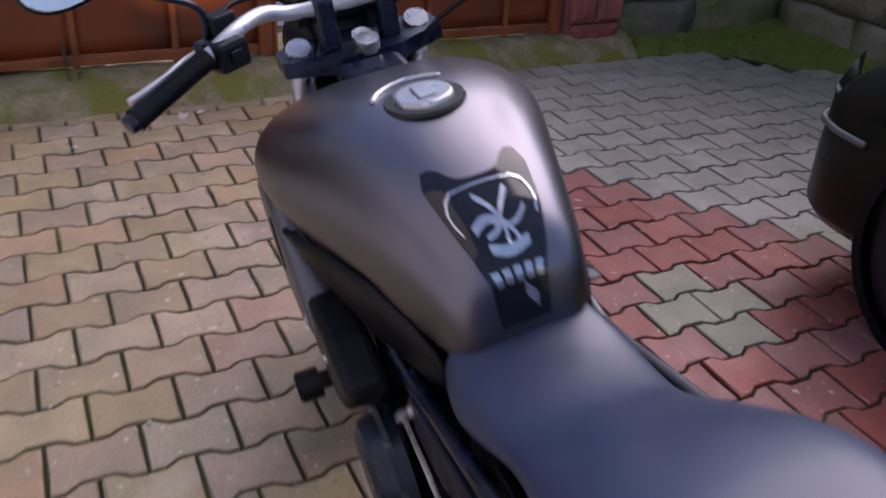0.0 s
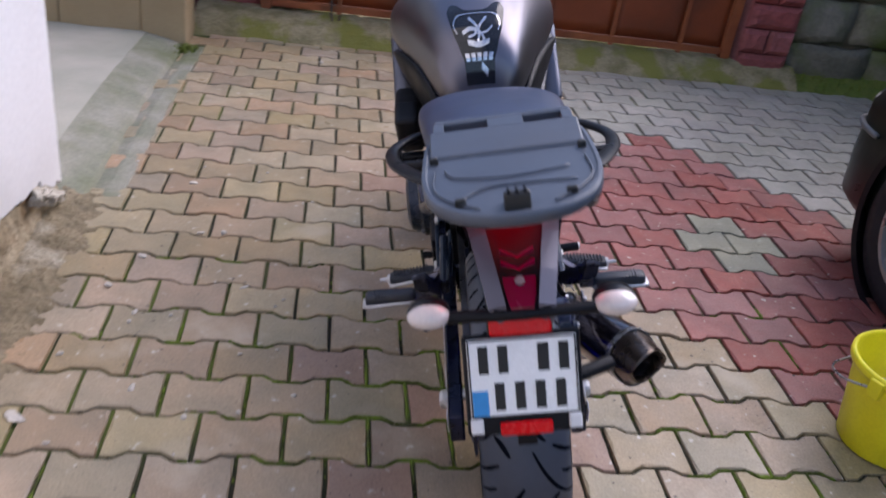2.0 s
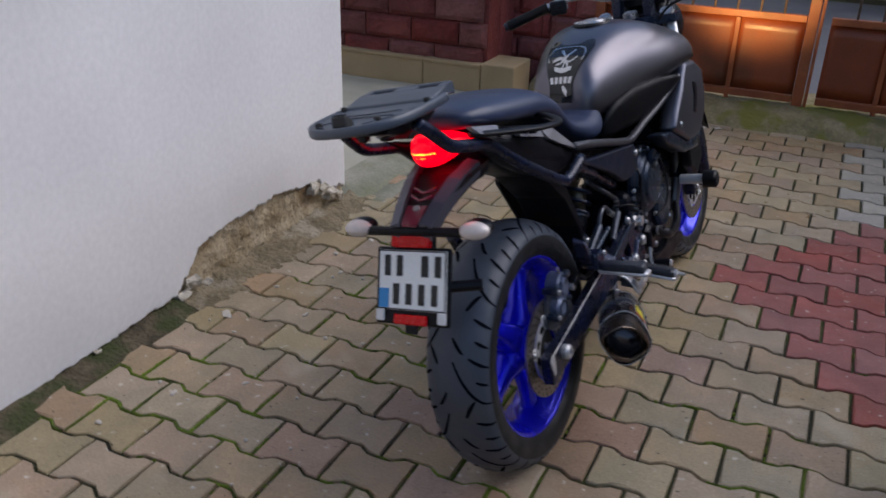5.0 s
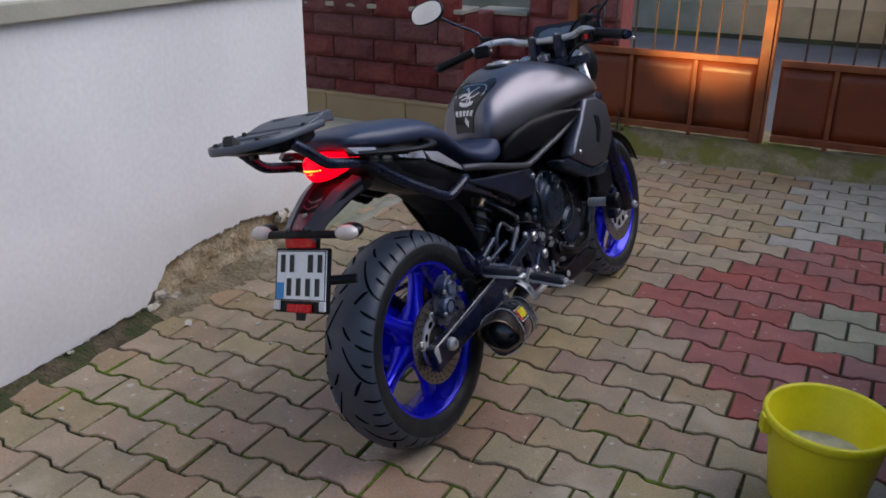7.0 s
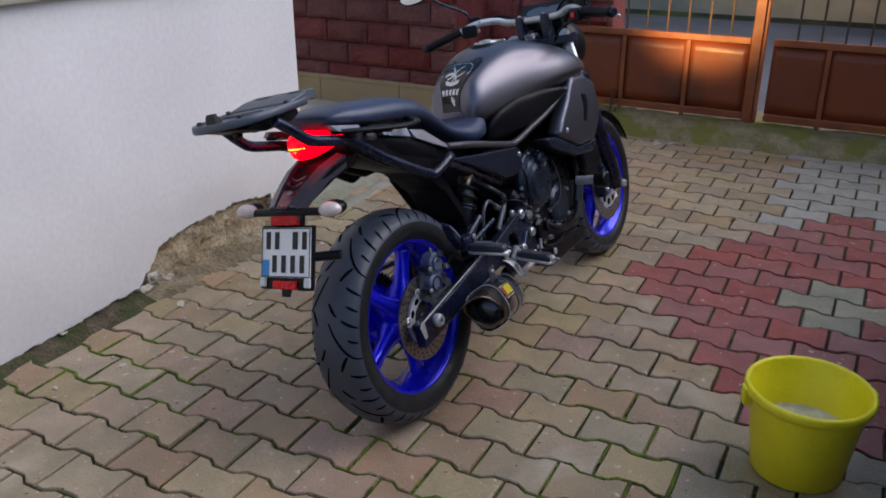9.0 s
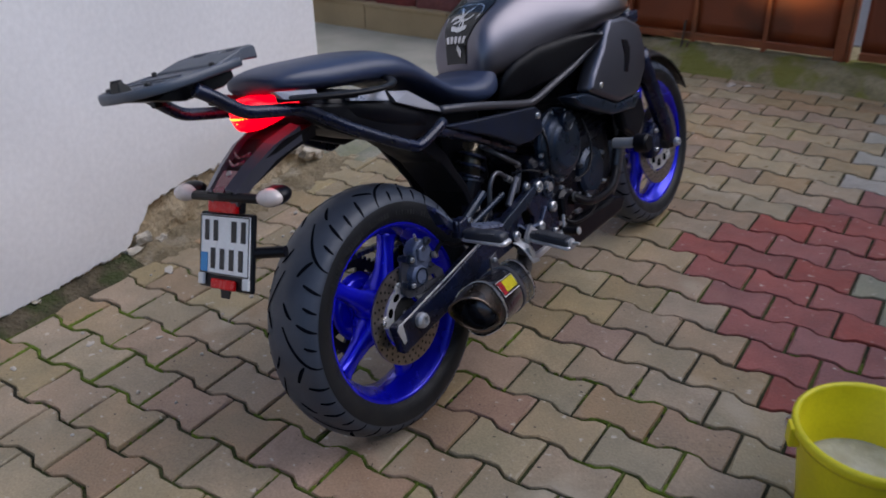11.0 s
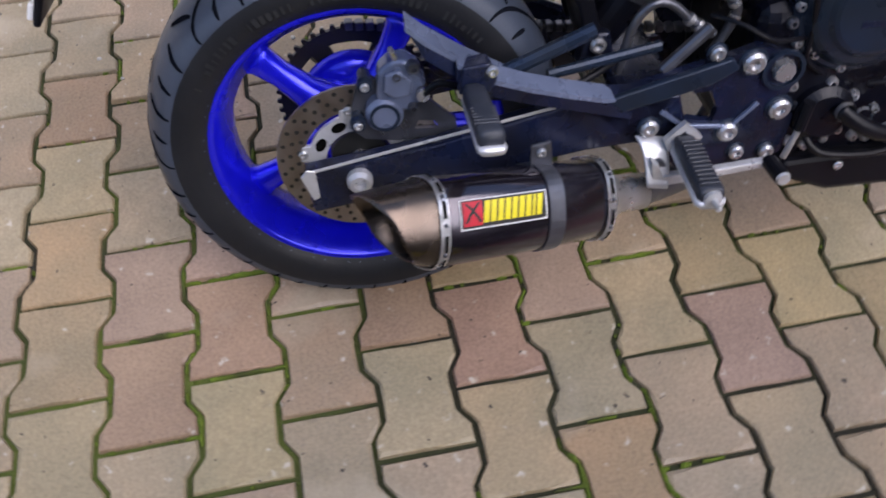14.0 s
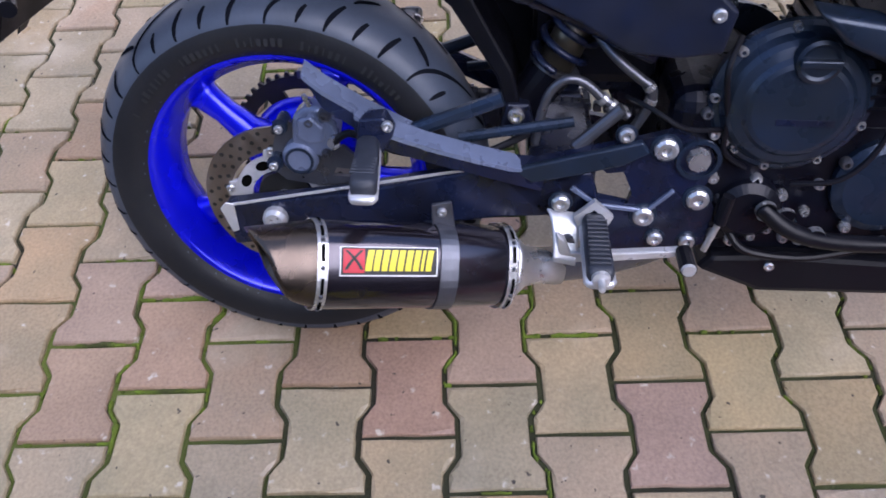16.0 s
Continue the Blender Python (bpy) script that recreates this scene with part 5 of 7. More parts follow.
# ---- tank ----
TANK_X = -0.010
TROWS = [(0.459, 0.050, 0.770, 0.802, 0.785, 0.048, 3.2), (0.463, 0.070, 0.758, 0.830, 0.793, 0.068, 3.2), (0.473, 0.085, 0.750, 0.867, 0.796, 0.083, 3.2), (0.495, 0.098, 0.746, 0.900, 0.798, 0.096, 3.1), (0.53, 0.111, 0.745, 0.926, 0.800, 0.109, 3.0), (0.58, 0.129, 0.746, 0.950, 0.803, 0.125, 2.9), (0.65, 0.151, 0.750, 0.974, 0.808, 0.143, 2.8),
         (0.72, 0.174, 0.758, 0.988, 0.814, 0.158, 2.7), (0.80, 0.201, 0.768, 0.988, 0.820, 0.172, 2.6), (0.88, 0.220, 0.780, 0.972, 0.826, 0.180, 2.5), (0.98, 0.226, 0.790, 0.945, 0.828, 0.180, 2.4), (1.07, 0.200, 0.800, 0.905, 0.830, 0.150, 2.3)]
tank = part("fuel_tank", loft([superring(y, w, zb, zt, zm, n, 3.0, 64, TANK_X, wb) for y, w, zb, zt, zm, wb, n in smooth_steps(TROWS, 48)]), TANK, bike, "dark metallic grey fuel tank", smooth=True)


def tank_top(x, y):
    rows = np.array(TROWS)
    w, zt, zm, n = [float(np.interp(y, rows[:, 0], rows[:, i])) for i in (1, 3, 4, 6)]
    return zm + (zt - zm) * max(0.0, 1 - abs((x - TANK_X) / w) ** n) ** (1 / n)


bm = bmesh.new()
bmesh.ops.create_cone(bm, cap_ends=True, segments=48, radius1=0.042, radius2=0.039, depth=0.012)
soften(bm, 0.003, 2)
cap_m = pose(TANK_X, 0.742, 0.991, -2, 0, 0)
part("fuel_cap", bm, STEEL, tank, "round brushed fuel filler cap", m=cap_m)
bm = bmesh.new()
bmesh.ops.create_cone(bm, cap_ends=True, segments=48, radius1=0.057, radius2=0.054, depth=0.006)
part("cap_ring", bm, INK, tank, "black cap ring", m=pose(TANK_X, 0.742, 0.987, -2, 0, 0))
part("key_flap", soften(block(TANK_X - 0.013, TANK_X + 0.013, 0.722, 0.762, 0.995, 1.001), 0.002), STEEL, tank)
part("tank_front_trim", block(TANK_X - 0.055, TANK_X + 0.055, 0.93, 1.04, 0.915, 0.950, 0.014), BLACKMETAL, tank)
part("cap_surround", curve_tube([(TANK_X + 0.071 * math.cos(a), 0.742 + 0.071 * math.sin(a), 0.988) for a in np.linspace(0.9, 2.7, 8)], 0.004, 24, 8), STEEL, tank, "thin bright trim behind the cap", smooth=True)


# tank pad wrapped on the rear of the tank
def pad_point(u, v, lift):
    """u across -1..1, v up the tank's rear 0..1."""
    y = float(np.interp(v, [0, 0.15, 0.3, 0.45, 0.6, 0.75, 0.9, 1], [0.4595, 0.463, 0.471, 0.486, 0.509, 0.540, 0.578, 0.606]))
    half = float(np.interp(v, [0, 0.3, 0.45, 0.7, 0.92, 1], [0.031, 0.034, 0.043, 0.058, 0.067, 0.060]))
    # the upper edge dips between two ears
    y -= 0.030 * max(0.0, v - 0.80) / 0.2 * max(0.0, 1 - (u / 0.72) ** 4)
    x = TANK_X + u * half
    z = tank_top(x, y)
    n = Vector(((x - TANK_X) * 3, -0.75 + 0.5 * v, 0.4 + 0.5 * v)).normalized()
    return Vector((x, y, z)) + n * lift


def pad_patch(bm, u0, u1, v0, v1, lift, nu=4, nv=6):
    grid_face(bm, nu, nv, lambda a, b: pad_point(u0 + (u1 - u0) * a, v0 + (v1 - v0) * b, lift))
    return bm


part("tank_pad", pad_patch(bmesh.new(), -1, 1, 0.02, 1.0, 0.004, 12, 30), PADMAT, tank, "glossy black tank pad with silver strokes", smooth=True)
def stroke(pts, w):
    bm = bmesh.new()
    pts = smooth_steps(pts, 14)
    prev = None
    for i, p in enumerate(pts):
        q = pts[min(i + 1, len(pts) - 1)] - pts[max(i - 1, 0)]
        n = np.array([-q[1], q[0]])
        n = n / (np.linalg.norm(n) + 1e-9)
        pair = [bm.verts.new(pad_point(float(p[0] + s * n[0] * w * 2), float(p[1] + s * n[1] * w), 0.0055)) for s in (-1, 1)]
        if prev:
            bm.faces.new((prev[0], prev[1], pair[1], pair[0]))
        prev = pair
    part("pad_stroke", bm, PADSILVER, tank)
stroke([(0.90 * math.cos(t), 0.70 + 0.22 * math.sin(t)) for t in np.linspace(-0.3, 3.5, 10)], 0.010)
stroke([(-0.62, 0.62), (-0.25, 0.66), (0.15, 0.60), (0.30, 0.50)], 0.024)
stroke([(-0.30, 0.80), (-0.05, 0.70), (0.05, 0.58), (0.0, 0.48)], 0.022)
stroke([(0.38, 0.80), (0.18, 0.72), (-0.10, 0.60), (-0.42, 0.56)], 0.020)
stroke([(0.62, 0.68), (0.40, 0.62), (0.12, 0.60)], 0.014)
stroke([(-0.50, 0.50), (0, 0.47), (0.55, 0.50)], 0.026)
stroke([(0.30, 0.16), (0.32, 0.20), (0.34, 0.25)], 0.11)
for k in range(5):
    stroke([(-0.72 + 0.36 * k, 0.30), (-0.72 + 0.36 * k, 0.34), (-0.72 + 0.36 * k, 0.38)], 0.062)

for side in (1, -1):
    bm = bmesh.new()

    def knee(u, v):
        y = 0.495 + 0.375 * u
        top = float(np.interp(y, [0.495, 0.515, 0.55, 0.624, 0.738, 0.82, 0.870], [0.735, 0.768, 0.790, 0.813, 0.815, 0.806, 0.787]))
        low = float(np.interp(y, [0.495, 0.53, 0.659, 0.785, 0.870], [0.698, 0.690, 0.702, 0.748, 0.780]))
        x = float(np.interp(y, [0.495, 0.55, 0.62, 0.70, 0.80, 0.87], [0.112, 0.132, 0.157, 0.183, 0.215, 0.232]))
        edge = (2 * v - 1) ** 6 * 0.012 + (2 * u - 1) ** 12 * 0.010
        return Vector((TANK_X + side * (x - edge - 0.012 * (1 - v)), y, low + (top - low) * v))
    grid_face(bm, 28, 10, knee)
    part("knee_panel", bm, KNEE, bike, "matt black knee panel let into the tank", smooth=True).modifiers.new("thick", "SOLIDIFY").thickness = 0.004
    sc = part("air_scoop", plate([(0.845, 0.757), (0.868, 0.790), (0.90, 0.826), (1.00, 0.815), (1.085, 0.775), (1.105, 0.70), (1.092, 0.635), (1.028, 0.573), (0.906, 0.578), (0.80, 0.625), (0.743, 0.652), (0.78, 0.700)], TANK_X + side * 0.170, TANK_X + side * 0.226, 0.016, 4), SHADED_TANK, bike, "dark grey side air scoop", smooth=True)
    part("scoop_lower", plate([(0.66, 0.660), (0.743, 0.649), (0.906, 0.575), (1.03, 0.570), (1.069, 0.569), (1.013, 0.531), (0.877, 0.549), (0.70, 0.622)], TANK_X + side * 0.160, TANK_X + side * 0.216, 0.008, 3), COVER, sc, smooth=True)
    # no hole is cut; a proud dark plate paints the intake's shade
    part("scoop_mesh", plate([(0.952, 0.756), (0.985, 0.748), (0.998, 0.722), (0.990, 0.690), (0.968, 0.652), (0.948, 0.662), (0.962, 0.710)], TANK_X + side * 0.200, TANK_X + side * 0.2285, 0.002, 1), PLASTIC, sc, "dark intake opening")
    bolt(sc, TANK_X + side * 0.225, 0.805, 0.655, 0.009, 0.005, STEEL, side)
    part("radiator_side", plate([(0.94, 0.565), (1.085, 0.55), (1.10, 0.48), (1.03, 0.43), (0.96, 0.48)], side * 0.16, side * 0.195, 0.008), PLASTIC, bike, "black radiator side panel")
    sl = part("frame_slider", revolve([(0, 0.016), (side * 0.075, 0.016), (side * 0.076, 0.027), (side * 0.105, 0.027), (side * 0.112, 0.022), (side * 0.112, 0)], 24, *((0.93, 0.445) if side > 0 else (0.875, 0.468)), x0=side * 0.165), ALU if side > 0 else PLASTIC, bike, "crash bobbin with silver post" if side > 0 else "black crash bobbin")
    part("bobbin", revolve([(0, 0.018), (0, 0.028), (side * 0.036, 0.028), (side * 0.042, 0.022), (side * 0.042, 0)], 24, *((0.93, 0.445) if side > 0 else (0.875, 0.468)), x0=side * 0.240), PLASTIC, sl, "black bobbin end")

part("frame_cover", plate([(0.575, 0.690), (0.640, 0.600), (0.71, 0.552), (0.79, 0.560), (0.87, 0.600), (0.85, 0.690), (0.76, 0.715), (0.66, 0.712)], -0.230, -0.166, 0.014, 3), KNEE, bike, "matt black plastic frame cover")
bolt(bike, -0.231, 0.70, 0.655, 0.009, 0.005, STEEL, -1)
part("alternator_cover", revolve([(0, 0), (0, 0.105), (-0.016, 0.104), (-0.024, 0.094), (-0.050, 0.084), (-0.058, 0.066), (-0.060, 0)], 48, 0.665, 0.435, x0=-0.165), COVER, engine, "round black alternator cover")
for k in range(7):
    a = radians(12 + 51.4 * k)
    bolt(engine, -0.181, 0.665 + 0.099 * math.cos(a), 0.435 + 0.099 * math.sin(a), 0.008, 0.010, GREYMETAL, -1)
part("link_rod", tube(bmesh.new(), [(-0.150, 0.640, 0.545), (-0.156, 0.455, 0.540)], 0.0042, 10), ALU, bike, "thin silver linkage rod")
part("rod_joint", tube(bmesh.new(), [(-0.140, 0.648, 0.546), (-0.162, 0.648, 0.546)], 0.011, 14), STEEL, bike)

# ---- seat and tail ----
SROWS = [(-0.232, 0.050, 0.912, 0.934, 0.924), (-0.220, 0.085, 0.902, 0.946, 0.924), (-0.17, 0.108, 0.892, 0.953, 0.918), (-0.10, 0.120, 0.880, 0.950, 0.906), (0.0, 0.130, 0.866, 0.942, 0.895), (0.06, 0.134, 0.854, 0.934, 0.886), (0.10, 0.134, 0.846, 0.923, 0.876), (0.14, 0.130, 0.832, 0.907, 0.862), (0.175, 0.124, 0.816, 0.889, 0.845),
         (0.21, 0.116, 0.798, 0.867, 0.828), (0.25, 0.108, 0.776, 0.838, 0.805), (0.295, 0.103, 0.752, 0.809, 0.780), (0.34, 0.107, 0.730, 0.795, 0.763), (0.385, 0.113, 0.712, 0.788, 0.748), (0.43, 0.116, 0.706, 0.786, 0.742), (0.478, 0.106, 0.708, 0.797, 0.748), (0.505, 0.086, 0.715, 0.804, 0.755), (0.525, 0.066, 0.725, 0.804, 0.762)]


def seat_curve(y):
    """How square the seat's section is: rounder where it climbs to the rear pad."""
    return float(np.interp(y, [-0.2, 0.02, 0.10, 0.20, 0.30, 0.40], [2.6, 2.6, 2.4, 2.0, 2.1, 2.6]))


part("seat", loft([superring(y, w, zb, zt, zm, seat_curve(y), 2.6, 40, TANK_X) for y, w, zb, zt, zm in smooth_steps(SROWS, 54)]), VINYL, bike, "black vinyl two-level seat", smooth=True)
bm = loft([superring(y, w, zb, zt, zm, 3.0, 2.4, 28) for y, w, zb, zt, zm in smooth_steps([(-0.165, 0.07, 0.815, 0.878, 0.85), (-0.145, 0.095, 0.80, 0.885, 0.845), (-0.1, 0.11, 0.785, 0.885, 0.84), (0.02, 0.12, 0.735, 0.85, 0.80), (0.15, 0.12, 0.70, 0.78, 0.75)], 16)])
part("tail_body", bm, PLASTIC, bike, "black tail body", smooth=True)
for side in (1, -1):
    part("tail_panel", plate([(-0.265, 0.895), (-0.136, 0.862), (-0.013, 0.830), (0.12, 0.782), (0.229, 0.734), (0.175, 0.708), (0.069, 0.706), (-0.068, 0.765), (-0.15, 0.81), (-0.22, 0.86)], side * 0.085, side * 0.112, 0.010, 3), PLASTIC, bike, "matt black tail side panel", smooth=True)
    # upward-facing panels, made pale for the sky they reflect
    for poly in (((-0.264, 0.918, 0), (-0.158, 0.896, 0), (-0.166, 0.876, 1), (-0.26, 0.902, 1)), ((-0.085, 0.874, 0), (0.04, 0.847, 0), (0.028, 0.822, 1), (-0.085, 0.852, 1)), ((0.050, 0.838, 0), (0.115, 0.822, 0), (0.205, 0.754, 0), (0.232, 0.735, 1), (0.125, 0.778, 1), (0.052, 0.812, 1))):
        bm = loft([[(side * (x0 + 0.018 * out), y, z) for y, z, out in poly] for x0 in (0.096, 0.110)])
        part("tail_trim", bm, TRIM, bike, "pale painted tail cover panel")
    rail = [tuple(p) for p in smooth_steps([(0.105, 0.050, 0.870, 0.009), (0.150, 0.025, 0.868, 0.010), (0.180, -0.005, 0.866, 0.011), (0.191, -0.045, 0.867, 0.012), (0.180, -0.11, 0.874, 0.013), (0.145, -0.19, 0.888, 0.016), (0.10, -0.255, 0.900, 0.018)], 30)]
    rings = []
    for k, (x, y, z, w) in enumerate(rail):
        p, q = rail[max(k - 1, 0)], rail[min(k + 1, 29)]
        d = Vector((q[0] - p[0], q[1] - p[1], 0)).normalized()
        n = Vector((-d.y, d.x, 0))
        c = Vector((x, y, z))
        rings.append([(side * v.x, v.y, v.z) for v in [c + n * w * math.cos(a) + Vector((0, 0, 0.0065 * math.sin(a))) for a in [2 * math.pi * m / 14 for m in range(14)]]])
    part("grab_handle", loft(rings), PLASTIC, bike, "flat black grab handle beside the seat", smooth=True)
    part("grab_post", tube(bmesh.new(), [(side * 0.180, -0.115, 0.873), (side * 0.10, -0.125, 0.876)], 0.009, 12), PLASTIC, bike)
    part("rack_arm", curve_tube([(side * 0.092, -0.425, 0.965), (side * 0.098, -0.397, 0.944), (side * 0.102, -0.368, 0.920), (side * 0.104, -0.335, 0.898), (side * 0.106, -0.28, 0.884), (side * 0.108, -0.205, 0.866), (side * 0.114, -0.15, 0.832), (side * 0.122, -0.10, 0.798), (side * 0.134, -0.03, 0.755), (side * 0.144, 0.05, 0.712), (side * 0.148, 0.085, 0.704), (side * 0.152, 0.17, 0.732)], 0.0135, 50, 12), BLACKMETAL, bike, "black tubular rack arm", smooth=True)

# rack plate
def rack_outline(n=64):
    pts = [(0.0, -0.312), (0.100, -0.312), (0.109, -0.316), (0.114, -0.345), (0.116, -0.430), (0.099, -0.490), (0.055, -0.527), (0.0, -0.536)]
    half = [tuple(p) for p in smooth_steps(pts, n // 2)]
    return half + [(-x, y) for x, y in reversed(half[1:-1])]


def rack_z(y):
    return 0.986 + 0.010 * (y + 0.53) / 0.24


bm = bmesh.new()
rings = []
for s, dz in ((0.60, -0.016), (0.955, -0.016), (0.985, -0.018), (1.0, -0.015), (1.0, -0.005), (0.985, 0.0), (0.95, 0.0005), (0.93, -0.003), (0.5, -0.003), (0.02, -0.003)):
    cy = -0.40
    rings.append([(x * s, cy + (y - cy) * s, rack_z(cy + (y - cy) * s) + dz) for x, y in rack_outline()])
loft(rings, True, bm)
rack = part("rack_plate", bm, RACKMAT, bike, "dark grey plastic top case plate", smooth=True)
rack.data.shade_smooth()
for face in rack.data.polygons:
    face.use_smooth = abs(face.normal.z) < 0.97
rack.matrix_basis = Matrix.Translation((-0.010, 0, 0.99)) @ Matrix.Rotation(radians(-2.5), 4, "Y") @ Matrix.Translation((0, 0, -0.99))
part("front_bar", plate([(-0.281, 0.986), (-0.281, 1.0095), (-0.272, 1.011), (-0.262, 1.006), (-0.262, 0.982)], -0.097, 0.097, 0.003), RACKMAT, rack, "raised front flange")
part("rear_bar", plate([(-0.366, 0.984), (-0.362, 0.9945), (-0.330, 1.002), (-0.304, 1.0075), (-0.304, 0.984)], -0.104, 0.104, 0.003), RACKMAT, rack)
for x0, x1 in ((-0.098, -0.083), (-0.021, 0.029), (0.083, 0.098)):
    part("slot_bridge", plate([(-0.306, 0.987), (-0.306, 1.0072), (-0.279, 1.0094), (-0.279, 0.987)], x0, x1, 0.001), RACKMAT, rack)
for s in (-1, 1):
    part("corner_clip", block(s * 0.068 - 0.007, s * 0.068 + 0.007, -0.498, -0.490, 0.982, 0.994, 0.003), INK, rack)
    part("side_clip", block(s * 0.099 - 0.006, s * 0.099 + 0.006, -0.376, -0.368, 0.986, 0.999, 0.003), INK, rack)
part("latch", plate([(-0.522, 0.980), (-0.519, 1.004), (-0.511, 1.006), (-0.498, 0.994), (-0.494, 0.980)], -0.016, 0.016, 0.003), INK, rack, "black latch block")
for x in (-0.010, 0.0, 0.010):
    part("latch_rib", block(x - 0.002, x + 0.002, -0.518, -0.506, 1.001, 1.008, 0.001, 1), PLASTIC, rack)
bm = bmesh.new()
for pts in ([(-0.085, -0.40), (-0.07, -0.425), (0.0, -0.435), (0.075, -0.425)], [(-0.07, -0.488), (-0.04, -0.462), (0.0, -0.456), (0.08, -0.462)], [(-0.098, -0.40), (-0.100, -0.45), (-0.080, -0.485), (-0.045, -0.512)], [(0.098, -0.40), (0.100, -0.45), (0.080, -0.485), (0.045, -0.512)]):
    tube(bm, [(x, y, rack_z(y) - 0.0005) for x, y in smooth_steps(pts, 16)], 0.0014, 6)
part("rib", bm, RACKMAT, rack, "raised curved ribs", smooth=True)
part("rack_frame", plate([(-0.49, 0.962), (-0.47, 0.972), (-0.315, 0.981), (-0.312, 0.962), (-0.34, 0.950), (-0.43, 0.946)], -0.082, 0.066, 0.004), PLASTIC, bike, "black rack mounting frame")
for y in (-0.44, -0.38, -0.33):
    part("rack_bolt", block(-0.030, -0.012, y - 0.009, y + 0.009, 0.938, 0.952, 0.003), PLASTIC, bike)

# tail lamp
bm = loft([superring(y, w, zb, zt, zm, 2.4, 2.2, 28) for y, w, zb, zt, zm in smooth_steps([(-0.290, 0.012, 0.858, 0.896, 0.877), (-0.280, 0.030, 0.842, 0.906, 0.876), (-0.245, 0.046, 0.836, 0.908, 0.874), (-0.20, 0.054, 0.842, 0.900, 0.874), (-0.16, 0.058, 0.852, 0.884, 0.870)], 14)])
lamp = part("tail_lamp", bm, REDLENS, bike, "lit red tail lamp", smooth=True)
bm = bmesh.new()
for r in range(3):
    for k in range(9 - 2 * (2 - r)):
        x = -0.0065 * (4 - (2 - r)) + 0.0065 * k
        bmesh.ops.create_icosphere(bm, subdivisions=1, radius=0.0026, matrix=Matrix.Translation((x, -0.2915 + 0.011 * (abs(x) / 0.028) ** 2 + 0.003 * (2 - r), 0.862 + 0.009 * (r - 1))))
part("led", bm, LIT, lamp, "glowing light points")
# undertail and number plate holder
under = part("undertail", loft([[(-w, y, z), (w, y, z), (w * 0.8, y + 0.01, z - t), (-w * 0.8, y + 0.01, z - t)] for y, z, w, t in ((-0.16, 0.825, 0.085, 0.03), (-0.24, 0.815, 0.078, 0.035), (-0.32, 0.775, 0.056, 0.03), (-0.365, 0.752, 0.046, 0.020), (-0.380, 0.744, 0.042, 0.012))]), PLASTIC, bike, "black plastic undertail")
part("red_panel", loft([[(-w, y, z), (w, y, z), (w * 0.9, y, z - 0.006), (-w * 0.9, y, z - 0.006)] for y, z, w in ((-0.335, 0.7765, 0.025), (-0.345, 0.7705, 0.0245), (-0.362, 0.760, 0.022), (-0.378, 0.750, 0.018))]), REDPAINT, under, "glossy red undertail panel")
for k in range(2):
    y0 = -0.300 - 0.018 * k
    part("chevron", loft([[(x, y0 - 0.012 + abs(x) * 0.5, 0.801 - 0.0105 * k - 0.62 * (0.012 - abs(x) * 0.5) + d), (x, y0 - 0.007 + abs(x) * 0.5, 0.801 - 0.0105 * k - 0.62 * (0.007 - abs(x) * 0.5) + d), (x, y0 - 0.007 + abs(x) * 0.5, 0.795 - 0.0105 * k), (x, y0 - 0.012 + abs(x) * 0.5, 0.795 - 0.0105 * k)] for x, d in ((-0.026, 0.0), (-0.013, 0.0), (0.0, 0.0), (0.013, 0.0), (0.026, 0.0))]), REDPAINT, under, "dark red chevron ridge")
for s in (-1, 1):
    part("side_fairing", loft([[(s * w, y, z + 0.006), (s * (w + 0.026), y + 0.004, z - 0.002), (s * (w + 0.022), y + 0.004, z - 0.034), (s * w, y, z - 0.02)] for y, z, w in ((-0.20, 0.832, 0.054), (-0.27, 0.812, 0.043), (-0.33, 0.780, 0.033), (-0.378, 0.748, 0.024))]), FAIRING, under, "blue-grey undertail fairing")
bm = bmesh.new()
bmesh.ops.create_cone(bm, cap_ends=True, segments=24, radius1=0.008, radius2=0.007, depth=0.003)
part("emblem", bm, TRIM, under, "small round pale emblem", m=pose(0.0, -0.342, 0.7735, 31, 0, 0))
part("stalk", tube(bmesh.new(), [(-0.115, -0.362, 0.730), (0.0, -0.375, 0.736), (0.115, -0.362, 0.730)], 0.010, 12), PLASTIC, bike, "black indicator bar")
for side, x in ((1, 0.140), (-1, -0.140)):
    bm = bmesh.new()
    bmesh.ops.create_uvsphere(bm, u_segments=24, v_segments=14, radius=1, matrix=Matrix.Translation((x, -0.362, 0.735)) @ Matrix.Diagonal((0.033, 0.024, 0.019, 1)))
    ind = part("indicator", bm, CLEAR, bike, "clear oval indicator lamp", smooth=True)
    bm = bmesh.new()
    bmesh.ops.create_uvsphere(bm, u_segments=20, v_segments=12, radius=1, matrix=Matrix.Translation((x, -0.350, 0.735)) @ Matrix.Diagonal((0.0335, 0.034, 0.0195, 1)))
    part("housing", bm, PLASTIC, ind, "black indicator housing", smooth=True)
holder = part("plate_holder", block(-0.090, 0.090, -0.372, -0.362, 0.540, 0.700, 0.006), PLASTIC, bike, "black number plate holder")
part("upper_reflector", block(-0.047, 0.047, -0.386, -0.374, 0.699, 0.726, 0.004), REFLECT, holder, "red reflector")
part("lower_reflector", block(-0.040, 0.040, -0.380, -0.3725, 0.541, 0.562, 0.003), REFLECT, holder, "red reflector")
for x in (-0.075, 0.075):
    part("holder_clip", block(x - 0.010, x + 0.010, -0.380, -0.3725, 0.546, 0.570, 0.003), WHITE, holder, "white plastic clip")
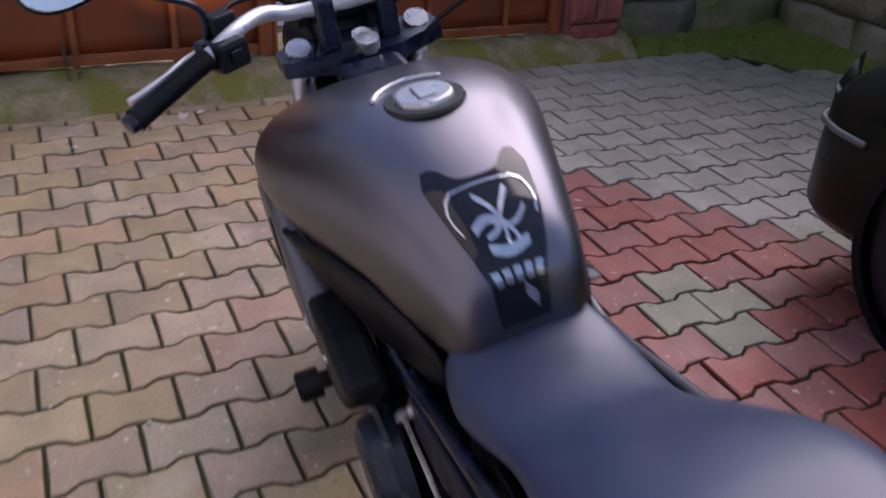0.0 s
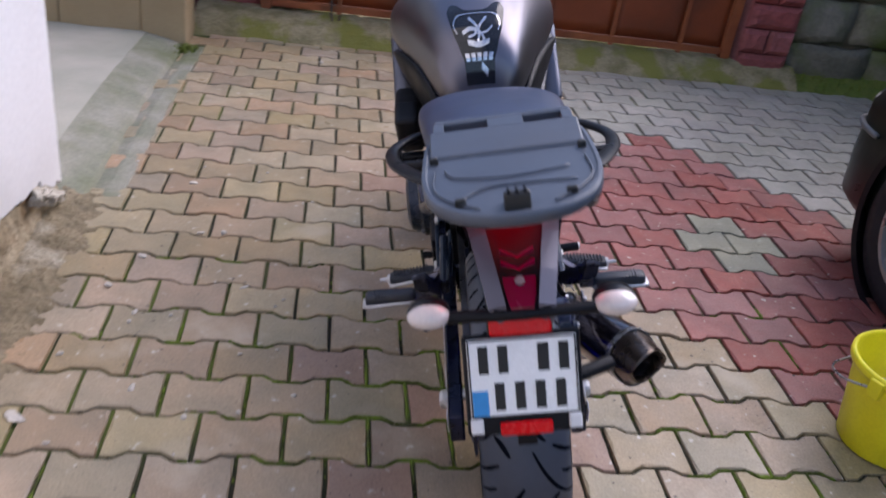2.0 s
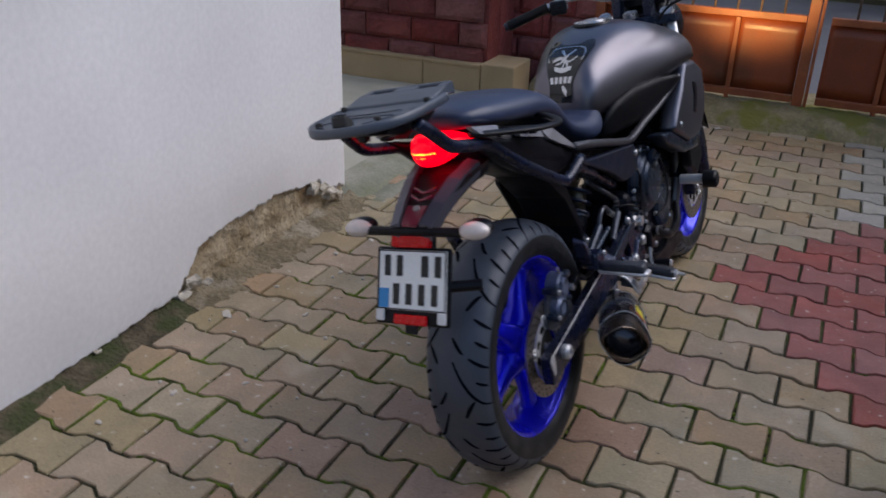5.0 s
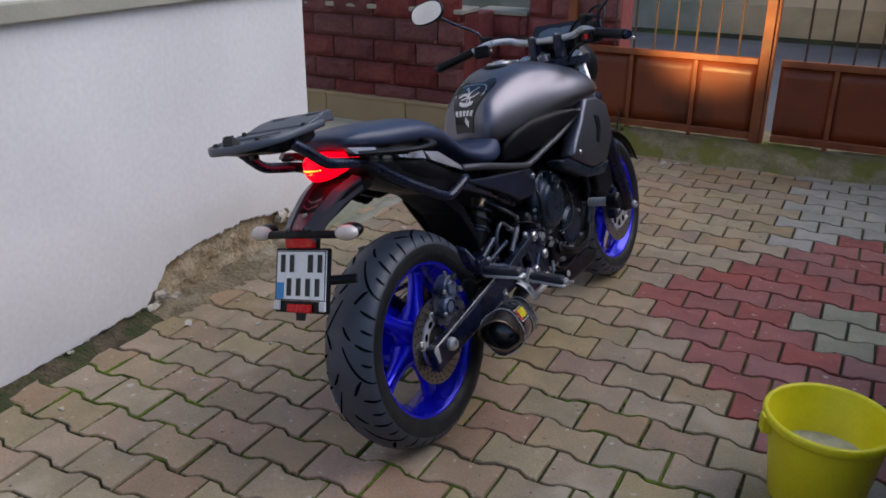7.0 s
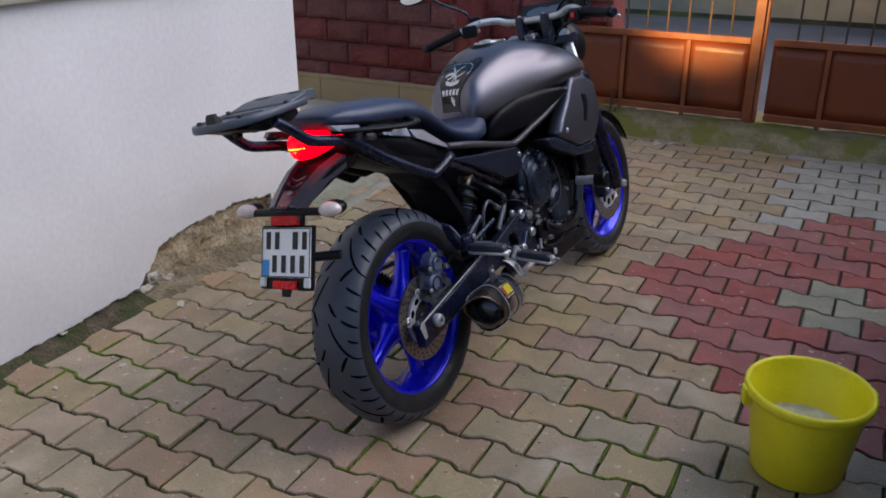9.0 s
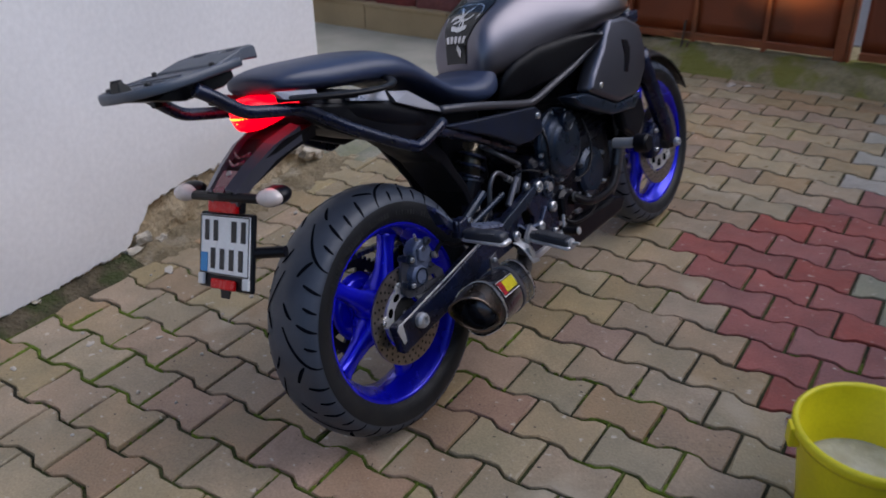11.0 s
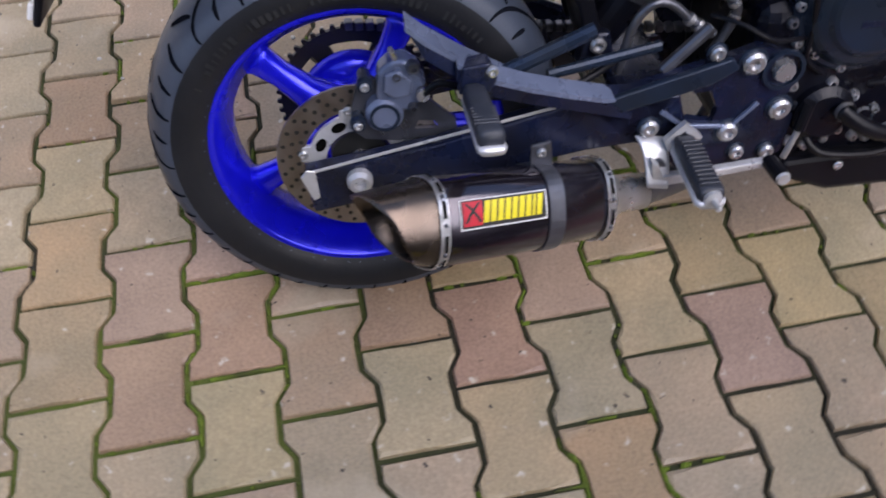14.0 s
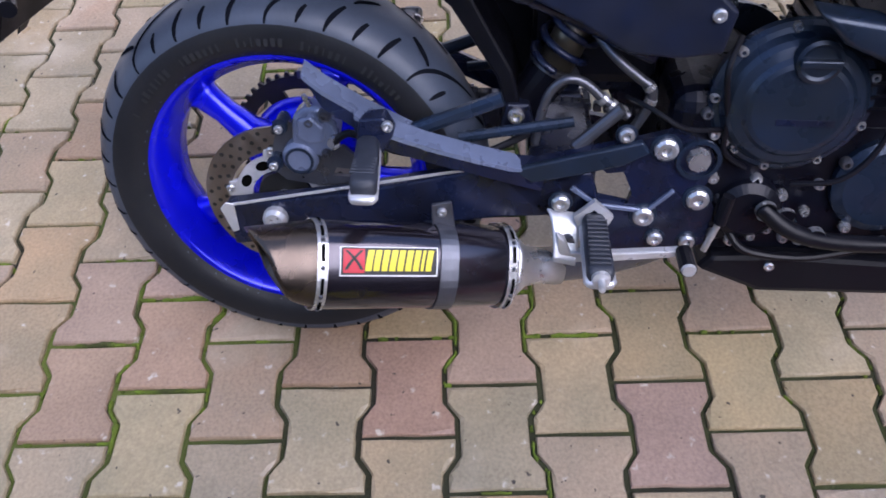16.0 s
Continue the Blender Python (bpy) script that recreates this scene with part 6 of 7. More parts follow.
part("flap_tip", plate([(-0.366, 0.541), (-0.372, 0.541), (-0.370, 0.522)], -0.015, 0.015, 0), PLASTIC, holder)
part("plate_lamp", block(-0.050, 0.050, -0.376, -0.360, 0.698, 0.728, 0.004), PLASTIC, holder)
part("lock_tube", tube(bmesh.new(), [(0.078, -0.362, 0.622), (0.14, -0.33, 0.63)], 0.012, 12), PLASTIC, holder)
tilt = Matrix.Translation((-0.005, -0.3735, 0.694)) @ Matrix.Rotation(radians(-21), 4, "X") @ Matrix.Translation((0, 0.3735, -0.694))
holder.matrix_basis = tilt
board = part("number_plate", block(-0.083, 0.083, -0.376, -0.3725, 0.570, 0.694, 0.003), PLATE, bike, "white number plate with a blue strip and black bars")
rimb = bmesh.new()
for a in ((-0.082, 0.082, 0.6905, 0.693), (-0.082, 0.082, 0.5710, 0.5735), (-0.082, -0.0795, 0.5735, 0.6905), (0.0795, 0.082, 0.5735, 0.6905)):
    block(a[0], a[1], -0.3772, -0.3765, a[2], a[3], 0, 1, rimb)
board.matrix_basis = tilt
part("plate_border", rimb, INK, board)
part("blue_strip", block(-0.079, -0.055, -0.3774, -0.3766, 0.574, 0.614), PLATEBLUE, board, "blue strip")
for x, w, z in [(-0.070, 0.022, 0.640), (-0.040, 0.022, 0.640), (0.020, 0.024, 0.640), (0.052, 0.022, 0.640)] + [(-0.048 + k * 0.031, 0.022, 0.582) for k in range(4)]:
    bars = block(x + 0.0035, x + w - 0.0035, -0.3774, -0.3766, z, z + 0.043)
    part("plate_bar", bars, INK, board)

# ---- front end ----
for side in (1, -1):
    x = side * 0.105
    fork = part("fork", tube(bmesh.new(), [(x, 1.125, 0.945), (x, 1.29, 0.60)], 0.0215, 20), STEEL, bike, "steel fork tube", smooth=True)
    part("slider", tube(bmesh.new(), [(x, 1.265, 0.655), (x, 1.28, 0.62), (x, 1.40, 0.36), (x, 1.415, 0.29)], [0.031, 0.030, 0.029, 0.032], 20), BLACKMETAL, fork, "black fork slider", smooth=True)
    part("fork_cap", tube(bmesh.new(), [(x, 1.118, 0.952), (x, 1.110, 0.966)], [0.024, 0.021], 20), STEEL, fork, "bright fork cap")
    bolt(fork, side * 0.13, FY, FZ, 0.016, 0.02, ALU, side)
    cal = part("front_caliper", plate([(1.30, 0.27), (1.285, 0.36), (1.33, 0.40), (1.37, 0.36), (1.36, 0.28)], side * 0.055, side * 0.105, 0.008), BLACKMETAL, bike, "black front brake caliper")
    bolt(cal, side * 0.105, 1.32, 0.30, 0.009, 0.008, STEEL, side)
    bolt(cal, side * 0.105, 1.33, 0.365, 0.009, 0.008, STEEL, side)
bm = bmesh.new()
def fender(u, v):
    a = radians(25 + 125 * u)
    w = 0.068
    x = (v - 0.5) * 2 * w
    r = 0.335 - 0.030 * abs(v - 0.5) * 2 * abs(v - 0.5) * 2
    return Vector((x, FY + r * math.cos(a), FZ + r * math.sin(a)))
grid_face(bm, 24, 10, fender)
fo = part("front_fender", bm, PLASTIC, bike, "black front fender", smooth=True)
fo.modifiers.new("thick", "SOLIDIFY").thickness = 0.004
yoke = part("top_yoke", soften(loft([[(-0.14, 1.085, z), (-0.14, 1.15, z), (-0.06, 1.17, z), (0.06, 1.17, z), (0.14, 1.15, z), (0.14, 1.085, z), (0.05, 1.04, z), (-0.05, 1.04, z)] for z in (0.928, 0.955)]), 0.005), BLACKMETAL, bike, "black top yoke")
part("yoke_nut", tube(bmesh.new(), [(0, 1.09, 0.955), (0, 1.085, 0.972)], 0.018, 6), STEEL, yoke)
part("lower_yoke", block(-0.14, 0.14, 1.15, 1.23, 0.76, 0.80, 0.01), BLACKMETAL, bike)
part("ignition_lock", tube(bmesh.new(), [(0, 1.055, 0.955), (0, 1.05, 0.975)], 0.02, 18), STEEL, yoke, "ignition lock with key")
HB = [(-0.30, 0.972, 1.014), (-0.25, 0.996, 1.030), (-0.20, 1.03, 1.046), (-0.15, 1.08, 1.044), (-0.10, 1.10, 1.028), (0.0, 1.103, 1.024), (0.10, 1.10, 1.028), (0.15, 1.08, 1.044), (0.20, 1.03, 1.046), (0.25, 0.996, 1.030), (0.30, 0.972, 1.022)]
hb = part("handlebar", curve_tube(HB, 0.0125, 44, 14), ALU, bike, "silver tubular handlebar", smooth=True)
for x in (-0.052, 0.052):
    part("bar_clamp", block(x - 0.016, x + 0.016, 1.08, 1.125, 0.952, 1.042, 0.006), BLACKMETAL, hb, "black bar clamp")
    part("clamp_bolt", tube(bmesh.new(), [(x, 1.088, 1.042), (x, 1.088, 1.047)], 0.007, 10), STEEL, hb)
for side, x0, xe in ((-1, -0.255, -0.382), (1, 0.255, 0.382)):
    a, b = Vector((x0, 0.992, 1.028)), Vector((xe, 0.928, 0.988 if side < 0 else 1.015))
    g = part("grip", tube(bmesh.new(), [a.lerp(b, u) for u in (0, 0.02, 0.04, 0.9, 0.97)], [0.021, 0.021, 0.0165, 0.0165, 0.018], 18), PLASTIC, bike, "black rubber handlebar grip", smooth=True)
    part("bar_end", tube(bmesh.new(), [a.lerp(b, 0.97), a.lerp(b, 1.06)], [0.015, 0.013], 16), BLACKMETAL, g, "bar end weight")
    sw = part("switch_box", block(-0.028, 0.028, -0.024, 0.024, -0.024, 0.022, 0.008), PLASTIC, bike, "black handlebar switch box", m=pose(x0 - side * 0.03, 1.008, 1.024, 0, 0, side * -28))
    part("switch", block(-0.01, 0.01, -0.030, -0.024, -0.008, 0.008, 0.002), REFLECT if side > 0 else PLASTIC, sw)
    part("perch", block(-0.02, 0.02, 0.02, 0.06, -0.012, 0.014, 0.006), BLACKMETAL, sw)
    part("lever", curve_tube([(x0 - side * 0.04, 1.062, 1.020), (x0 + side * 0.02, 1.060, 1.014), (x0 + side * 0.07, 1.02, 1.006), (x0 + side * 0.125, 0.985, 0.996)], [0.008, 0.006, 0.005, 0.007], 20, 10), ALU, bike, "bare aluminium control lever", smooth=True)
    part("reservoir" if side > 0 else "clutch_perch", block(-0.022, 0.022, -0.02, 0.02, -0.016, 0.022, 0.006), PLASTIC, bike, "black box on the handlebar", m=pose(x0 - side * 0.035, 1.052, 1.05, 0, 0, side * -25))
    mb = Vector((x0 - side * 0.01, 1.045, 1.04))
    mc = Vector((side * 0.365, 0.955, 1.186))
    mirror = part("mirror", curve_tube([mb, mb + Vector((0, -0.01, 0.05)), mb.lerp(mc, 0.55) + Vector((0, -0.01, 0.02)), mc], 0.0055, 20, 8), BLACKMETAL, bike, "black stalk mirror", smooth=True)
    mm = Matrix.Translation(mc + Vector((side * 0.03, -0.01, 0.012))) @ Euler((radians(-14), radians(side * 10), radians(side * -10))).to_matrix().to_4x4()
    bm = loft([[(0.068 * s * math.copysign(abs(math.cos(q)) ** 0.8, math.cos(q)), dy, 0.042 * s * math.copysign(abs(math.sin(q)) ** 0.85, math.sin(q))) for q in [2 * math.pi * k / 32 for k in range(32)]] for s, dy in ((1.0, -0.012), (1.03, -0.006), (0.95, 0.008), (0.6, 0.02), (0.1, 0.026))])
    part("mirror_shell", bm, PLASTIC, mirror, "black mirror shell", smooth=True, m=mm)
    bm = loft([[(0.064 * s * math.copysign(abs(math.cos(q)) ** 0.8, math.cos(q)), -0.0125 - dy, 0.039 * s * math.copysign(abs(math.sin(q)) ** 0.85, math.sin(q))) for q in [2 * math.pi * k / 32 for k in range(32)]] for s, dy in ((1.0, 0.0), (0.98, 0.001))])
    part("mirror_glass", bm, MIRROR, mirror, "mirror glass", m=mm)
for pts, r in (([(0.235, 1.06, 1.03), (0.20, 1.12, 1.08), (0.10, 1.16, 1.07), (0.04, 1.17, 0.98), (0.03, 1.15, 0.86)], 0.005), ([(0.245, 1.05, 1.05), (0.24, 1.10, 1.11), (0.16, 1.16, 1.10), (0.09, 1.18, 0.98), (0.08, 1.16, 0.84)], 0.0045), ([(-0.24, 1.06, 1.03), (-0.19, 1.12, 1.06), (-0.10, 1.16, 1.03), (-0.05, 1.15, 0.92), (-0.04, 1.12, 0.84)], 0.0045), ([(0.225, 1.045, 1.01), (0.15, 1.04, 0.99), (0.10, 1.06, 0.95), (0.06, 1.10, 0.88)], 0.0045)):
    part("cable", curve_tube(pts, r, 24, 8), PLASTIC, bike, "black control cable", smooth=True)
part("reservoir_cup", tube(bmesh.new(), [(0.175, 1.085, 1.045), (0.175, 1.085, 1.09)], [0.022, 0.024], 20), PLASTIC, bike, "black brake fluid cup")
part("reservoir_lid", tube(bmesh.new(), [(0.175, 1.085, 1.0905), (0.175, 1.085, 1.097)], [0.0255, 0.0245], 20), INK, bike)
inst = part("instrument", soften(loft([[(-0.09, 1.15, z0), (0.09, 1.15, z0), (0.10, 1.23, z1), (-0.10, 1.23, z1)] for z0, z1 in ((0.985, 1.02), (1.03, 1.075))]), 0.012, 3), PLASTIC, bike, "black instrument housing")
bm = loft([[(-0.018 + 0.045 * math.cos(q), 1.178 + 0.028 * math.sin(q), 1.0445 + 0.014 * math.sin(q) + d) for q in [2 * math.pi * k / 32 for k in range(32)]] for d in (0.0, 0.004)])
part("dial", bm, DIAL, inst, "round dial glass")
part("display", soften(loft([[(0.02, 1.16, 1.036 + d), (0.065, 1.16, 1.036 + d), (0.065, 1.205, 1.058 + d), (0.02, 1.205, 1.058 + d)] for d in (0, 0.003)]), 0.001, 1), DIAL, inst)
bm = loft([superring(y, w, zb, zt, zm, 2.3, 2.3, 28, 0.0) for y, w, zb, zt, zm in ((1.17, 0.07, 0.83, 0.98, 0.91), (1.22, 0.105, 0.80, 1.01, 0.91), (1.30, 0.105, 0.80, 0.995, 0.90), (1.34, 0.09, 0.815, 0.975, 0.895))])
head = part("headlamp", bm, PLASTIC, bike, "black headlamp housing", smooth=True)
bm = loft([superring(y, w, zb, zt, zm, 2.3, 2.3, 28, 0.0) for y, w, zb, zt, zm in ((1.341, 0.082, 0.822, 0.968, 0.895), (1.352, 0.06, 0.845, 0.945, 0.895))])
part("headlamp_lens", bm, LAMPGLASS, head, "lit headlamp lens", smooth=True)
part("side_stand", curve_tube([(-0.10, 0.60, 0.26), (-0.14, 0.61, 0.20), (-0.175, 0.60, 0.11), (-0.215, 0.595, 0.034)], 0.010, 14, 10), BLACKMETAL, bike, "black side stand", smooth=True)
part("stand_foot", block(-0.245, -0.195, 0.57, 0.63, 0.033, 0.041, 0.002), BLACKMETAL, bike)
for y, z in ((0.60, 0.30), (0.45, 0.33), (0.40, 0.45)):
    bolt(bike, -0.112, y, z, 0.012, 0.01, STEEL, -1)
part("left_case", revolve([(0, 0), (0, 0.105), (-0.03, 0.10), (-0.042, 0.08), (-0.045, 0)], 48, 0.76, 0.40, x0=-0.14), COVER, engine, "round black generator cover")
part("sprocket_cover", plate([(0.50, 0.30), (0.48, 0.40), (0.54, 0.45), (0.66, 0.44), (0.67, 0.31), (0.60, 0.27)], -0.165, -0.13, 0.01), ENGINE, engine)

# headlamp light on the gate
spot = new("headlamp_light", bpy.data.lights.new("headlamp_light", "SPOT"))
spot.data.energy, spot.data.color, spot.data.spot_size, spot.data.spot_blend, spot.data.shadow_soft_size = 420, (1.0, 0.64, 0.22), radians(27), 1.0, 0.08
hp = bike.matrix_basis @ Vector((0, 1.46, 0.90))
spot.matrix_world = look(hp, bike.matrix_basis @ Vector((-0.07, 3.4, 0.86)))

# ---- bucket ----
YELLOW = mat("yellow_plastic", (0.88, 0.80, 0.018), 0.42, second=(0.78, 0.68, 0.016), scale=6, fine=120, bump=0.15, stain=(0.5, 0.42, 0.10), stain_at=(0.66, 0.8))
FOAM = mat("soapy_water", (0.80, 0.77, 0.74), 0.25, second=(0.62, 0.58, 0.52), scale=18, fine=160, bump=0.4, depth=0.003)


def about_z(profile, seg=56, bm=None):
    b = bm or bmesh.new()
    rings = [[b.verts.new((r * math.cos(2 * math.pi * k / seg), r * math.sin(2 * math.pi * k / seg), z)) for r, z in profile] for k in range(seg)]
    for k in range(seg):
        p, q = rings[k], rings[(k + 1) % seg]
        for i in range(len(profile) - 1):
            b.faces.new((p[i], p[i + 1], q[i + 1], q[i]))
    bmesh.ops.remove_doubles(b, verts=b.verts[:], dist=1e-6)
    return b


bucket = tagged(new("bucket"), "yellow plastic bucket half full of soapy water", "bucket")
bucket.location = (1.035, 0.205, 0.0)
bucket.rotation_euler = (0, 0, 0.4)
part("body", about_z([(0.0, 0.006), (0.108, 0.006), (0.113, 0.0), (0.118, 0.006), (0.146, 0.215), (0.148, 0.228), (0.160, 0.232), (0.163, 0.240), (0.163, 0.252), (0.158, 0.258), (0.150, 0.256), (0.147, 0.25), (0.114, 0.012), (0.0, 0.012)]), YELLOW, bucket, smooth=True)
part("water", about_z([(0.0, 0.118), (0.127, 0.118), (0.129, 0.121)]), FOAM, bucket, "pale cloudy water")
for s in (1, -1):
    part("handle_lug", block(s * 0.158 - 0.012, s * 0.158 + 0.012, -0.018, 0.018, 0.20, 0.25, 0.004), YELLOW, bucket)
part("handle", curve_tube([(0.163, 0, 0.225), (0.15, 0.09, 0.19), (0.09, 0.16, 0.165), (0, 0.178, 0.155), (-0.09, 0.16, 0.165), (-0.15, 0.09, 0.19), (-0.163, 0, 0.225)], 0.0035, 30, 8), STEEL, bucket, "wire handle", smooth=True)

# ---- car ----
CARPAINT = mat("car_paint", (0.003, 0.006, 0.005), 0.35, metal=0.0, second=(0.004, 0.008, 0.006), scale=3, coat=0.0, spec=0.25, bump=0.02)
GLASS = mat("car_glass", (0.02, 0.025, 0.025), 0.05, coat=1.0, bump=0)
CHROME = mat("car_strip", (0.16, 0.16, 0.16), 0.4, metal=0.3, bump=0)
ALLOY = mat("alloy_wheel", (0.42, 0.41, 0.40), 0.35, metal=0.8, second=(0.34, 0.33, 0.32), scale=12, bump=0.1)

car = tagged(new("car"), "dark green hatchback parked beside the motorcycle", "car")
car.location = (1.41, 0.10, 0.0)
# side outline from the end near the gate (y = 1.36) to the far end


def car_ring(y, w, zb, zt, roof):
    """Half the outline of the body across at y, mirrored."""
    cx = 0.84
    half = [(0.45, zb), (w - 0.06, zb), (w - 0.012, zb + 0.05), (w, zb + 0.20), (w - 0.004, zb + 0.38), (w - 0.03, zt - 0.03), (w - 0.09, zt)]
    half += [(w - 0.10 - 0.13 * roof, zt + 0.30 * roof), (w - 0.17 - 0.22 * roof, zt + 0.55 * roof), (0.0, zt + 0.60 * roof + 0.02)]
    right = [(cx + x, y, z) for x, z in half]
    left = [(cx - x, y, z) for x, z in reversed(half[:-1])]
    return right + left


rows = [(1.37, 0.62, 0.30, 0.50, 0.0), (1.345, 0.73, 0.22, 0.585, 0.0), (1.28, 0.79, 0.19, 0.655, 0.0), (1.16, 0.825, 0.19, 0.72, 0.03), (0.98, 0.835, 0.20, 0.80, 0.30), (0.62, 0.84, 0.23, 0.90, 0.85), (0.0, 0.84, 0.22, 0.92, 1.0), (-0.8, 0.84, 0.22, 0.91, 1.0), (-1.35, 0.84, 0.22, 0.90, 0.65), (-1.75, 0.835, 0.23, 0.86, 0.06), (-2.2, 0.80, 0.25, 0.78, 0.0), (-2.5, 0.68, 0.30, 0.62, 0.0), (-2.55, 0.6, 0.36, 0.55, 0.0)]
part("body", loft([car_ring(*r) for r in [tuple(q) for q in smooth_steps(rows, 36)]]), CARPAINT, car, "dark green painted body", smooth=True)
for s, cx in ((-1, 0.0), (1, 1.68)):
    for wy in (0.71, -1.72):
        wx = cx + (0.085 if s < 0 else -0.085)
        tprof = [(-0.08, 0.20), (-0.092, 0.24), (-0.088, 0.285), (-0.06, 0.303), (0.06, 0.303), (0.088, 0.285), (0.092, 0.24), (0.08, 0.20)]
        wheel = part("wheel", revolve([(a, b) for a, b in tprof], 56, wy, 0.303, x0=wx), SIDEWALL, car, "black car tyre on an alloy rim", smooth=True)
        bm = revolve([(s * 0.088, 0.205), (s * 0.086, 0.192), (s * 0.05, 0.185), (s * 0.0, 0.18)], 48, wy, 0.303, x0=wx)
        for k in range(7):
            a = 2 * math.pi * k / 7
            d, q = Vector((0, math.cos(a), math.sin(a))), Vector((0, -math.sin(a), math.cos(a)))
            c = Vector((0, wy, 0.303))
            pts = [c + d * 0.04 - q * 0.018, c + d * 0.04 + q * 0.018, c + d * 0.19 + q * 0.022, c + d * 0.19 - q * 0.022]
            xa, xb = sorted((wx + s * 0.055, wx + s * 0.078))
            plate([(p.y, p.z) for p in pts], xa, xb, 0.005, 2, bm)
        revolve([(s * 0.03, 0.05), (s * 0.08, 0.05), (s * 0.085, 0.03), (s * 0.085, 0.0)], 24, wy, 0.303, bm=bm, x0=wx)
        part("rim", bm, ALLOY, wheel, "silver alloy rim")
        part("wheel_arch", revolve([(s * 0.096, 0.318), (s * 0.098, 0.345), (s * 0.06, 0.35), (-s * 0.05, 0.345)], 56, wy, 0.315, x0=wx), PLASTIC, car, "black wheel arch lining")
        part("wheel_well", revolve([(s * 0.094, 0.325), (s * 0.094, 0.0)], 40, wy, 0.315, x0=wx - s * 0.19 + s * 0.10), INK, car)
part("bumper_strip", curve_tube([(0.005, 1.12, 0.50), (0.03, 1.25, 0.50), (0.12, 1.355, 0.50), (0.40, 1.375, 0.50)], 0.011, 20, 8), CHROME, car, "pale bumper strip", smooth=True)
tab = np.array(rows)[::-1]


def skin(y, i, lift=0.006):
    """A point of the body's outline: i counts along the half section."""
    ring = car_ring(y, *[float(np.interp(y, tab[:, 0], tab[:, k])) for k in (1, 2, 3, 4)])
    a, c = Vector(ring[int(i)]), Vector(ring[min(int(i) + 1, 18)])
    p = a.lerp(c, i - int(i))
    out = Vector((p.x - 0.84, 0, p.z - 0.75)).normalized()
    return p + out * lift


for i0, i1 in ((6.12, 7.75), (11.88, 10.25)):
    for y0, y1 in ((0.62, 0.02), (-0.02, -0.62), (-0.66, -1.18)):
        bm = bmesh.new()
        grid_face(bm, 6, 4, lambda u, v: skin(y0 + (y1 - y0) * u, i0 + (i1 - i0) * v))
        part("side_window", bm, GLASS, car, "dark side window", smooth=True).modifiers.new("pane", "SOLIDIFY").thickness = 0.003
for name, y0, y1 in (("rear_window", 1.08, 0.70), ("windscreen", -1.66, -1.12)):
    bm = bmesh.new()
    grid_face(bm, 6, 8, lambda u, v: skin(y0 + (y1 - y0) * u, 7.9 + 2.2 * v))
    part(name, bm, GLASS, car, "dark curved glass", smooth=True).modifiers.new("pane", "SOLIDIFY").thickness = 0.003
for x in (0.22, 1.46):
    part("lamp", soften(block(x - 0.13, x + 0.13, 1.20, 1.29, 0.56, 0.64), 0.02, 3), GLASS, car, "dark lamp cluster")
    part("headlamp", soften(block(x - 0.12, x + 0.12, -2.47, -2.36, 0.58, 0.68), 0.02, 3), GLASS, car, "glass headlamp")
for x in (-0.06, 1.66):
    part("wing_mirror", soften(block(x, x + 0.08, -0.98, -0.86, 0.90, 1.02), 0.02, 3), CARPAINT, car, "dark wing mirror")
for y in (0.5, -0.05, -0.6):
    part("door_handle", soften(block(-0.012, 0.01, y - 0.16, y - 0.03, 0.76, 0.785), 0.005), CARPAINT, car) if y != 0.5 else None

# ---- debris on the ground ----
PALE = mat("pale_chip", (0.55, 0.50, 0.44), 0.7, second=(0.5, 0.46, 0.40), scale=40)
rng = random.Random(21)


def chip(x, y, sx, sy, h, name="stone_chip", label="pale plaster chip lying on the pavers", z=0.0):
    bm = bmesh.new()
    bmesh.ops.create_icosphere(bm, subdivisions=2, radius=1, matrix=Matrix.Diagonal((sx, sy, h, 1)))
    rough_up(bm, min(sx, sy) * 0.5, 60, x * 31 + y)
    for v in bm.verts:
        v.co.z = max(v.co.z, -h * 0.5)
    tagged(part(name, bm, PALE, smooth=True, m=pose(x, y, z + h * 0.45, 0, 0, rng.uniform(0, 180))), label, "chip", group="chips on the ground")


for x, y, a, b in ((-0.872, 1.089, 0.018, 0.011), (-0.80, 1.10, 0.017, 0.012), (-0.534, 2.996, 0.02, 0.014), (-0.10, 3.20, 0.06, 0.03), (-0.02, 3.22, 0.04, 0.02), (-1.02, 0.92, 0.02, 0.012), (-1.08, 0.75, 0.018, 0.012), (-0.98, 0.62, 0.014, 0.010), (-0.92, 0.30, 0.02, 0.010), (-0.78, 0.20, 0.012, 0.010), (-1.06, 0.10, 0.012, 0.009), (-0.85, -0.12, 0.015, 0.01), (-1.0, -0.25, 0.02, 0.012), (-0.95, 1.45, 0.022, 0.014), (-1.15, 0.18, 0.04, 0.02), (-1.12, 0.42, 0.012, 0.010), (-0.70, 0.78, 0.022, 0.008)):
    chip(x, y, a * 0.75, b * 0.75, 0.0045)
for k in range(26):
    chip(rng.uniform(-1.2, -0.5), rng.uniform(-0.6, 1.6), rng.uniform(0.004, 0.008), rng.uniform(0.004, 0.007), 0.004)
PLASTERBIT = mat("broken_plaster", (0.60, 0.55, 0.47), 0.9, second=(0.42, 0.37, 0.29), scale=30, fine=120, bump=0.8, depth=0.004)
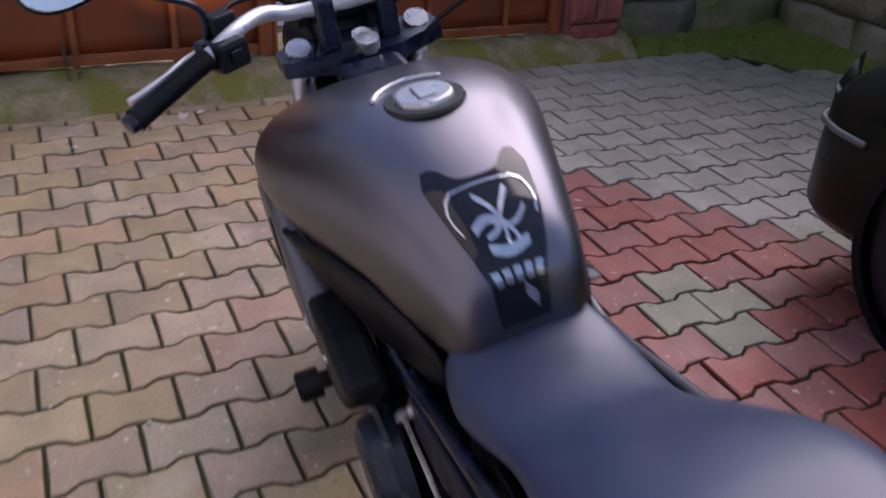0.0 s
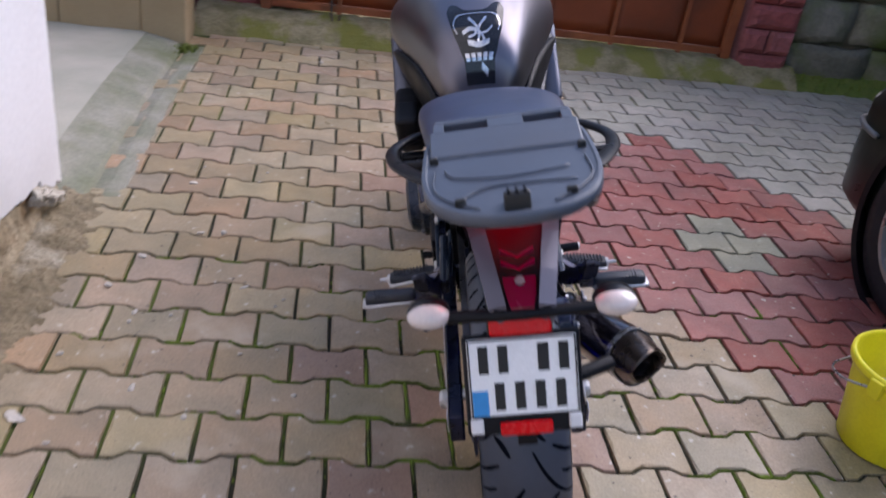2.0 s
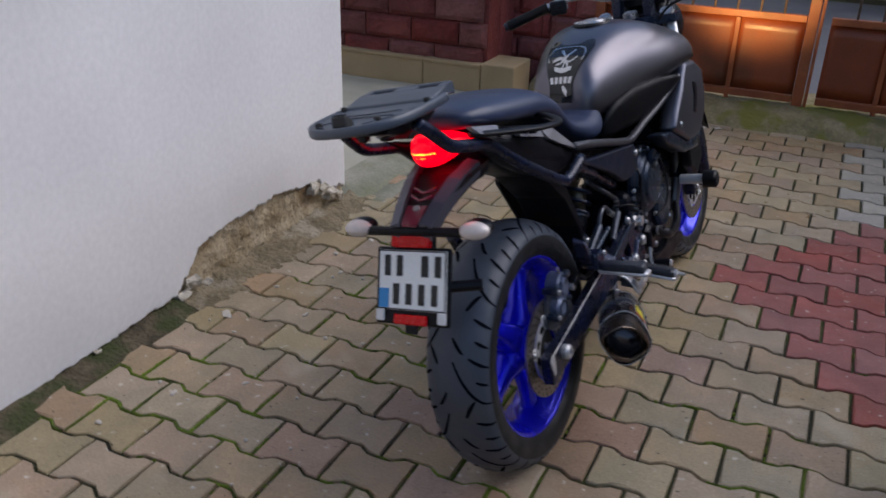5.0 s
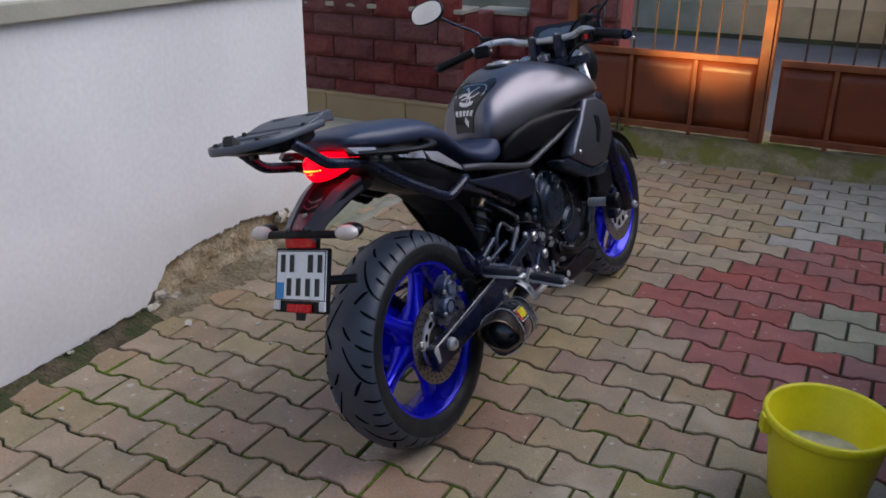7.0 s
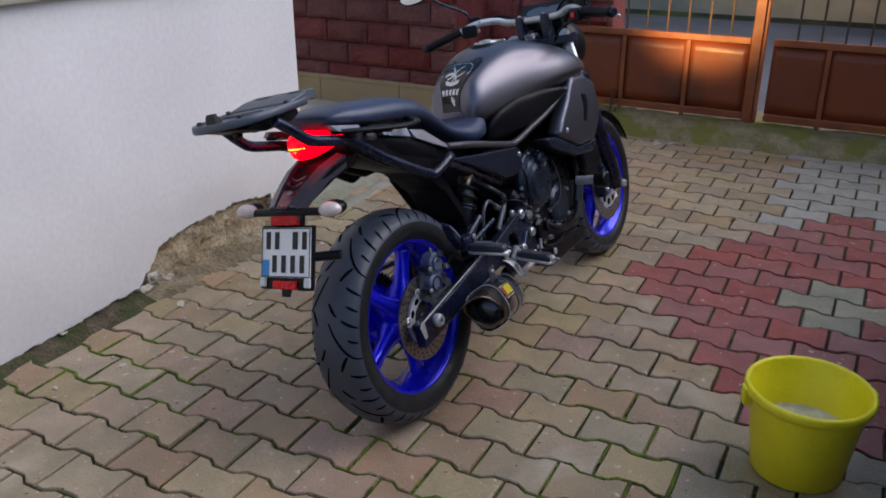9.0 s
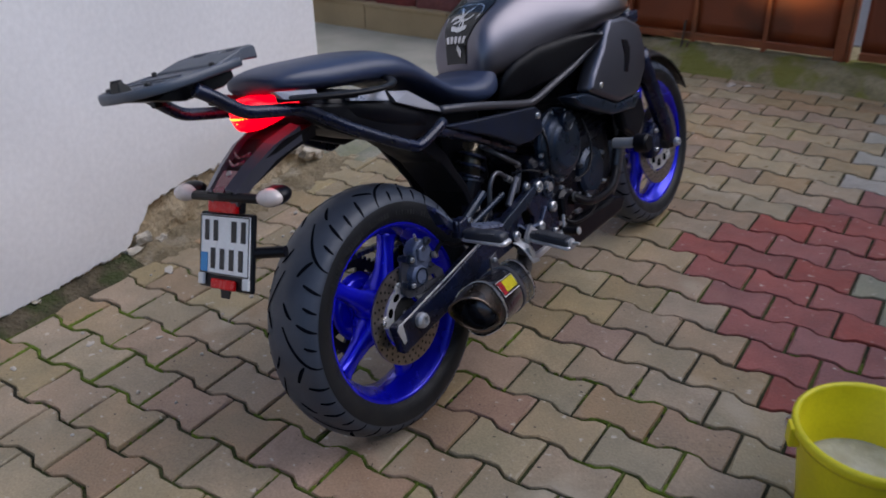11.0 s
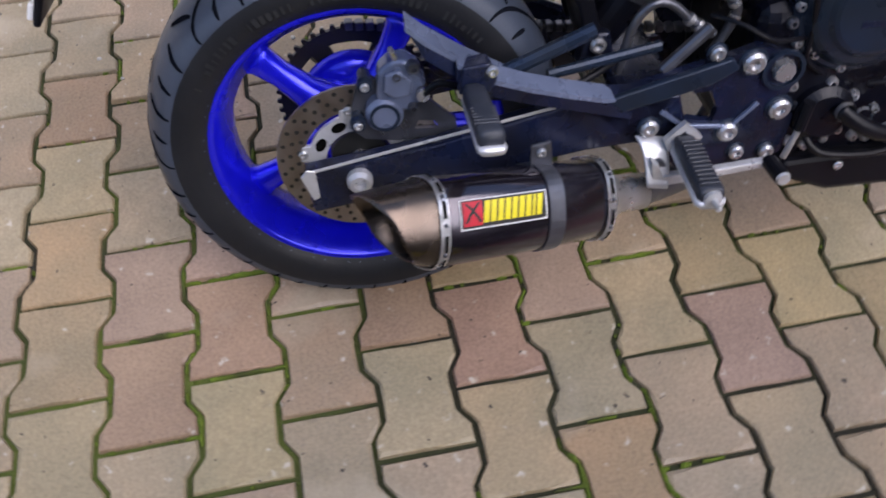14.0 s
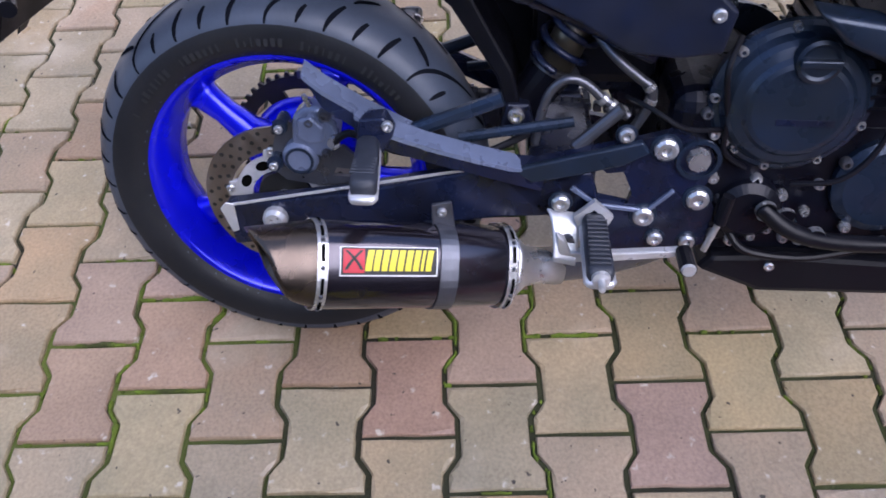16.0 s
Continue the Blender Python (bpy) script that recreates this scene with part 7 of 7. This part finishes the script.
for y, z, sx, sy, h in ((1.00, 0.135, 0.016, 0.030, 0.020), (1.06, 0.115, 0.018, 0.024, 0.014), (1.12, 0.075, 0.020, 0.030, 0.020), (1.18, 0.050, 0.018, 0.022, 0.014), (0.235, 0.052, 0.012, 0.026, 0.016), (0.19, 0.022, 0.014, 0.030, 0.010), (0.31, 0.016, 0.012, 0.018, 0.008), (-0.20, 0.016, 0.008, 0.012, 0.006)):
    bm = bmesh.new()
    bmesh.ops.create_cube(bm, size=2, matrix=Matrix.Diagonal((sx, sy, h, 1)))
    bmesh.ops.subdivide_edges(bm, edges=bm.edges[:], cuts=4, use_grid_fill=True)
    rough_up(bm, 0.011, 38, y * 17)
    rough_up(bm, 0.005, 110, y * 5)
    tagged(part("plaster_lump", bm, PLASTERBIT, m=pose(WALL_X + 0.004, y, z, rng.uniform(-25, 25), rng.uniform(10, 40), rng.uniform(-20, 20))), "broken lump of white plaster at the wall foot", "plaster lump", group="lumps of plaster")

# ---- grass and moss by the walls ----
bm = bmesh.new()
rng = random.Random(8)


def bank(u, v):
    """A point of the mossy bank: u along the wall's foot, v from the wall outwards."""
    i = min(int(u * 4), 3)
    a, b = BANK[i], BANK[i + 1]
    f = u * 4 - i
    p = [a[j] + (b[j] - a[j]) * f for j in range(4)]
    return p[0] + (p[2] - p[0]) * v, p[1] + (p[3] - p[1]) * v


BANK = ((2.20, 3.66, 2.20, 3.42), (2.60, 3.68, 2.60, 3.39), (3.56, 3.68, 2.98, 3.24), (3.56, 2.85, 3.30, 2.82), (3.56, 1.0, 3.40, 1.0))
for k in range(2800):
    if k < 1900:
        x, y = bank(rng.random(), min(1.0, abs(rng.gauss(0, 0.35))))
    elif k < 2250:
        x, y = rng.uniform(1.2, 2.3), rng.uniform(3.36, 3.48)
    else:
        x, y = rng.uniform(-1.34, -1.17), 3.02 - abs(rng.gauss(0, 0.05))
    h, a = rng.uniform(0.03, 0.11) * (1 if k < 1900 else 0.35), rng.uniform(0, 6.28)
    d = Vector((math.cos(a), math.sin(a), 0))
    lean = d * rng.uniform(0.01, 0.05)
    w = Vector((-d.y, d.x, 0)) * 0.0045
    p = Vector((x, y, -0.01))
    q = [bm.verts.new(p - w), bm.verts.new(p + w), bm.verts.new(p + lean * 0.5 + w * 0.7 + Vector((0, 0, h * 0.6))), bm.verts.new(p + lean * 0.5 - w * 0.7 + Vector((0, 0, h * 0.6))), bm.verts.new(p + lean + Vector((0, 0, h)))]
    bm.faces.new(q[:4])
    bm.faces.new((q[3], q[2], q[4]))
tagged(part("grass", bm, GRASS), "green grass tufts and moss along the stone wall", "grass", kind="stuff")
bm = bmesh.new()
grid_face(bm, 120, 12, lambda u, v: Vector((*bank(u, v), 0.11 * (1 - v) ** 1.2 + (0.022 * noise.noise((u * 40, v * 5, 2)) + 0.012 * noise.noise((u * 130, v * 14, 5))) * (1 - 0.6 * v) - 0.010 * v)))
tagged(part("moss_bank", bm, GRASS, smooth=True), "mossy bank at the foot of the stone wall", "moss", kind="stuff")

# ---- paving ----
paving = structure(new("pavement"), "interlocking I-shaped concrete pavers, beige with a red diamond", "pavement")
rng = random.Random(2)
alike = []
for k in range(10):
    bm = bmesh.new()
    paver_mesh(bm, 0, 0, rng)
    alike.append(mesh_of("paver", bm))
rest = bmesh.new()
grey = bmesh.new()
WARM = {(-1, -2), (-1, 0), (-1, 2), (0, 1), (-3, -2), (-7, -2), (-2, -3), (-3, 2), (0, -3), (-3, 14), (-3, 12), (-4, 11), (-2, 13), (1, 4), (-6, 3), (-5, 0)}
lines = []
for r in range(-41, 25):
    for k2 in range(-16, 60):
        if (k2 + r) % 2 == 0:
            continue
        kc = k2 / 2
        x, y = ORIGIN_X + kc * LX, ORIGIN_Y + r * PY
        if y > 3.36 or (x < WALL_X + 0.06 and y < 1.2) or (x < -1.28 + (0.1 if y > 2.6 else 0)) or x > 6.1:
            continue
        d = abs(kc - 4.5) + abs(r - 9) / 2
        if x > 3.4 or (y > 3.0 and x > 2.9 + (3.24 - y)):
            continue
        near = -1.15 < x < 1.45 and -0.75 < y < 1.75
        if d <= 3.51 or near:
            m = PAVER_GREEN if d <= 0.51 else PAVER_RED if d <= 3.51 else PAVER_PINK if (k2, r) in WARM else PAVER
            me = rng.choice(alike)
            key = me.name + m.name
            if key not in bpy.data.meshes:
                c = me.copy()
                c.name = key
                c.materials.append(m)
            ob = new("paver", bpy.data.meshes[key])
            ob.parent = paving
            ob.location = (x, y, rng.uniform(-0.002, 0.001))
            ob.rotation_euler = (rng.uniform(-0.01, 0.01), rng.uniform(-0.008, 0.008), 0)
        else:
            # far right pavers get the colour that holds the sky's sheen
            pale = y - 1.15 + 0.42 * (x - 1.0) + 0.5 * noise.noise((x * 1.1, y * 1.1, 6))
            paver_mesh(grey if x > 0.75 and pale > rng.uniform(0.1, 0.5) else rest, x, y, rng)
        if -1.2 < x < 0.9 and -0.9 < y < 0.9:
            lines.append((x, y))
tagged(part("paver_field", rest, PAVER_STUFF, paving), kind="stuff")
tagged(part("paver_field", grey, PAVER_SHEEN, paving, "paler greyish pavers"), kind="stuff")

# moss in the joints
verts, faces = [], []
outline = paver_outline(0.0)
rng = random.Random(14)
for x, y in lines:
    for i in range(12):
        p, q = Vector((*outline[i], 0)), Vector((*outline[(i + 1) % 12], 0))
        n = max(2, round((q - p).length / 0.006))
        side = Vector((p.y - q.y, q.x - p.x, 0)).normalized()
        last = None
        for k in range(n + 1):
            c = Vector((x, y, 0)) + p.lerp(q, k / n)
            lush = noise.noise(c * 2.1 + Vector((3, 8, 0))) + 0.55 * noise.noise(c * 11) + 0.35 * noise.noise(c * 60)
            if lush < 0.06:
                last = None
                continue
            w = min(0.0062, 0.0022 + 0.006 * (lush - 0.06)) * rng.uniform(0.6, 1.25)
            z = -0.0045 + min(0.0062, 0.014 * (lush - 0.06)) + rng.uniform(-0.001, 0.001)
            b = len(verts)
            verts += [tuple(c - side * w + Vector((0, 0, -0.009))), tuple(c - side * w * 0.7 + Vector((0, 0, z - 0.001))), tuple(c + side * w * 0.2 + Vector((0, 0, z + 0.0015))), tuple(c + side * w * 0.8 + Vector((0, 0, z - 0.001))), tuple(c + side * w + Vector((0, 0, -0.009)))]
            if last is not None:
                faces += [(last + j, last + j + 1, b + j + 1, b + j) for j in range(4)]
            last = b
me = bpy.data.meshes.new("joint_moss")
me.from_pydata(verts, [], faces)
me.materials.append(JOINTMOSS)
tagged(new("joint_moss", me), "bright green moss growing in the joints between the pavers", "moss", kind="stuff")
